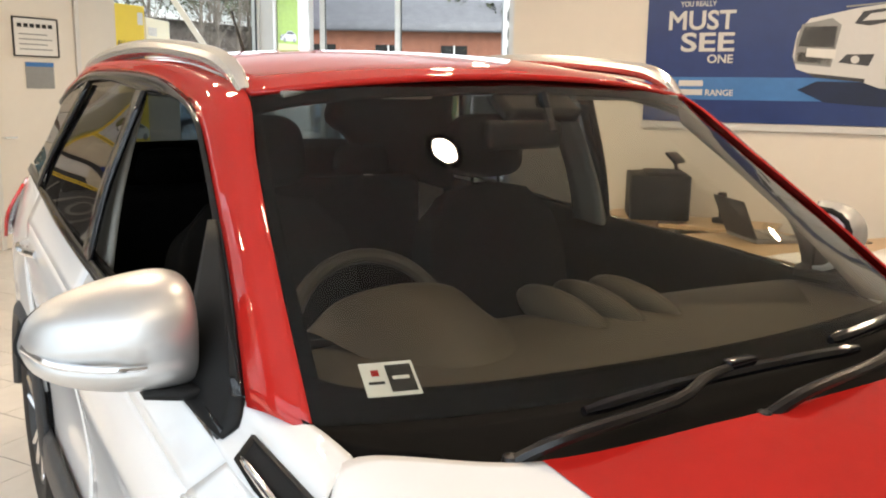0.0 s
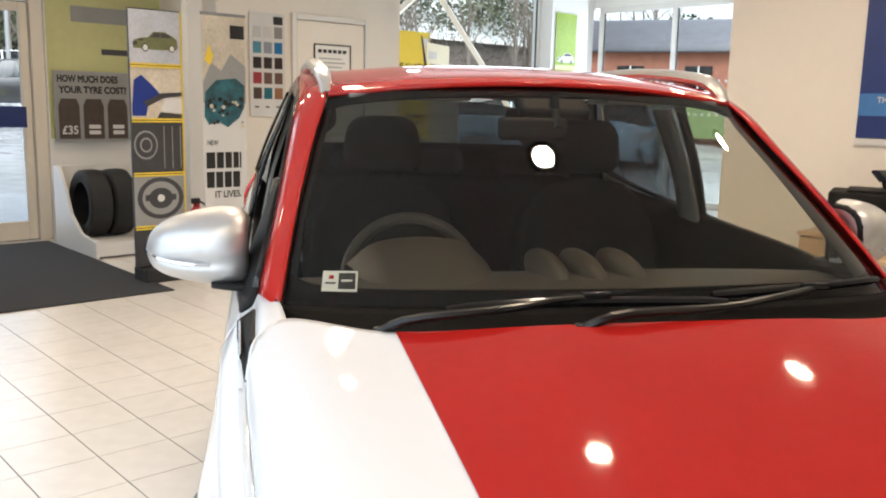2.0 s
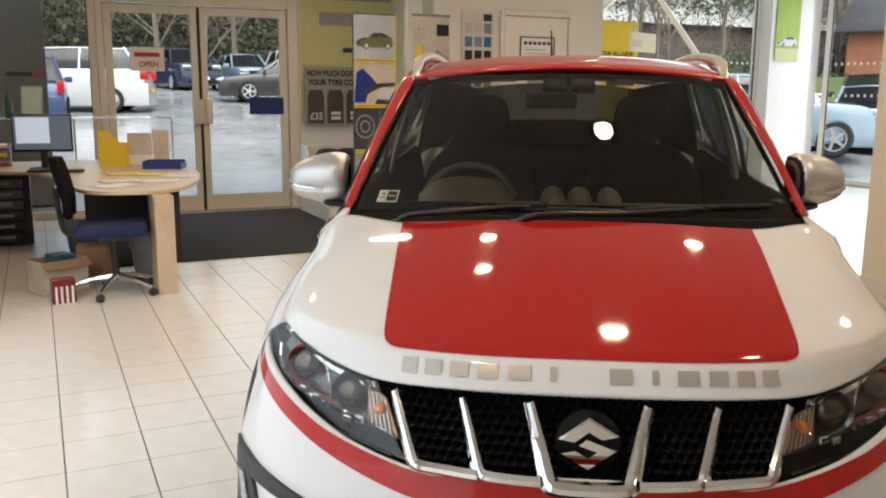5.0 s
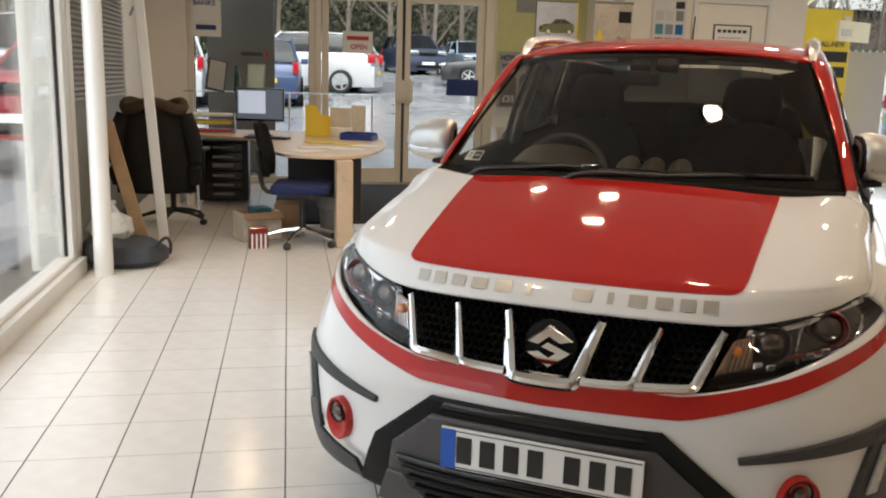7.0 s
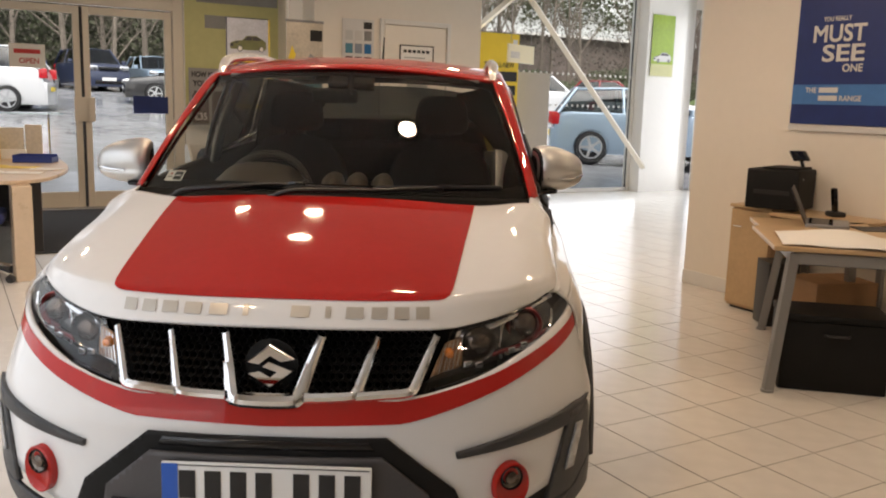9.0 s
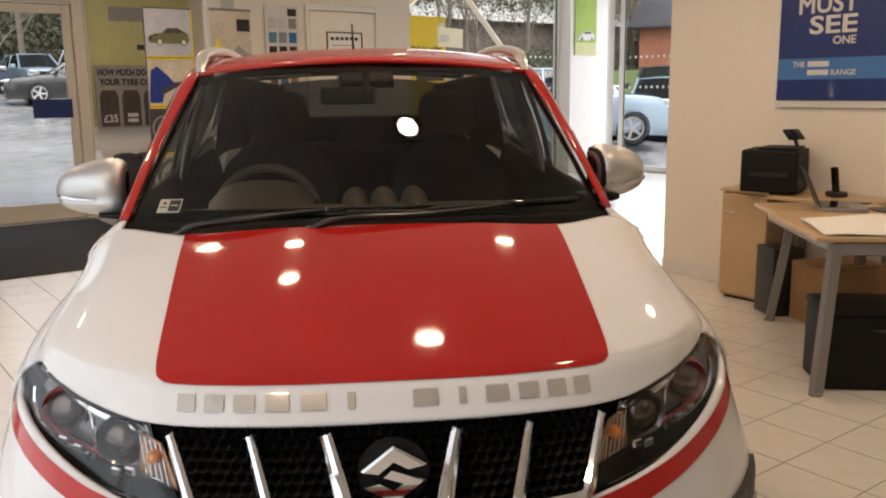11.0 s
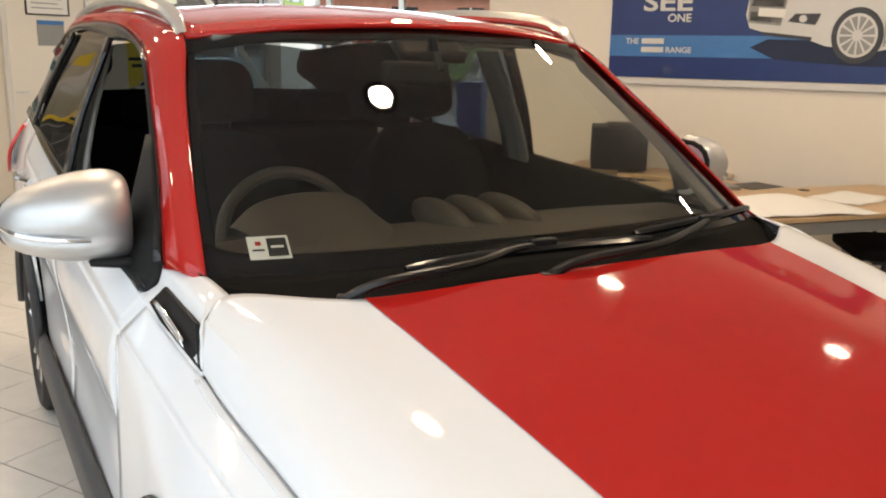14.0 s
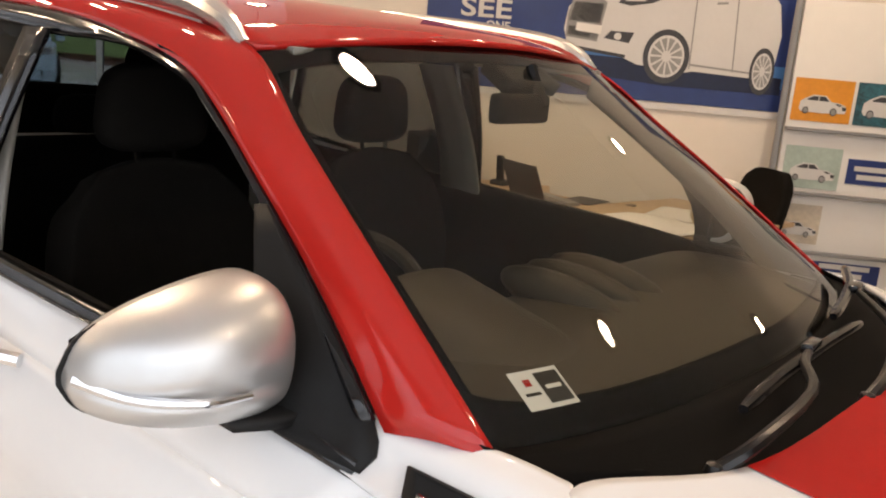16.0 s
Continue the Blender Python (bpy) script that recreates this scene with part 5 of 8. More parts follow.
part("bonnet", bonnet_shell(), WHITE, car, "glossy white bonnet", thick=0.012, smooth=24)


def on_bonnet(s, t, lift=0.0022):
    """s: -5 to 5 across, t: 0 to 5 from the lip to the cowl."""
    p = surf_at(BONNET, s + 5, t)
    du, dv = surf_at(BONNET, s + 5.02, t) - p, surf_at(BONNET, s + 5, t + 0.02) - p
    if t > 4.9:
        dv = p - surf_at(BONNET, s + 5, t - 0.02)
    n = np.cross(du, dv)
    n = n / np.linalg.norm(n)
    if n[2] < 0:
        n = -n
    return p + n * lift


bm = bmesh.new()
rows = []
for j in range(41):
    t = 1.0 + 3.995 * (j / 40) ** 1.3
    d = min((t - 1.0) / 0.35, 1.0)
    edge = 2.0 - 0.16 * (1 - math.sqrt(max(0.0, 1 - (1 - d) ** 2)))
    rows.append([on_bonnet(edge * (i / 20 - 1), t) for i in range(41)])
grid(bm, rows)
part("bonnet_film", bm, REDFILM, car, "glossy red vinyl panel")

# letter marks along the bonnet's lip, as plain bars
for k in list(range(6)) + list(range(7, 13)):
    s0 = -1.76 + k * 0.274
    w = 0.055 if k in (5, 8) else 0.185
    bm = bmesh.new()
    grid(bm, [[on_bonnet(s0 + 0.10 - w / 2 + w * i / 4, 0.33 + 0.42 * j / 3, 0.0028) for i in range(5)] for j in range(4)])
    part("letter_bar", bm, LETTER, car, "grey letter mark")

# ---- front end ----
def broad(z):
    return 0.888 - 0.26 * max(0.0, z - 0.56)


def nose(x, z):
    """How far back the bumper's skin lies."""
    f = min(abs(x) / broad(z), 0.999)
    y = 0.55 * (1 - (1 - f ** 2.6) ** 0.5)
    return y + 0.012 + 0.35 * max(0.0, 0.36 - z) ** 1.4 * 2 + 0.28 * max(0.0, z - 0.58) ** 1.2


def skin(polygon, off=0.0, n=16):
    """A convex outline in x and z, laid on the bumper's skin."""
    bm = bmesh.new()
    xs, zs = [p[0] for p in polygon], [p[1] for p in polygon]
    x0, x1, z0, z1 = min(xs) - 0.001, max(xs) + 0.001, min(zs) - 0.001, max(zs) + 0.001
    nx = max(2, int((x1 - x0) / 0.009))
    nz = max(2, int((z1 - z0) / 0.014))
    grid(bm, [[(x0 + (x1 - x0) * i / nx, 0, z0 + (z1 - z0) * j / nz) for i in range(nx + 1)] for j in range(nz + 1)])
    area = sum(a[0] * b[1] - b[0] * a[1] for a, b in zip(polygon, polygon[1:] + polygon[:1]))
    pts = polygon if area > 0 else polygon[::-1]
    for a, b in zip(pts, pts[1:] + pts[:1]):
        d = Vector((b[0] - a[0], 0, b[1] - a[1]))
        nrm = Vector((d.z, 0, -d.x)).normalized()
        bmesh.ops.bisect_plane(bm, geom=bm.verts[:] + bm.edges[:] + bm.faces[:], dist=1e-6, plane_co=(a[0], 0, a[1]), plane_no=nrm, clear_outer=True)
    for v in bm.verts:
        x, z = v.co.x, v.co.z
        e = 0.003 if x > 0 else -0.003
        n = Vector(((nose(x, z) - nose(x - e, z)) / e, -1.0, (nose(x, z + 0.003) - nose(x, z - 0.003)) / 0.006)).normalized()
        v.co = Vector((x, nose(x, z), z)) + n * off
    return bm


def joined(*bms):
    out = bmesh.new()
    for b in bms:
        me = bpy.data.meshes.new("t")
        b.to_mesh(me)
        b.free()
        out.from_mesh(me)
        bpy.data.meshes.remove(me)
    return out


def both(name, make, mat, label="", **k):
    """One part on each side of the car; make() gives the side with negative x."""
    a = make()
    b = flipped(a)
    obs = [part(name, a, mat, car, label, **k), part(name, b, mat, car, label, **k)]
    return obs


# white bumper skin: a band under the grille and two cheeks
bm = bmesh.new()
rows = []
for j in range(15):
    row = []
    for i in range(-40, 41):
        x = 0.884 * math.sin(i / 40 * math.pi / 2)
        top = 0.655 + 0.17 * max(0.0, (abs(x) - 0.36) / 0.52) ** 1.25 + 0.018 * max(0.0, 1 - (x / 0.55) ** 2)
        low = 0.30 + 0.12 * max(0.0, (abs(x) - 0.5) / 0.38)
        z = low + (top - low) * j / 14
        x = x / 0.884 * broad(z) * 0.996
        row.append((x, nose(x, z), z))
    rows.append(row)
grid(bm, rows)
part("front_bumper", bm, WHITE, car, "white painted bumper skin", thick=0.01, smooth=50)

bm = bmesh.new()
rows = []
for j in range(5):
    row = []
    for i in range(-40, 41):
        x = 0.880 * math.sin(i / 40 * math.pi / 2)
        lift = max(0.0, 1 - (x / 0.6) ** 2)
        top = 0.646 + 0.155 * max(0.0, (abs(x) - 0.34) / 0.54) ** 1.2 + 0.018 * lift
        z = top - (0.058 + 0.012 * lift) * (1 - 0.45 * abs(x)) * (1 - j / 4)
        x = x / 0.880 * broad(z) * 0.992
        row.append((x, nose(x, z) - 0.003, z))
    rows.append(row)
grid(bm, rows)
part("bumper_stripe", bm, PINKFILM, car, "red reflective stripe")

HEX_O = [(-0.30, 0.568), (0.30, 0.568), (0.475, 0.42), (0.545, 0.245), (-0.545, 0.245), (-0.475, 0.42)]
part("intake_surround", skin(HEX_O, 0.012), BLACKPL, car, "black plastic intake surround", thick=0.02)
part("intake_slot", skin([(-0.255, 0.562), (0.255, 0.562), (0.27, 0.538), (-0.27, 0.538)], 0.016), GLOSSBLK, car, thick=0.01)
part("bumper_insert", skin([(-0.29, 0.522), (0.29, 0.522), (0.405, 0.42), (0.42, 0.33), (-0.42, 0.33), (-0.405, 0.42)], 0.024), GREYPL, car, "grey plastic bumper insert", thick=0.02)
part("skid_plate", skin([(-0.42, 0.335), (0.42, 0.335), (0.47, 0.225), (0.36, 0.205), (-0.36, 0.205), (-0.47, 0.225)], 0.03), GREYPL, car, "grey skid plate", thick=0.02)
low = part("lower_grille", skin([(-0.385, 0.392), (0.385, 0.392), (0.355, 0.315), (0.30, 0.278), (-0.30, 0.278), (-0.355, 0.315)], 0.036), GLOSSBLK, car, "black slatted lower grille", thick=0.01)
for z, h in ((0.293, 0.30), (0.317, 0.33), (0.341, 0.345), (0.365, 0.36)):
    part("slat", skin([(-h, z), (h, z), (h, z + 0.007), (-h, z + 0.007)], 0.046), BLACKPL, low, thick=0.012)

# number plate: characters as plain bars
plate = part("number_plate", rbox(-0.26, 0.26, -0.006, 0.006, -0.0555, 0.0555, 0.004, 2), PLATEW, car, "white number plate with black bars", m=pose(0.010, -0.024, 0.454, 0, 0, 0))
part("plate_band", bx(-0.258, -0.218, -0.008, -0.0062, -0.053, 0.053), PLATEB, plate, "blue band")
for k in range(7):
    x = -0.195 + k * 0.063 + (0.03 if k > 3 else 0)
    part("character_bar", bx(x - 0.02, x + 0.02, -0.0085, -0.0062, -0.036, 0.036), INK, plate)
for s in (-1, 1):
    part("plate_edge", bx(-0.255, 0.255, -0.0078, -0.0062, s * 0.0495 - 0.0012, s * 0.0495 + 0.0012), INK, plate)

# grille: dark mesh behind chrome hooks
def grille_y(x, z):
    return nose(x, 0.6) + 0.035 + 0.42 * (z - 0.66)


gr = bmesh.new()
grid(gr, [[(x, grille_y(x, z) + 0.045, z) for x in np.linspace(-0.47 + 0.1 * (0.82 - z) / 0.17, 0.47 - 0.1 * (0.82 - z) / 0.17, 24)] for z in np.linspace(0.64, 0.835, 8)])
grille = part("grille", gr, COWLBLK, car, "black honeycomb grille with chrome bars")
hb = bmesh.new()
for j in range(8):
    for i in range(40):
        x, z = -0.42 + i * 0.0212 + (0.0106 if j % 2 else 0), 0.66 + j * 0.0195
        if abs(x) > 0.36 + (z - 0.66) * 0.4:
            continue
        ring = [(x + 0.0112 * math.cos(a), z + 0.0112 * math.sin(a)) for a in [math.pi / 6 + k * math.pi / 3 for k in range(6)]]
        inn = [(x + 0.0085 * math.cos(a), z + 0.0085 * math.sin(a)) for a in [math.pi / 6 + k * math.pi / 3 for k in range(6)]]
        vo = [hb.verts.new((p, grille_y(p, q) + 0.026, q)) for p, q in ring]
        vi = [hb.verts.new((p, grille_y(p, q) + 0.030, q)) for p, q in inn]
        vb = [hb.verts.new((p, grille_y(p, q) + 0.043, q)) for p, q in inn]
        for k in range(6):
            hb.faces.new((vo[k], vo[(k + 1) % 6], vi[(k + 1) % 6], vi[k]))
            hb.faces.new((vi[k], vi[(k + 1) % 6], vb[(k + 1) % 6], vb[k]))
part("honeycomb", hb, MESHBLK, grille)


def chrome_y(x, z):
    """Chrome lies on the grille and comes forward over the bumper at its foot."""
    return grille_y(x, z) - 0.056 * min(max((0.80 - z) / 0.15, 0.0), 1.0)


def hook(pts, width=0.026):
    """A chrome bar that runs down and turns along the grille's foot."""
    bm = bmesh.new()
    p = spline(pts, 24)
    rows = []
    for i, (x, z) in enumerate(p):
        a, b = p[max(i - 1, 0)], p[min(i + 1, len(p) - 1)]
        d = np.array(b) - np.array(a)
        d = d / np.linalg.norm(d)
        nx, nz = -d[1], d[0]
        w = width * (1 - 0.34 * min(max((z - 0.675) / 0.12, 0.0), 1.0))
        row = []
        for f, o in ((-0.5, 0.012), (-0.5, -0.004), (-0.18, -0.012), (0.18, -0.012), (0.5, -0.004), (0.5, 0.012)):
            row.append((x + nx * w * f, chrome_y(x, z) + o, z + nz * w * f))
        rows.append(row)
    grid(bm, rows)
    bmesh.ops.recalc_face_normals(bm, faces=bm.faces)
    return bm


for s in (-1, 1):
    for pts in ([(s * 0.418, 0.805), (s * 0.396, 0.758), (s * 0.373, 0.708), (s * 0.364, 0.691), (s * 0.350, 0.683), (s * 0.30, 0.680), (s * 0.226, 0.676)],
                [(s * 0.268, 0.805), (s * 0.251, 0.758), (s * 0.232, 0.704), (s * 0.224, 0.685), (s * 0.210, 0.677), (s * 0.165, 0.674), (s * 0.098, 0.672)]):
        part("chrome_hook", hook(pts), CHROME, grille, "chrome grille bar")
part("chrome_frame", hook([(-0.125, 0.805), (-0.101, 0.732), (-0.084, 0.676), (-0.072, 0.665), (-0.03, 0.662), (0.03, 0.662), (0.072, 0.665), (0.084, 0.676), (0.101, 0.732), (0.125, 0.805)], 0.033), CHROME, grille, "chrome centre frame")
bm = bmesh.new()
lx, lz = 0.062, 0.058
ey = grille_y(0, 0.731) - 0.002
for poly in ([(-lx, 0.010), (0.0, lz), (lx, 0.020), (0.030, 0.013), (0.0, 0.030), (-0.032, 0.004)], [(-0.022, 0.000), (-0.004, 0.012), (lx, -0.010), (0.0, -lz), (-lx, -0.020), (-0.030, -0.013), (0.0, -0.030), (0.020, -0.014)]):
    n = len(poly)
    o = [bm.verts.new((x, ey - 0.006, 0.731 + z)) for x, z in poly]
    c = [bm.verts.new((x * 0.90, ey - 0.012, 0.731 + z * 0.90 + 0.0015 * (1 if z > 0 else -1))) for x, z in poly]
    d = [bm.verts.new((x, ey + 0.014, 0.731 + z)) for x, z in poly]
    bm.faces.new(c)
    for k in range(n):
        bm.faces.new((o[k], o[(k + 1) % n], c[(k + 1) % n], c[k]))
        bm.faces.new((d[k], d[(k + 1) % n], o[(k + 1) % n], o[k]))
bmesh.ops.recalc_face_normals(bm, faces=bm.faces)
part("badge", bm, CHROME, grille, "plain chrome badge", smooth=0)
part("badge_back", lathe([(0.0, 0.0), (0.066, 0.0), (0.068, 0.012), (0.0, 0.012)], 24, m=pose(0, ey + 0.022, 0.731, 90)), BLACKPL, grille)

# headlights
HL = [[(-0.455, 0.170, 0.815), (-0.55, 0.228, 0.826), (-0.66, 0.325, 0.845), (-0.766, 0.468, 0.876)],
      [(-0.425, 0.128, 0.745), (-0.55, 0.190, 0.768), (-0.69, 0.300, 0.792), (-0.800, 0.475, 0.842)],
      [(-0.385, 0.088, 0.668), (-0.55, 0.160, 0.705), (-0.71, 0.290, 0.745), (-0.825, 0.480, 0.802)]]


def headlight(side):
    def fix(bm):
        return flipped(bm) if side > 0 else bm
    back = [[(x, y + 0.075, z) for x, y, z in r] for r in HL]
    lamp = part("headlight", fix(loft(back, 20, 10)), LAMPBACK, car, "clear headlight with red ringed projector", thick=0.006)
    part("lens", fix(loft(HL, 24, 12)), LENS, lamp, "clear lens")
    for row, z in ((HL[0], 0), (HL[2], 1)):
        p = spline(row, 16)[1:-3]
        part("edge_trim", fix(tube(p, 0.004, 6)), GLOSSBLK, lamp)
    for cx, cz, cy, r, mat, lab in ((-0.655, 0.795, 0.335, 0.052, RINGRED, "red projector ring"), (-0.525, 0.765, 0.235, 0.050, LAMPBACK, "smoky projector ring")):
        m = pose(cx, cy, cz, 90, 0, -12)
        part("projector_ring", fix(lathe([(r, -0.02), (r, 0.014), (r * 0.93, 0.02), (r * 0.8, 0.012), (r * 0.78, -0.01)], 28, m=m)), mat, lamp, lab)
        part("projector_lens", fix(lathe([(r * 0.78, 0.0), (r * 0.7, 0.012), (r * 0.45, 0.022), (0.001, 0.026)], 24, m=m)), SMOKE, lamp, "clear bulging lens")
    part("reflector", fix(loft([[(-0.47, 0.205, 0.80), (-0.53, 0.245, 0.815)], [(-0.45, 0.19, 0.74), (-0.52, 0.25, 0.725)], [(-0.43, 0.16, 0.70), (-0.50, 0.20, 0.71)]], 6, 8)), REFLECT, lamp, "silver reflector bowl")
    part("indicator", fix(loft([[(-0.440, 0.178, 0.775), (-0.462, 0.190, 0.782), (-0.482, 0.205, 0.784)], [(-0.422, 0.155, 0.735), (-0.455, 0.185, 0.742), (-0.485, 0.195, 0.748)], [(-0.405, 0.135, 0.695), (-0.445, 0.170, 0.703), (-0.485, 0.188, 0.712)]], 8, 8)), PEACH, lamp, "ribbed peach indicator", thick=0.004)
    part("indicator_bulb", fix(lathe([(0.0, 0.018), (0.010, 0.014), (0.015, 0.0), (0.012, -0.016)], 16, m=pose(-0.450, 0.168, 0.752, 90, 0, -10))), AMBER, lamp, "amber bulb")
    for k in range(5):
        a, b = (-0.424 - 0.012 * k, 0.148 + 0.009 * k, 0.70 + 0.003 * k), (-0.440 - 0.011 * k, 0.172 + 0.008 * k, 0.772 + 0.003 * k)
        part("lens_rib", fix(tube([a, b], 0.0018, 4)), CHROME, lamp)
    part("divider", fix(tube(spline([(-0.592, 0.262, 0.715), (-0.585, 0.262, 0.75), (-0.592, 0.275, 0.80), (-0.61, 0.29, 0.825)], 12), 0.005, 6)), CHROME, lamp, "chrome divider")
    part("outer_frame", fix(tube(spline([(-0.60, 0.262, 0.728), (-0.66, 0.292, 0.742), (-0.715, 0.345, 0.760), (-0.735, 0.372, 0.79), (-0.735, 0.385, 0.83)], 16), 0.005, 6)), CHROME, lamp, "chrome frame")
    for k, (x, y, z) in enumerate(((-0.50, 0.175, 0.722), (-0.53, 0.190, 0.716), (-0.62, 0.262, 0.738), (-0.655, 0.285, 0.748))):
        part("small_reflector", fix(rbox(-0.013, 0.013, -0.004, 0.004, -0.009, 0.009, 0.003, 1, m=pose(x, y, z, 0, 0, -30 - 4 * k))), REFLECT, lamp)
    part("eyebrow", fix(loft([[(-0.48, 0.215, 0.80), (-0.60, 0.285, 0.825), (-0.74, 0.455, 0.862)], [(-0.48, 0.205, 0.785), (-0.60, 0.275, 0.81), (-0.745, 0.45, 0.85)]], 14, 3)), CHROME, lamp, "chrome strip", thick=0.006)
    part("red_accent", fix(loft([[(-0.57, 0.24, 0.735), (-0.66, 0.30, 0.752), (-0.74, 0.39, 0.775)], [(-0.57, 0.24, 0.725), (-0.66, 0.30, 0.742), (-0.74, 0.39, 0.765)]], 12, 2)), RINGRED, lamp, "red accent strip", thick=0.01)
    return lamp


for side in (-1, 1):
    headlight(side)

# fog lamps, running lamps and their black housings
both("running_lamp_housing", lambda: joined(skin([(-0.845, 0.566), (-0.785, 0.566), (-0.724, 0.335), (-0.80, 0.315), (-0.865, 0.40)], 0.010),
                                            skin([(-0.852, 0.580), (-0.80, 0.583), (-0.475, 0.520), (-0.478, 0.504), (-0.79, 0.535)], 0.010)), CLAD, "dark grey plastic lamp housing", thick=0.014)
both("running_lamp", lambda: skin([(-0.822, 0.525), (-0.802, 0.528), (-0.772, 0.405), (-0.797, 0.405)], 0.017), LAMPGREY, "clear daytime running lamp", thick=0.006)
both("lower_corner", lambda: joined(skin([(-0.80, 0.335), (-0.862, 0.40), (-0.862, 0.30), (-0.74, 0.25)], 0.012), skin([(-0.80, 0.335), (-0.74, 0.25), (-0.53, 0.25), (-0.56, 0.30)], 0.012)), CLAD, "dark grey lower bumper corner", thick=0.014)


def fog():
    """A red round bezel that deepens towards the lamp near its top."""
    m = pose(-0.624, nose(-0.624, 0.413) - 0.018, 0.413, 90, 0, -26) @ Matrix.Diagonal((0.86, 1.06, 1.0, 1.0))
    return lathe([(0.0, -0.001), (0.030, 0.000), (0.050, 0.005), (0.056, 0.009), (0.060, 0.006), (0.062, -0.05)], 36, m=m)


for o in both("fog_lamp", fog, RED, "round fog lamp in a red bezel"):
    fx = flipped if o.name != "fog_lamp" else (lambda b: b)
    m = pose(-0.622, nose(-0.622, 0.432) - 0.019, 0.436, 90, 0, -26)
    part("fog_surround", fx(lathe([(0.033, -0.03), (0.033, 0.008), (0.031, 0.011), (0.028, 0.004)], 30, m=m)), GLOSSBLK, o, "black lamp ring")
    part("fog_reflector", fx(lathe([(0.029, 0.005), (0.022, 0.000), (0.012, -0.004), (0.0, -0.005)], 28, m=m)), SMOKE, o, "smoky lamp reflector")
    part("fog_lens", fx(lathe([(0.018, 0.000), (0.016, 0.007), (0.008, 0.011), (0.0, 0.012)], 20, m=m)), SMOKE, o, "clear bulb lens")

# ---- sides ----
WING = [[(-0.752, 0.470, 0.868), (-0.768, 0.570, 0.888), (-0.780, 0.700, 0.906), (-0.792, 0.870, 0.925), (-0.799, 0.997, 0.947), (-0.817, 1.190, 0.979), (-0.825, 1.285, 0.993)],
        [(-0.795, 0.475, 0.838), (-0.815, 0.570, 0.852), (-0.830, 0.700, 0.868), (-0.842, 0.870, 0.884), (-0.848, 1.000, 0.896), (-0.857, 1.190, 0.915), (-0.861, 1.362, 0.926)],
        [(-0.828, 0.480, 0.760), (-0.850, 0.570, 0.772), (-0.866, 0.680, 0.790), (-0.876, 0.870, 0.800), (-0.874, 1.030, 0.810), (-0.868, 1.200, 0.830), (-0.868, 1.402, 0.850)],
        [(-0.868, 0.485, 0.440), (-0.872, 0.560, 0.580), (-0.876, 0.680, 0.690), (-0.878, 0.870, 0.740), (-0.878, 1.030, 0.710), (-0.874, 1.200, 0.600), (-0.868, 1.502, 0.340)]]
# the wing's horn runs past the vent to the foot of the pillar
HORN = [[(-0.799, 0.997, 0.947), (-0.806, 1.060, 0.957), (-0.817, 1.190, 0.979), (-0.825, 1.285, 0.993), (-0.822, 1.360, 1.003)],
        [(-0.794, 1.010, 0.985), (-0.788, 1.060, 1.000), (-0.788, 1.190, 1.012), (-0.790, 1.290, 1.016), (-0.800, 1.370, 1.021)],
        [(-0.781, 1.050, 1.022), (-0.766, 1.085, 1.038), (-0.768, 1.190, 1.046), (-0.776, 1.300, 1.046), (-0.784, 1.378, 1.043)],
        [(-0.720, 1.098, 1.049), (-0.722, 1.110, 1.052), (-0.731, 1.185, 1.060), (-0.752, 1.310, 1.062), (-0.766, 1.390, 1.056)]]


def wing():
    """A sloping shoulder, a crisp ridge, the side under it, and the horn behind the bonnet."""
    bm = loft(WING[:2], 36, 6)
    loft(WING[1:], 36, 14, bm=bm)
    loft(HORN, 28, 14, bm=bm)
    bmesh.ops.recalc_face_normals(bm, faces=bm.faces)
    return bm


both("front_wing", wing, WHITE, "white front wing", thick=0.006, smooth=24)


def side_rows(y0, y1, tilt1=0.0, belt0=1.0, belt1=1.07, front=(0.0, 0.0, 0.0, 0.0)):
    """Rows down a door; front shifts its leading edge at the sill, the waist, the ridge and the belt."""
    rows = []
    for k, (dx, f) in enumerate(((0.0, 1.0), (0.047, 0.88), (0.060, 0.76), (0.058, 0.62), (0.040, 0.45), (0.040, 0.25), (0.050, 0.0))):
        row = []
        for i in range(6):
            g = i / 5
            belt = belt0 + (belt1 - belt0) * g
            z = 0.34 + (belt - 0.34) * f
            y = y0 + (y1 - y0) * g + (float(np.interp(f, (0.0, 0.76, 0.88, 1.0), front)) * (1 - g) + tilt1 * g * (1 - f) ** 2)
            swoosh = 0.012 * math.exp(-((z - 0.62 + 0.14 * (y - 1.4)) / 0.10) ** 2) * min(max((y - 1.52) / 0.4, 0.0), 1.0)
            row.append((-(0.812 + dx - swoosh), y, z))
        rows.append(row)
    return rows


def door_skin(rows):
    """The shoulder and the side meet in a crisp ridge."""
    bm = loft(rows[:2], 14, 5)
    return loft(rows[1:], 14, 20, bm=bm)


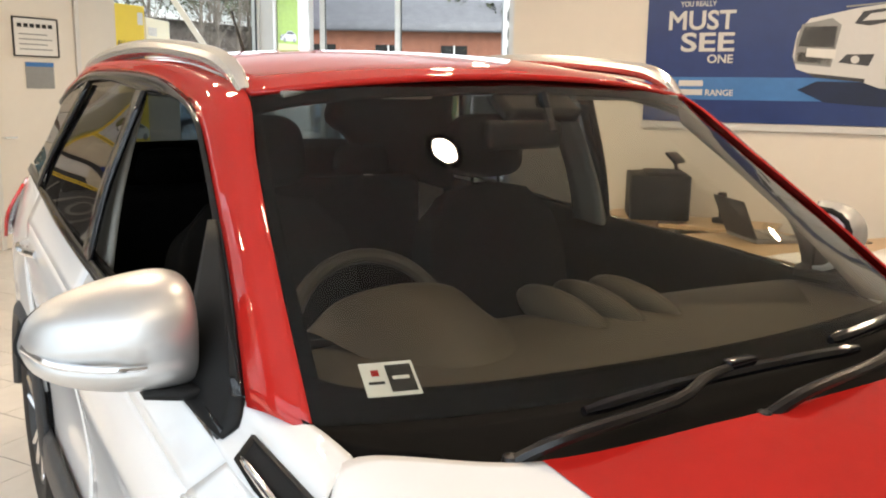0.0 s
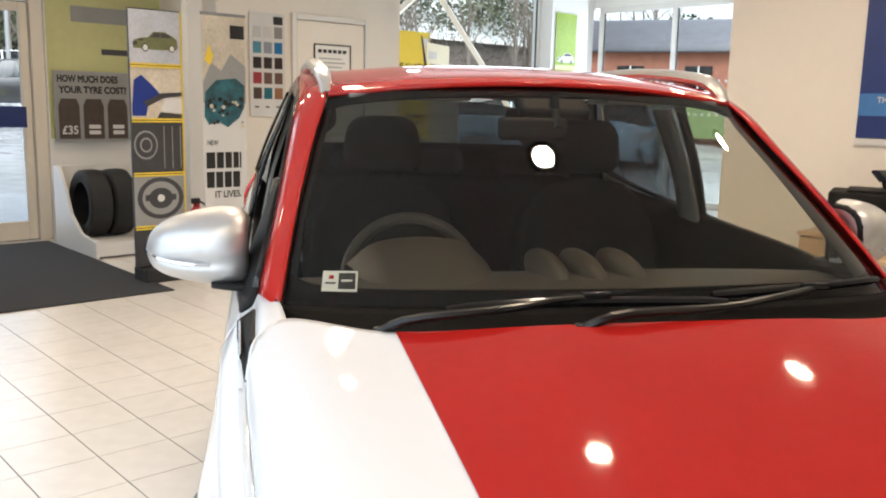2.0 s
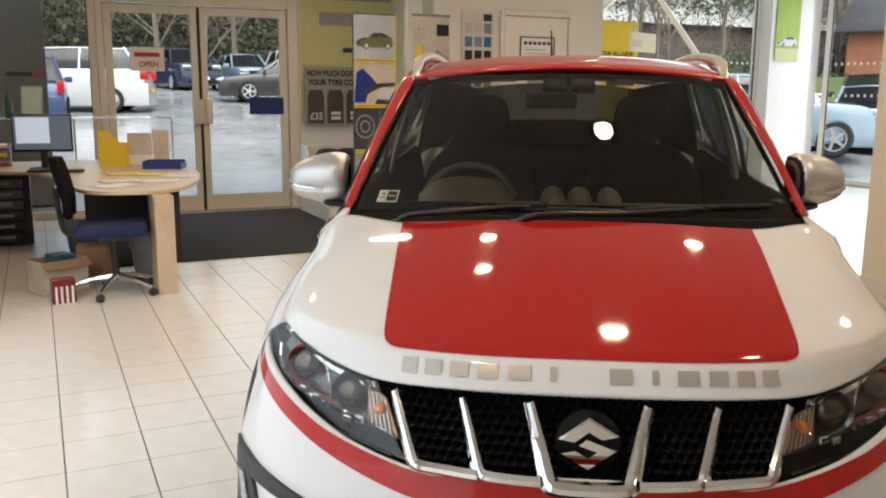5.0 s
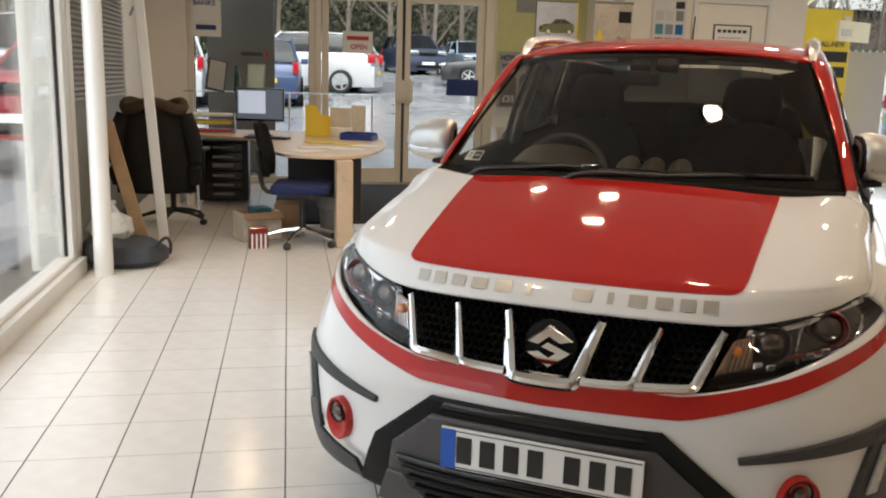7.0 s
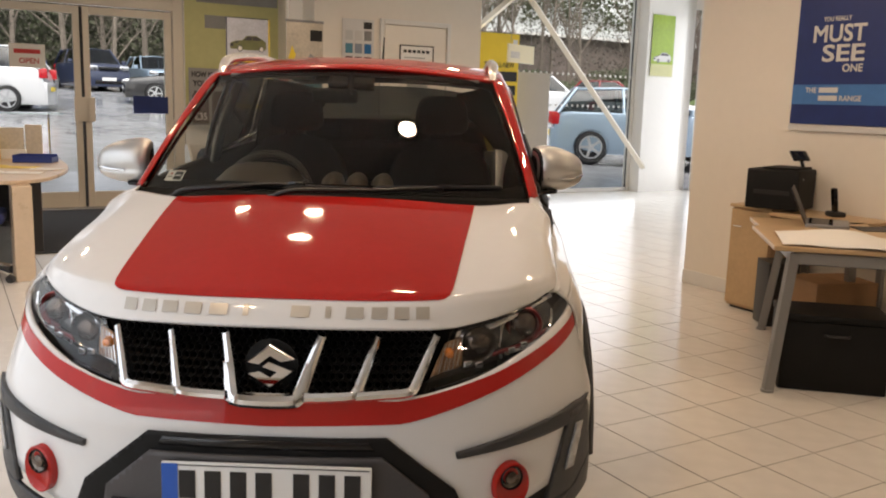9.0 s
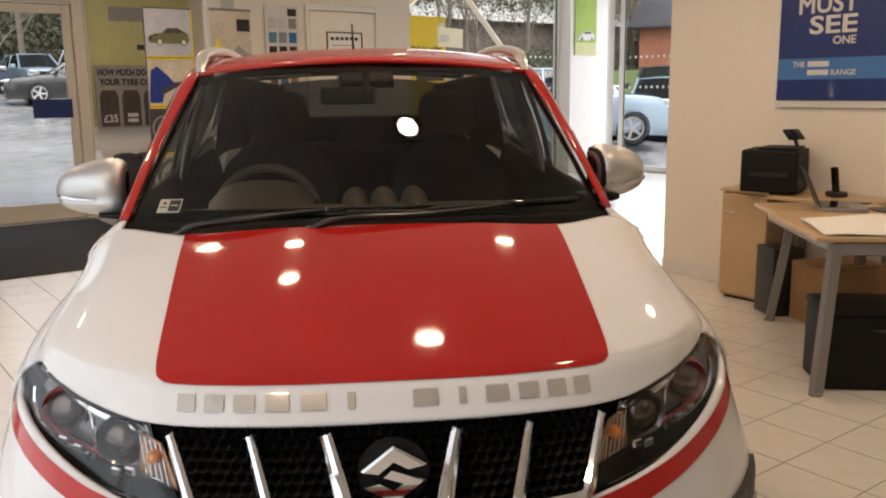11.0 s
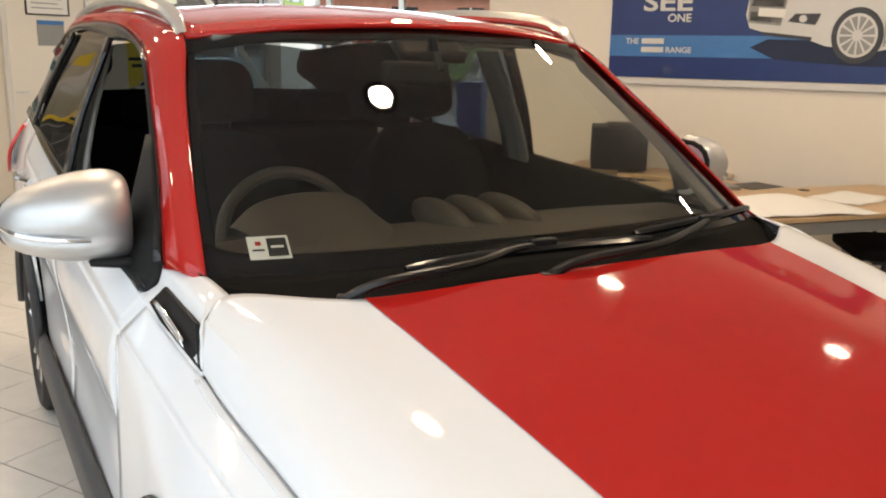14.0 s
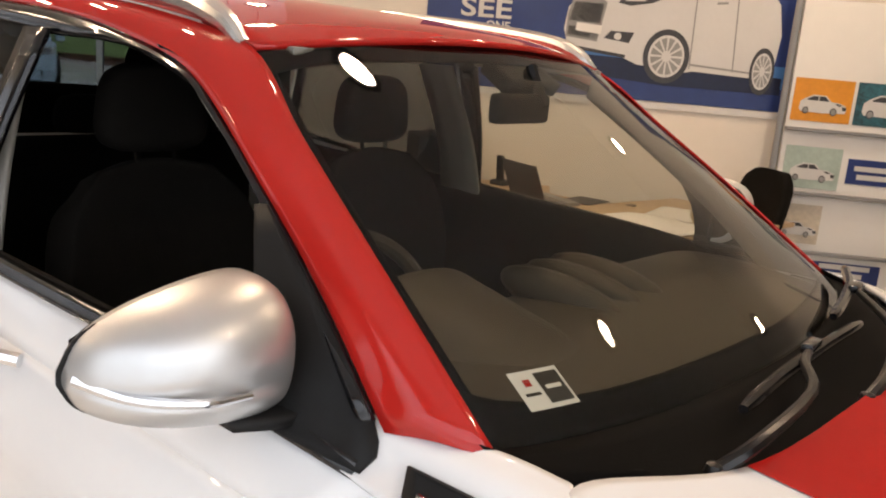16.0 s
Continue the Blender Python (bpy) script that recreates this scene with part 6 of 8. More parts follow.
both("front_door", lambda: door_skin(side_rows(1.289, 2.36, 0, 1.000, 1.075, (0.2135, 0.1135, 0.0735, -0.0015))), WHITE, "white front door", thick=0.015, smooth=24)
both("rear_door", lambda: door_skin(side_rows(2.366, 3.26, -0.30, 1.076, 1.165)), WHITE, "white rear door", thick=0.015, smooth=24)
QUART = [[(-0.808, 3.266, 1.166), (-0.80, 3.55, 1.20), (-0.76, 3.85, 1.20), (-0.69, 3.97, 1.20)],
         [(-0.865, 3.262, 1.00), (-0.86, 3.55, 1.01), (-0.83, 3.88, 1.02), (-0.72, 4.08, 1.03)],
         [(-0.875, 3.20, 0.84), (-0.885, 3.50, 0.84), (-0.85, 3.90, 0.84), (-0.72, 4.12, 0.84)],
         [(-0.868, 3.03, 0.55), (-0.885, 3.38, 0.745), (-0.86, 3.75, 0.55), (-0.72, 4.15, 0.45)]]
both("rear_quarter", lambda: loft(QUART, 16, 14), WHITE, "white rear quarter panel", thick=0.01, smooth=50)
both("sill_cladding", lambda: loft([[(-0.852, 1.26, 0.42), (-0.866, 2.0, 0.43), (-0.868, 3.02, 0.45)], [(-0.882, 1.26, 0.38), (-0.892, 2.0, 0.39), (-0.892, 3.02, 0.41)],
                                    [(-0.872, 1.26, 0.26), (-0.88, 2.0, 0.26), (-0.88, 3.02, 0.27)], [(-0.80, 1.26, 0.22), (-0.80, 2.0, 0.22), (-0.80, 3.02, 0.22)]], 14, 8), CLAD, "dark grey sill cladding", thick=0.008)


def arch(yc):
    rows = []
    for r, x in ((0.43, -0.872), (0.425, -0.892), (0.375, -0.898), (0.365, -0.86)):
        rows.append([(x, yc - r * math.cos(a), 0.335 + r * math.sin(a)) for a in np.linspace(math.radians(4), math.radians(176), 12)])
    return loft(rows, 30, 5)


for yc in (FRONT_AXLE, REAR_AXLE):
    both("arch_cladding", lambda: arch(yc), CLAD, "dark grey wheel arch cladding", thick=0.006)

# tail
TAIL = [sym(r) for r in ([(0, 3.83, 1.50), (0.3, 3.80, 1.49), (0.57, 3.70, 1.455)], [(0, 3.98, 1.25), (0.35, 3.95, 1.24), (0.66, 3.85, 1.22)],
                         [(0, 4.07, 1.08), (0.4, 4.05, 1.08), (0.72, 3.98, 1.08)], [(0, 4.12, 0.85), (0.4, 4.10, 0.85), (0.73, 4.06, 0.85)], [(0, 4.17, 0.60), (0.4, 4.16, 0.60), (0.72, 4.10, 0.60)], [(0, 4.15, 0.30), (0.4, 4.14, 0.30), (0.72, 4.06, 0.30)])]
part("tailgate", loft(TAIL[2:], 20, 14), WHITE, car, "white tailgate", thick=0.01)
part("rear_window", loft(TAIL[:3], 16, 8), REARGL, car, "dark rear window glass")
both("tail_lamp", lambda: loft([[(-0.70, 4.03, 1.14), (-0.775, 3.90, 1.14), (-0.815, 3.72, 1.13)], [(-0.735, 4.07, 1.03), (-0.83, 3.93, 1.03), (-0.872, 3.72, 1.03)], [(-0.735, 4.10, 0.90), (-0.845, 3.94, 0.92), (-0.878, 3.80, 0.93)]], 10, 8), material("red_lamp_lens", (0.45, 0.01, 0.01), 0.15, coat=0.8, var=0.1, scale=30), "red tail lamp", thick=0.012)

# ---- roof and glass ----
ROOF = [sym(r) for r in ([(0, 1.715, 1.538), (0.30, 1.740, 1.528), (0.595, 1.808, 1.498)], [(0, 1.86, 1.567), (0.30, 1.89, 1.558), (0.602, 1.95, 1.530)],
                         [(0, 2.35, 1.608), (0.30, 2.35, 1.600), (0.612, 2.38, 1.568)], [(0, 3.05, 1.610), (0.30, 3.05, 1.602), (0.612, 3.05, 1.574)], [(0, 3.85, 1.545), (0.30, 3.83, 1.538), (0.59, 3.72, 1.515)])]
part("roof", loft(ROOF, 24, 28), RED, car, "glossy red roof", thick=0.01, smooth=50)
INNER = [(-0.735, 1.186, 1.050), (-0.693, 1.42, 1.222), (-0.645, 1.64, 1.374), (-0.600, 1.815, 1.495), (-0.606, 2.05, 1.545), (-0.612, 2.35, 1.568), (-0.613, 2.80, 1.576), (-0.611, 3.24, 1.568), (-0.60, 3.66, 1.52)]
OUTER = [(-0.779, 1.330, 1.050), (-0.746, 1.482, 1.182), (-0.715, 1.655, 1.312), (-0.684, 1.850, 1.443), (-0.668, 2.030, 1.491), (-0.661, 2.30, 1.529), (-0.658, 2.80, 1.548), (-0.660, 3.24, 1.538), (-0.677, 3.62, 1.463)]
MID = [(0.5 * (a[0] + b[0]) - 0.010, 0.5 * (a[1] + b[1]) - 0.006, 0.5 * (a[2] + b[2]) + 0.010) for a, b in zip(INNER, OUTER)]
both("roof_pillar", lambda: loft([INNER, MID, OUTER], 48, 8), RED, "red front pillar and roof edge", thick=0.006, smooth=60)

WS = [sym(r) for r in ([(0, 1.050, 1.066), (0.40, 1.087, 1.064), (0.62, 1.152, 1.058), (0.728, 1.210, 1.052)],
                       [(0, 1.275, 1.232), (0.38, 1.308, 1.226), (0.588, 1.372, 1.214), (0.690, 1.425, 1.208)],
                       [(0, 1.503, 1.388), (0.35, 1.533, 1.380), (0.545, 1.590, 1.366), (0.643, 1.640, 1.357)],
                       [(0, 1.722, 1.527), (0.32, 1.749, 1.518), (0.50, 1.784, 1.502), (0.598, 1.812, 1.488)])]
screen = part("windscreen", loft(WS, 30, 24), SCREEN, car, "clear windscreen with a black border", smooth=60)


def ws_patch(s0, s1, t0, t1, nu=24, nv=4, drop=0.003, b0=0.0, b1=0.0):
    """A strip behind the windscreen; b bends its edges upwards at the sides."""
    bm = bmesh.new()
    rows = []
    for j in range(nv + 1):
        row = []
        for i in range(nu + 1):
            s = s0 + (s1 - s0) * i / nu
            w = (abs(s) / 3) ** 6
            t = (t0 + b0 * w) * (1 - j / nv) + (t1 + b1 * w) * j / nv
            p = surf_at(WS, s + 3, t)
            row.append((p[0] * (1 - drop), p[1] + drop * 0.5, p[2] - drop))
        rows.append(row)
    grid(bm, rows)
    return bm


part("black_border", ws_patch(-3, 3, 0.0, 0.20, b1=0.16), FRIT, screen, "black printed border", thick=0.002)
part("black_border", ws_patch(-3, 3, 2.82, 3.0, b0=-0.1), FRIT, screen, thick=0.002)
part("black_border", ws_patch(-3, -2.78, 0.3, 2.95, 4, 20), FRIT, screen, thick=0.002)
part("black_border", ws_patch(2.78, 3, 0.3, 2.95, 4, 20), FRIT, screen, thick=0.002)
part("sensor_cover", ws_patch(-0.28, 0.28, 2.6, 2.9, 10, 6, 0.006), BLACKPL, screen, "black camera cover", thick=0.03)

# paper sticker inside the driver's corner
def ws_point(s, t):
    return surf_at(WS, s + 3, t)


def sticker(s0, s1, t0, t1, drop):
    bm = bmesh.new()
    grid(bm, [[tuple(ws_point(s0 + (s1 - s0) * i / 4, t0 + (t1 - t0) * j / 3) + np.array((0, -0.0012, 0.0018)) * (drop - 2.2)) for i in range(5)] for j in range(4)])
    return bm


st = part("paper_sticker", sticker(-2.22, -1.755, 0.165, 0.385, 1.0), PAPER, screen, "white paper sticker with a dark half")
part("dark_half", sticker(-1.985, -1.778, 0.188, 0.362, 1.4), INK, st, "black panel")
part("red_mark", sticker(-2.12, -2.05, 0.295, 0.335, 1.4), RED, st)
part("print_bar", sticker(-2.17, -2.02, 0.242, 0.260, 1.4), INK, st)
part("print_bar", sticker(-1.95, -1.815, 0.265, 0.287, 1.8), PAPER, st)

# black cowl under the windscreen
COWL = [sym(r) for r in ([(0, 0.880, 1.045), (0.25, 0.895, 1.044), (0.52, 0.950, 1.028), (0.70, 1.085, 1.022)],
                         [(0, 0.960, 1.046), (0.30, 0.985, 1.045), (0.57, 1.045, 1.036), (0.715, 1.140, 1.040)],
                         [(0, 1.055, 1.066), (0.40, 1.087, 1.064), (0.62, 1.150, 1.058), (0.735, 1.212, 1.052)])]
part("cowl", loft(COWL, 24, 6), COWLBLK, car, "black plastic cowl panel", thick=0.01)
both("cowl_corner", lambda: loft([[(-0.62, 1.055, 1.048), (-0.70, 1.135, 1.052), (-0.742, 1.215, 1.064)], [(-0.60, 1.03, 1.030), (-0.708, 1.118, 1.036), (-0.738, 1.19, 1.046)]], 8, 3), COWLBLK, thick=0.006)


def wiper(pts, blade):
    arm = part("wiper", tube(spline(pts, 14), [0.0105 - 0.004 * i / 14 for i in range(15)], 8), WIPERM, car, "black windscreen wiper")
    part("blade", tube(spline(blade, 16), [0.007] + [0.0105] * 15 + [0.007], 8), GLOSSBLK, arm)
    part("blade_grip", rbox(-0.03, 0.03, -0.010, 0.010, -0.004, 0.012, 0.005, 2, m=pose(*pts[-1])), GLOSSBLK, arm)
    part("pivot_cap", lathe([(0.0, 0.015), (0.010, 0.012), (0.013, 0.0)], 14, m=pose(*pts[0])), WIPERM, arm)


wiper([(-0.548, 0.998, 1.040), (-0.49, 0.966, 1.074), (-0.305, 0.956, 1.092), (-0.196, 0.996, 1.098), (-0.109, 1.010, 1.098)], [(-0.416, 1.013, 1.080), (-0.264, 1.011, 1.088), (-0.105, 1.006, 1.090), (0.02, 1.002, 1.089), (0.17, 0.995, 1.086)])
wiper([(-0.18, 0.905, 1.060), (-0.10, 0.896, 1.090), (0.127, 0.928, 1.092), (0.27, 0.985, 1.096), (0.41, 1.058, 1.098)], [(0.16, 1.040, 1.090), (0.30, 1.055, 1.094), (0.46, 1.082, 1.097), (0.62, 1.128, 1.098)])

# side windows
part("side_window", flipped(loft([[(-0.806, 1.345, 1.015), (-0.812, 1.8, 1.07), (-0.812, 2.33, 1.10)], [(-0.772, 1.46, 1.14), (-0.765, 1.9, 1.24), (-0.762, 2.31, 1.27)], [(-0.715, 1.68, 1.315), (-0.68, 1.95, 1.465), (-0.674, 2.29, 1.482)]], 16, 10)), SIDEGL, car, "clear side window glass")
both("rear_side_window", lambda: loft([[(-0.812, 2.40, 1.10), (-0.812, 2.9, 1.14), (-0.81, 3.24, 1.18)], [(-0.762, 2.38, 1.27), (-0.76, 2.8, 1.29), (-0.765, 3.16, 1.30)], [(-0.676, 2.36, 1.49), (-0.668, 2.7, 1.515), (-0.672, 3.02, 1.51)]], 12, 10), DARKGL, "dark privacy glass")
both("quarter_window", lambda: loft([[(-0.808, 3.28, 1.185), (-0.79, 3.60, 1.23)], [(-0.762, 3.20, 1.31), (-0.735, 3.60, 1.32)], [(-0.675, 3.06, 1.508), (-0.68, 3.52, 1.47)]], 6, 8), DARKGL)
both("door_pillar", lambda: loft([[(-0.815, 2.325, 1.09), (-0.815, 2.405, 1.10)], [(-0.766, 2.305, 1.27), (-0.766, 2.385, 1.27)], [(-0.678, 2.285, 1.49), (-0.678, 2.365, 1.49)]], 3, 8), GLOSSBLK, "gloss black door pillar", thick=0.012)
both("rear_pillar", lambda: loft([[(-0.814, 3.235, 1.175), (-0.812, 3.285, 1.18)], [(-0.768, 3.155, 1.30), (-0.766, 3.205, 1.31)], [(-0.678, 3.015, 1.51), (-0.678, 3.065, 1.51)]], 3, 8), GLOSSBLK, thick=0.01)
both("window_trim", lambda: loft([[(-0.812, 1.342, 1.020), (-0.822, 1.7, 1.064), (-0.822, 2.2, 1.092), (-0.818, 2.8, 1.135), (-0.80, 3.60, 1.225)], [(-0.822, 1.342, 0.998), (-0.834, 1.7, 1.040), (-0.834, 2.2, 1.068), (-0.830, 2.8, 1.112), (-0.812, 3.60, 1.20)]], 24, 3), GLOSSBLK, "black window line trim", thick=0.012)
both("sail_panel", lambda: loft([[(-0.818, 1.334, 1.008), (-0.786, 1.338, 1.050), (-0.756, 1.478, 1.176), (-0.730, 1.615, 1.283)], [(-0.830, 1.45, 1.018), (-0.808, 1.45, 1.050), (-0.775, 1.525, 1.160), (-0.733, 1.625, 1.282)], [(-0.836, 1.565, 1.028), (-0.822, 1.565, 1.054), (-0.788, 1.572, 1.150), (-0.737, 1.635, 1.280)]], 10, 6), BLACKPL, "black mirror sail panel", thick=0.010)
OPEN_ = [(-0.790, 1.37, 1.06), (-0.752, 1.51, 1.175), (-0.722, 1.645, 1.285), (-0.694, 1.80, 1.398), (-0.680, 1.92, 1.456), (-0.674, 2.09, 1.480), (-0.673, 2.36, 1.486), (-0.668, 2.80, 1.515), (-0.670, 3.24, 1.508), (-0.69, 3.58, 1.43)]
EDGE_ = [(-0.779, 1.345, 1.062), (-0.746, 1.482, 1.180), (-0.718, 1.64, 1.300), (-0.694, 1.79, 1.405), (-0.682, 1.87, 1.450), (-0.668, 2.04, 1.492), (-0.662, 2.32, 1.530), (-0.659, 2.80, 1.547), (-0.661, 3.24, 1.537), (-0.679, 3.62, 1.460)]
both("window_surround", lambda: loft([EDGE_, [(0.5 * (a[0] + b[0]) - 0.008, 0.5 * (a[1] + b[1]), 0.5 * (a[2] + b[2])) for a, b in zip(EDGE_, OPEN_)], OPEN_], 44, 4), GLOSSBLK, "black window surround", thick=0.02)

# roof rails and aerial
both("roof_rail", lambda: tube(spline([(-0.598, 1.835, 1.495), (-0.600, 1.90, 1.540), (-0.607, 2.05, 1.572), (-0.610, 2.5, 1.602), (-0.610, 3.0, 1.598), (-0.600, 3.45, 1.562), (-0.595, 3.62, 1.50)], 40), [0.013 + 0.009 * min(i, 40 - i, 8) / 8 for i in range(41)], 10), RAIL, "silver roof rail")
part("aerial", tube([(-0.03, 3.46, 1.555), (-0.03, 3.47, 1.60), (-0.035, 3.62, 1.80)], [0.018, 0.008, 0.004], 8), BLACKPL, car, "black roof aerial")

# vent badge on the front wing
VENT = [(-0.789, 1.282, 1.027), (-0.789, 1.052, 1.019), (-0.799, 0.999, 0.955), (-0.820, 1.190, 0.990), (-0.822, 1.262, 1.006)]


def vent_outline(grow, lift):
    """The vent's outline, grown about its middle and lifted off the wing."""
    c = sum((Vector(p) for p in VENT), Vector()) / 5
    n = Vector((-0.93, 0.05, 0.36)).normalized()
    return [c + (Vector(p) - c) * grow + n * lift for p in VENT]


def vent():
    """A flat plate with a raised rim round a sunk face."""
    bm = bmesh.new()
    rings = [[bm.verts.new(p) for p in vent_outline(g, h)] for g, h in ((1.03, -0.018), (1.01, 0.000), (0.95, 0.002), (0.87, -0.001))]
    for a, b in zip(rings, rings[1:]):
        for i in range(5):
            bm.faces.new((a[i], a[(i + 1) % 5], b[(i + 1) % 5], b[i]))
    bm.faces.new(rings[-1])
    bmesh.ops.recalc_face_normals(bm, faces=bm.faces)
    return bm


both("wing_vent", vent, BLACKPL, "black wing vent with a chrome strip", bevel=0.003)


def vent_strip():
    """A long chrome leaf along the vent's lower half."""
    o = vent_outline(1.0, 0.005)
    a, b = o[4].lerp(o[0], 0.35).lerp(o[2], 0.10), o[3].lerp(o[2], 0.62).lerp(o[1], 0.26)
    w = (o[1] - o[2]) * 0.13
    bm = bmesh.new()
    grid(bm, [[a.lerp(b, k / 10) + w * (f * (0.35 + 0.65 * math.sin(math.pi * (0.12 + 0.80 * k / 10)))) + Vector((-0.003 * (1 - f * f), 0, 0)) for f in (-1, -0.5, 0, 0.5, 1)] for k in range(11)])
    return bm


both("vent_strip", vent_strip, CHROME, "chrome vent strip", thick=0.003)
both("wing_flange", lambda: loft([[(-r[-1][0] + dx, r[-1][1], r[-1][2] - 0.008 - abs(dx) * 0.3) for r in BONNET] for dx in (-0.014, 0.03)], 30, 3), WHITE, "white wing flange", thick=0.003)

# mirrors
MIRROR = [(0.803, 0.050, 0.060, 1.120, 1.545), (0.810, 0.088, 0.086, 1.122, 1.548), (0.85, 0.110, 0.095, 1.126, 1.552), (0.92, 0.115, 0.088, 1.124, 1.560), (0.99, 0.098, 0.069, 1.119, 1.575), (1.032, 0.056, 0.044, 1.114, 1.588), (1.050, 0.006, 0.007, 1.110, 1.597)]


def mirror_cover():
    rows = []
    for x, ry, rz, zc, yc in MIRROR:
        row = []
        for k in range(25):
            a = math.pi * k / 24
            c, s = math.cos(a), math.sin(a)
            row.append((-x, yc - ry * s ** 0.8 * (1 - 0.09 * math.exp(-((c + 0.22) / 0.13) ** 2) * min(1.0, (x - 0.80) / 0.06)), zc + rz * (abs(c) ** 0.8) * (1 if c > 0 else -1)))
        rows.append(row)
    return loft(rows, 48, 24, flip=True)


def mirror_collar():
    """The black inner part of the swept-back housing."""
    x, ry, rz, zc, yc = MIRROR[1]
    rows = []
    for q, g in ((0.801, 0.90), (0.806, 1.00), (0.822, 1.055), (0.836, 1.11), (0.840, 1.09)):
        rows.append([(-q, yc - ry * g * math.sin(a) ** 0.8, zc + rz * g * 1.01 * abs(math.cos(a)) ** 0.8 * (1 if math.cos(a) > 0 else -1)) for a in np.linspace(0, math.pi, 25)])
    return loft(rows, 10, 24, flip=True)


def mirror_end():
    """The black face that closes the housing towards the car."""
    x, ry, rz, zc, yc = MIRROR[1]
    bm = bmesh.new()
    bm.faces.new([bm.verts.new((-x + 0.002, yc - ry * 0.92 * math.sin(a) ** 0.8 + 0.004, zc + rz * 0.94 * abs(math.cos(a)) ** 0.8 * (1 if math.cos(a) > 0 else -1))) for a in np.linspace(0, math.pi, 21)])
    return bm


def mirror_back():
    bm = bmesh.new()
    rows = []
    for x, ry, rz, zc, yc in MIRROR:
        rows.append([(-x, yc + 0.004, zc + rz * (1 - 2 * k / 8) * 0.97) for k in range(9)])
    return loft(rows, 10, 20)


FOLD = pose(0.773, 1.459, 0.02, 0, 0, 22) @ pose(-0.80, -1.50, 0)    # the passenger's mirror is swept back
for side, o in zip((-1, 1), both("door_mirror", mirror_cover, SILVER, "satin silver door mirror", thick=0.004, smooth=60)):
    fx = (lambda b: flipped(b)) if side > 0 else (lambda b: b)
    if side > 0:
        o.matrix_basis = FOLD
        part("mirror_collar", flipped(mirror_collar()), BLACKPL, o, "black inner collar", thick=0.004)
    part("mirror_end", fx(mirror_end()), BLACKPL, o, "black inner end of the mirror", thick=0.006)
    part("mirror_rim", fx(mirror_back()), BLACKPL, o, thick=0.01)
    g = loft([[(-x, yc + 0.016, zc + rz * f * 0.82) for f in (1, 0, -1)] for x, ry, rz, zc, yc in MIRROR[1:6]], 8, 12)
    part("mirror_glass", fx(g), CHROME, o, "mirror glass")
    part("mirror_foot", fx(loft([[(-0.762, 1.458, 1.044), (-0.762, 1.58, 1.052)], [(-0.83, 1.450, 1.045), (-0.83, 1.59, 1.054)], [(-0.890, 1.478, 1.047), (-0.890, 1.58, 1.054)]], 6, 8)), BLACKPL, o, "black mirror foot", thick=0.015)
    part("indicator_strip", fx(tube(spline([(-1.040, 1.575, 1.112), (-1.01, 1.500, 1.102), (-0.95, 1.454, 1.096), (-0.89, 1.447, 1.092)], 14), [0.009 - 0.005 * i / 14 for i in range(15)], 8)), REFLECT, o, "clear indicator strip")
both("door_handle", lambda: tube(spline([(-0.868, 2.05, 0.955), (-0.895, 2.10, 0.962), (-0.897, 2.18, 0.966), (-0.872, 2.24, 0.968)], 12), 0.013, 8), CHROME, "chrome door handle")
both("rear_door_handle", lambda: tube(spline([(-0.868, 3.00, 0.995), (-0.897, 3.05, 1.002), (-0.899, 3.13, 1.006), (-0.872, 3.19, 1.008)], 12), 0.013, 8), CHROME, "chrome door handle")

# wheels
def wheel(x, y):
    m = pose(x, y, WHEEL_R, 0, 90 if x > 0 else -90, 0)
    ty = part("wheel", lathe([(0.225, -0.09), (0.255, -0.105), (0.305, -0.108), (0.329, -0.09), (0.335, -0.04), (0.335, 0.04), (0.329, 0.09), (0.305, 0.108), (0.255, 0.105), (0.225, 0.09)], 48, m=m), RUBBER, car, "black tyre on a dark alloy wheel")
    part("rim", lathe([(0.226, 0.098), (0.216, 0.10), (0.205, 0.08), (0.20, -0.06), (0.03, -0.06)], 40, m=m), CLAD, ty, "dark alloy rim")
    sp = bmesh.new()
    for k in range(5):
        a = k * 2 * math.pi / 5
        for da in (-0.16, 0.16):
            p0 = Vector((0.05 * math.cos(a + da), 0.05 * math.sin(a + da), 0.075))
            p1 = Vector((0.212 * math.cos(a + da * 1.3), 0.212 * math.sin(a + da * 1.3), 0.088))
            tube([m @ p0, m @ p1], 0.014, 6, sp)
    part("spokes", sp, REFLECT, ty, "polished spokes")
    part("hub", lathe([(0.06, 0.05), (0.055, 0.085), (0.03, 0.095), (0.0, 0.096)], 20, m=m), CLAD, ty)


for x in (-0.77, 0.77):
    for y in (FRONT_AXLE, REAR_AXLE):
        wheel(x, y)
part("underbody", rbox(-0.68, 0.68, 0.30, 4.05, 0.22, 0.50, 0.05, 2), BLACKPL, car, "dark underbody")
for y in (FRONT_AXLE, REAR_AXLE):
    both("arch_liner", lambda: loft([[(xx, y - 0.40 * math.cos(a), 0.335 + 0.40 * math.sin(a)) for a in np.linspace(0, math.pi, 10)] for xx in (-0.86, -0.60)], 18, 2), BLACKPL, thick=0.005)
part("engine_bulkhead", bx(-0.70, 0.70, 1.02, 1.06, 0.4, 1.0), BLACKPL, car)

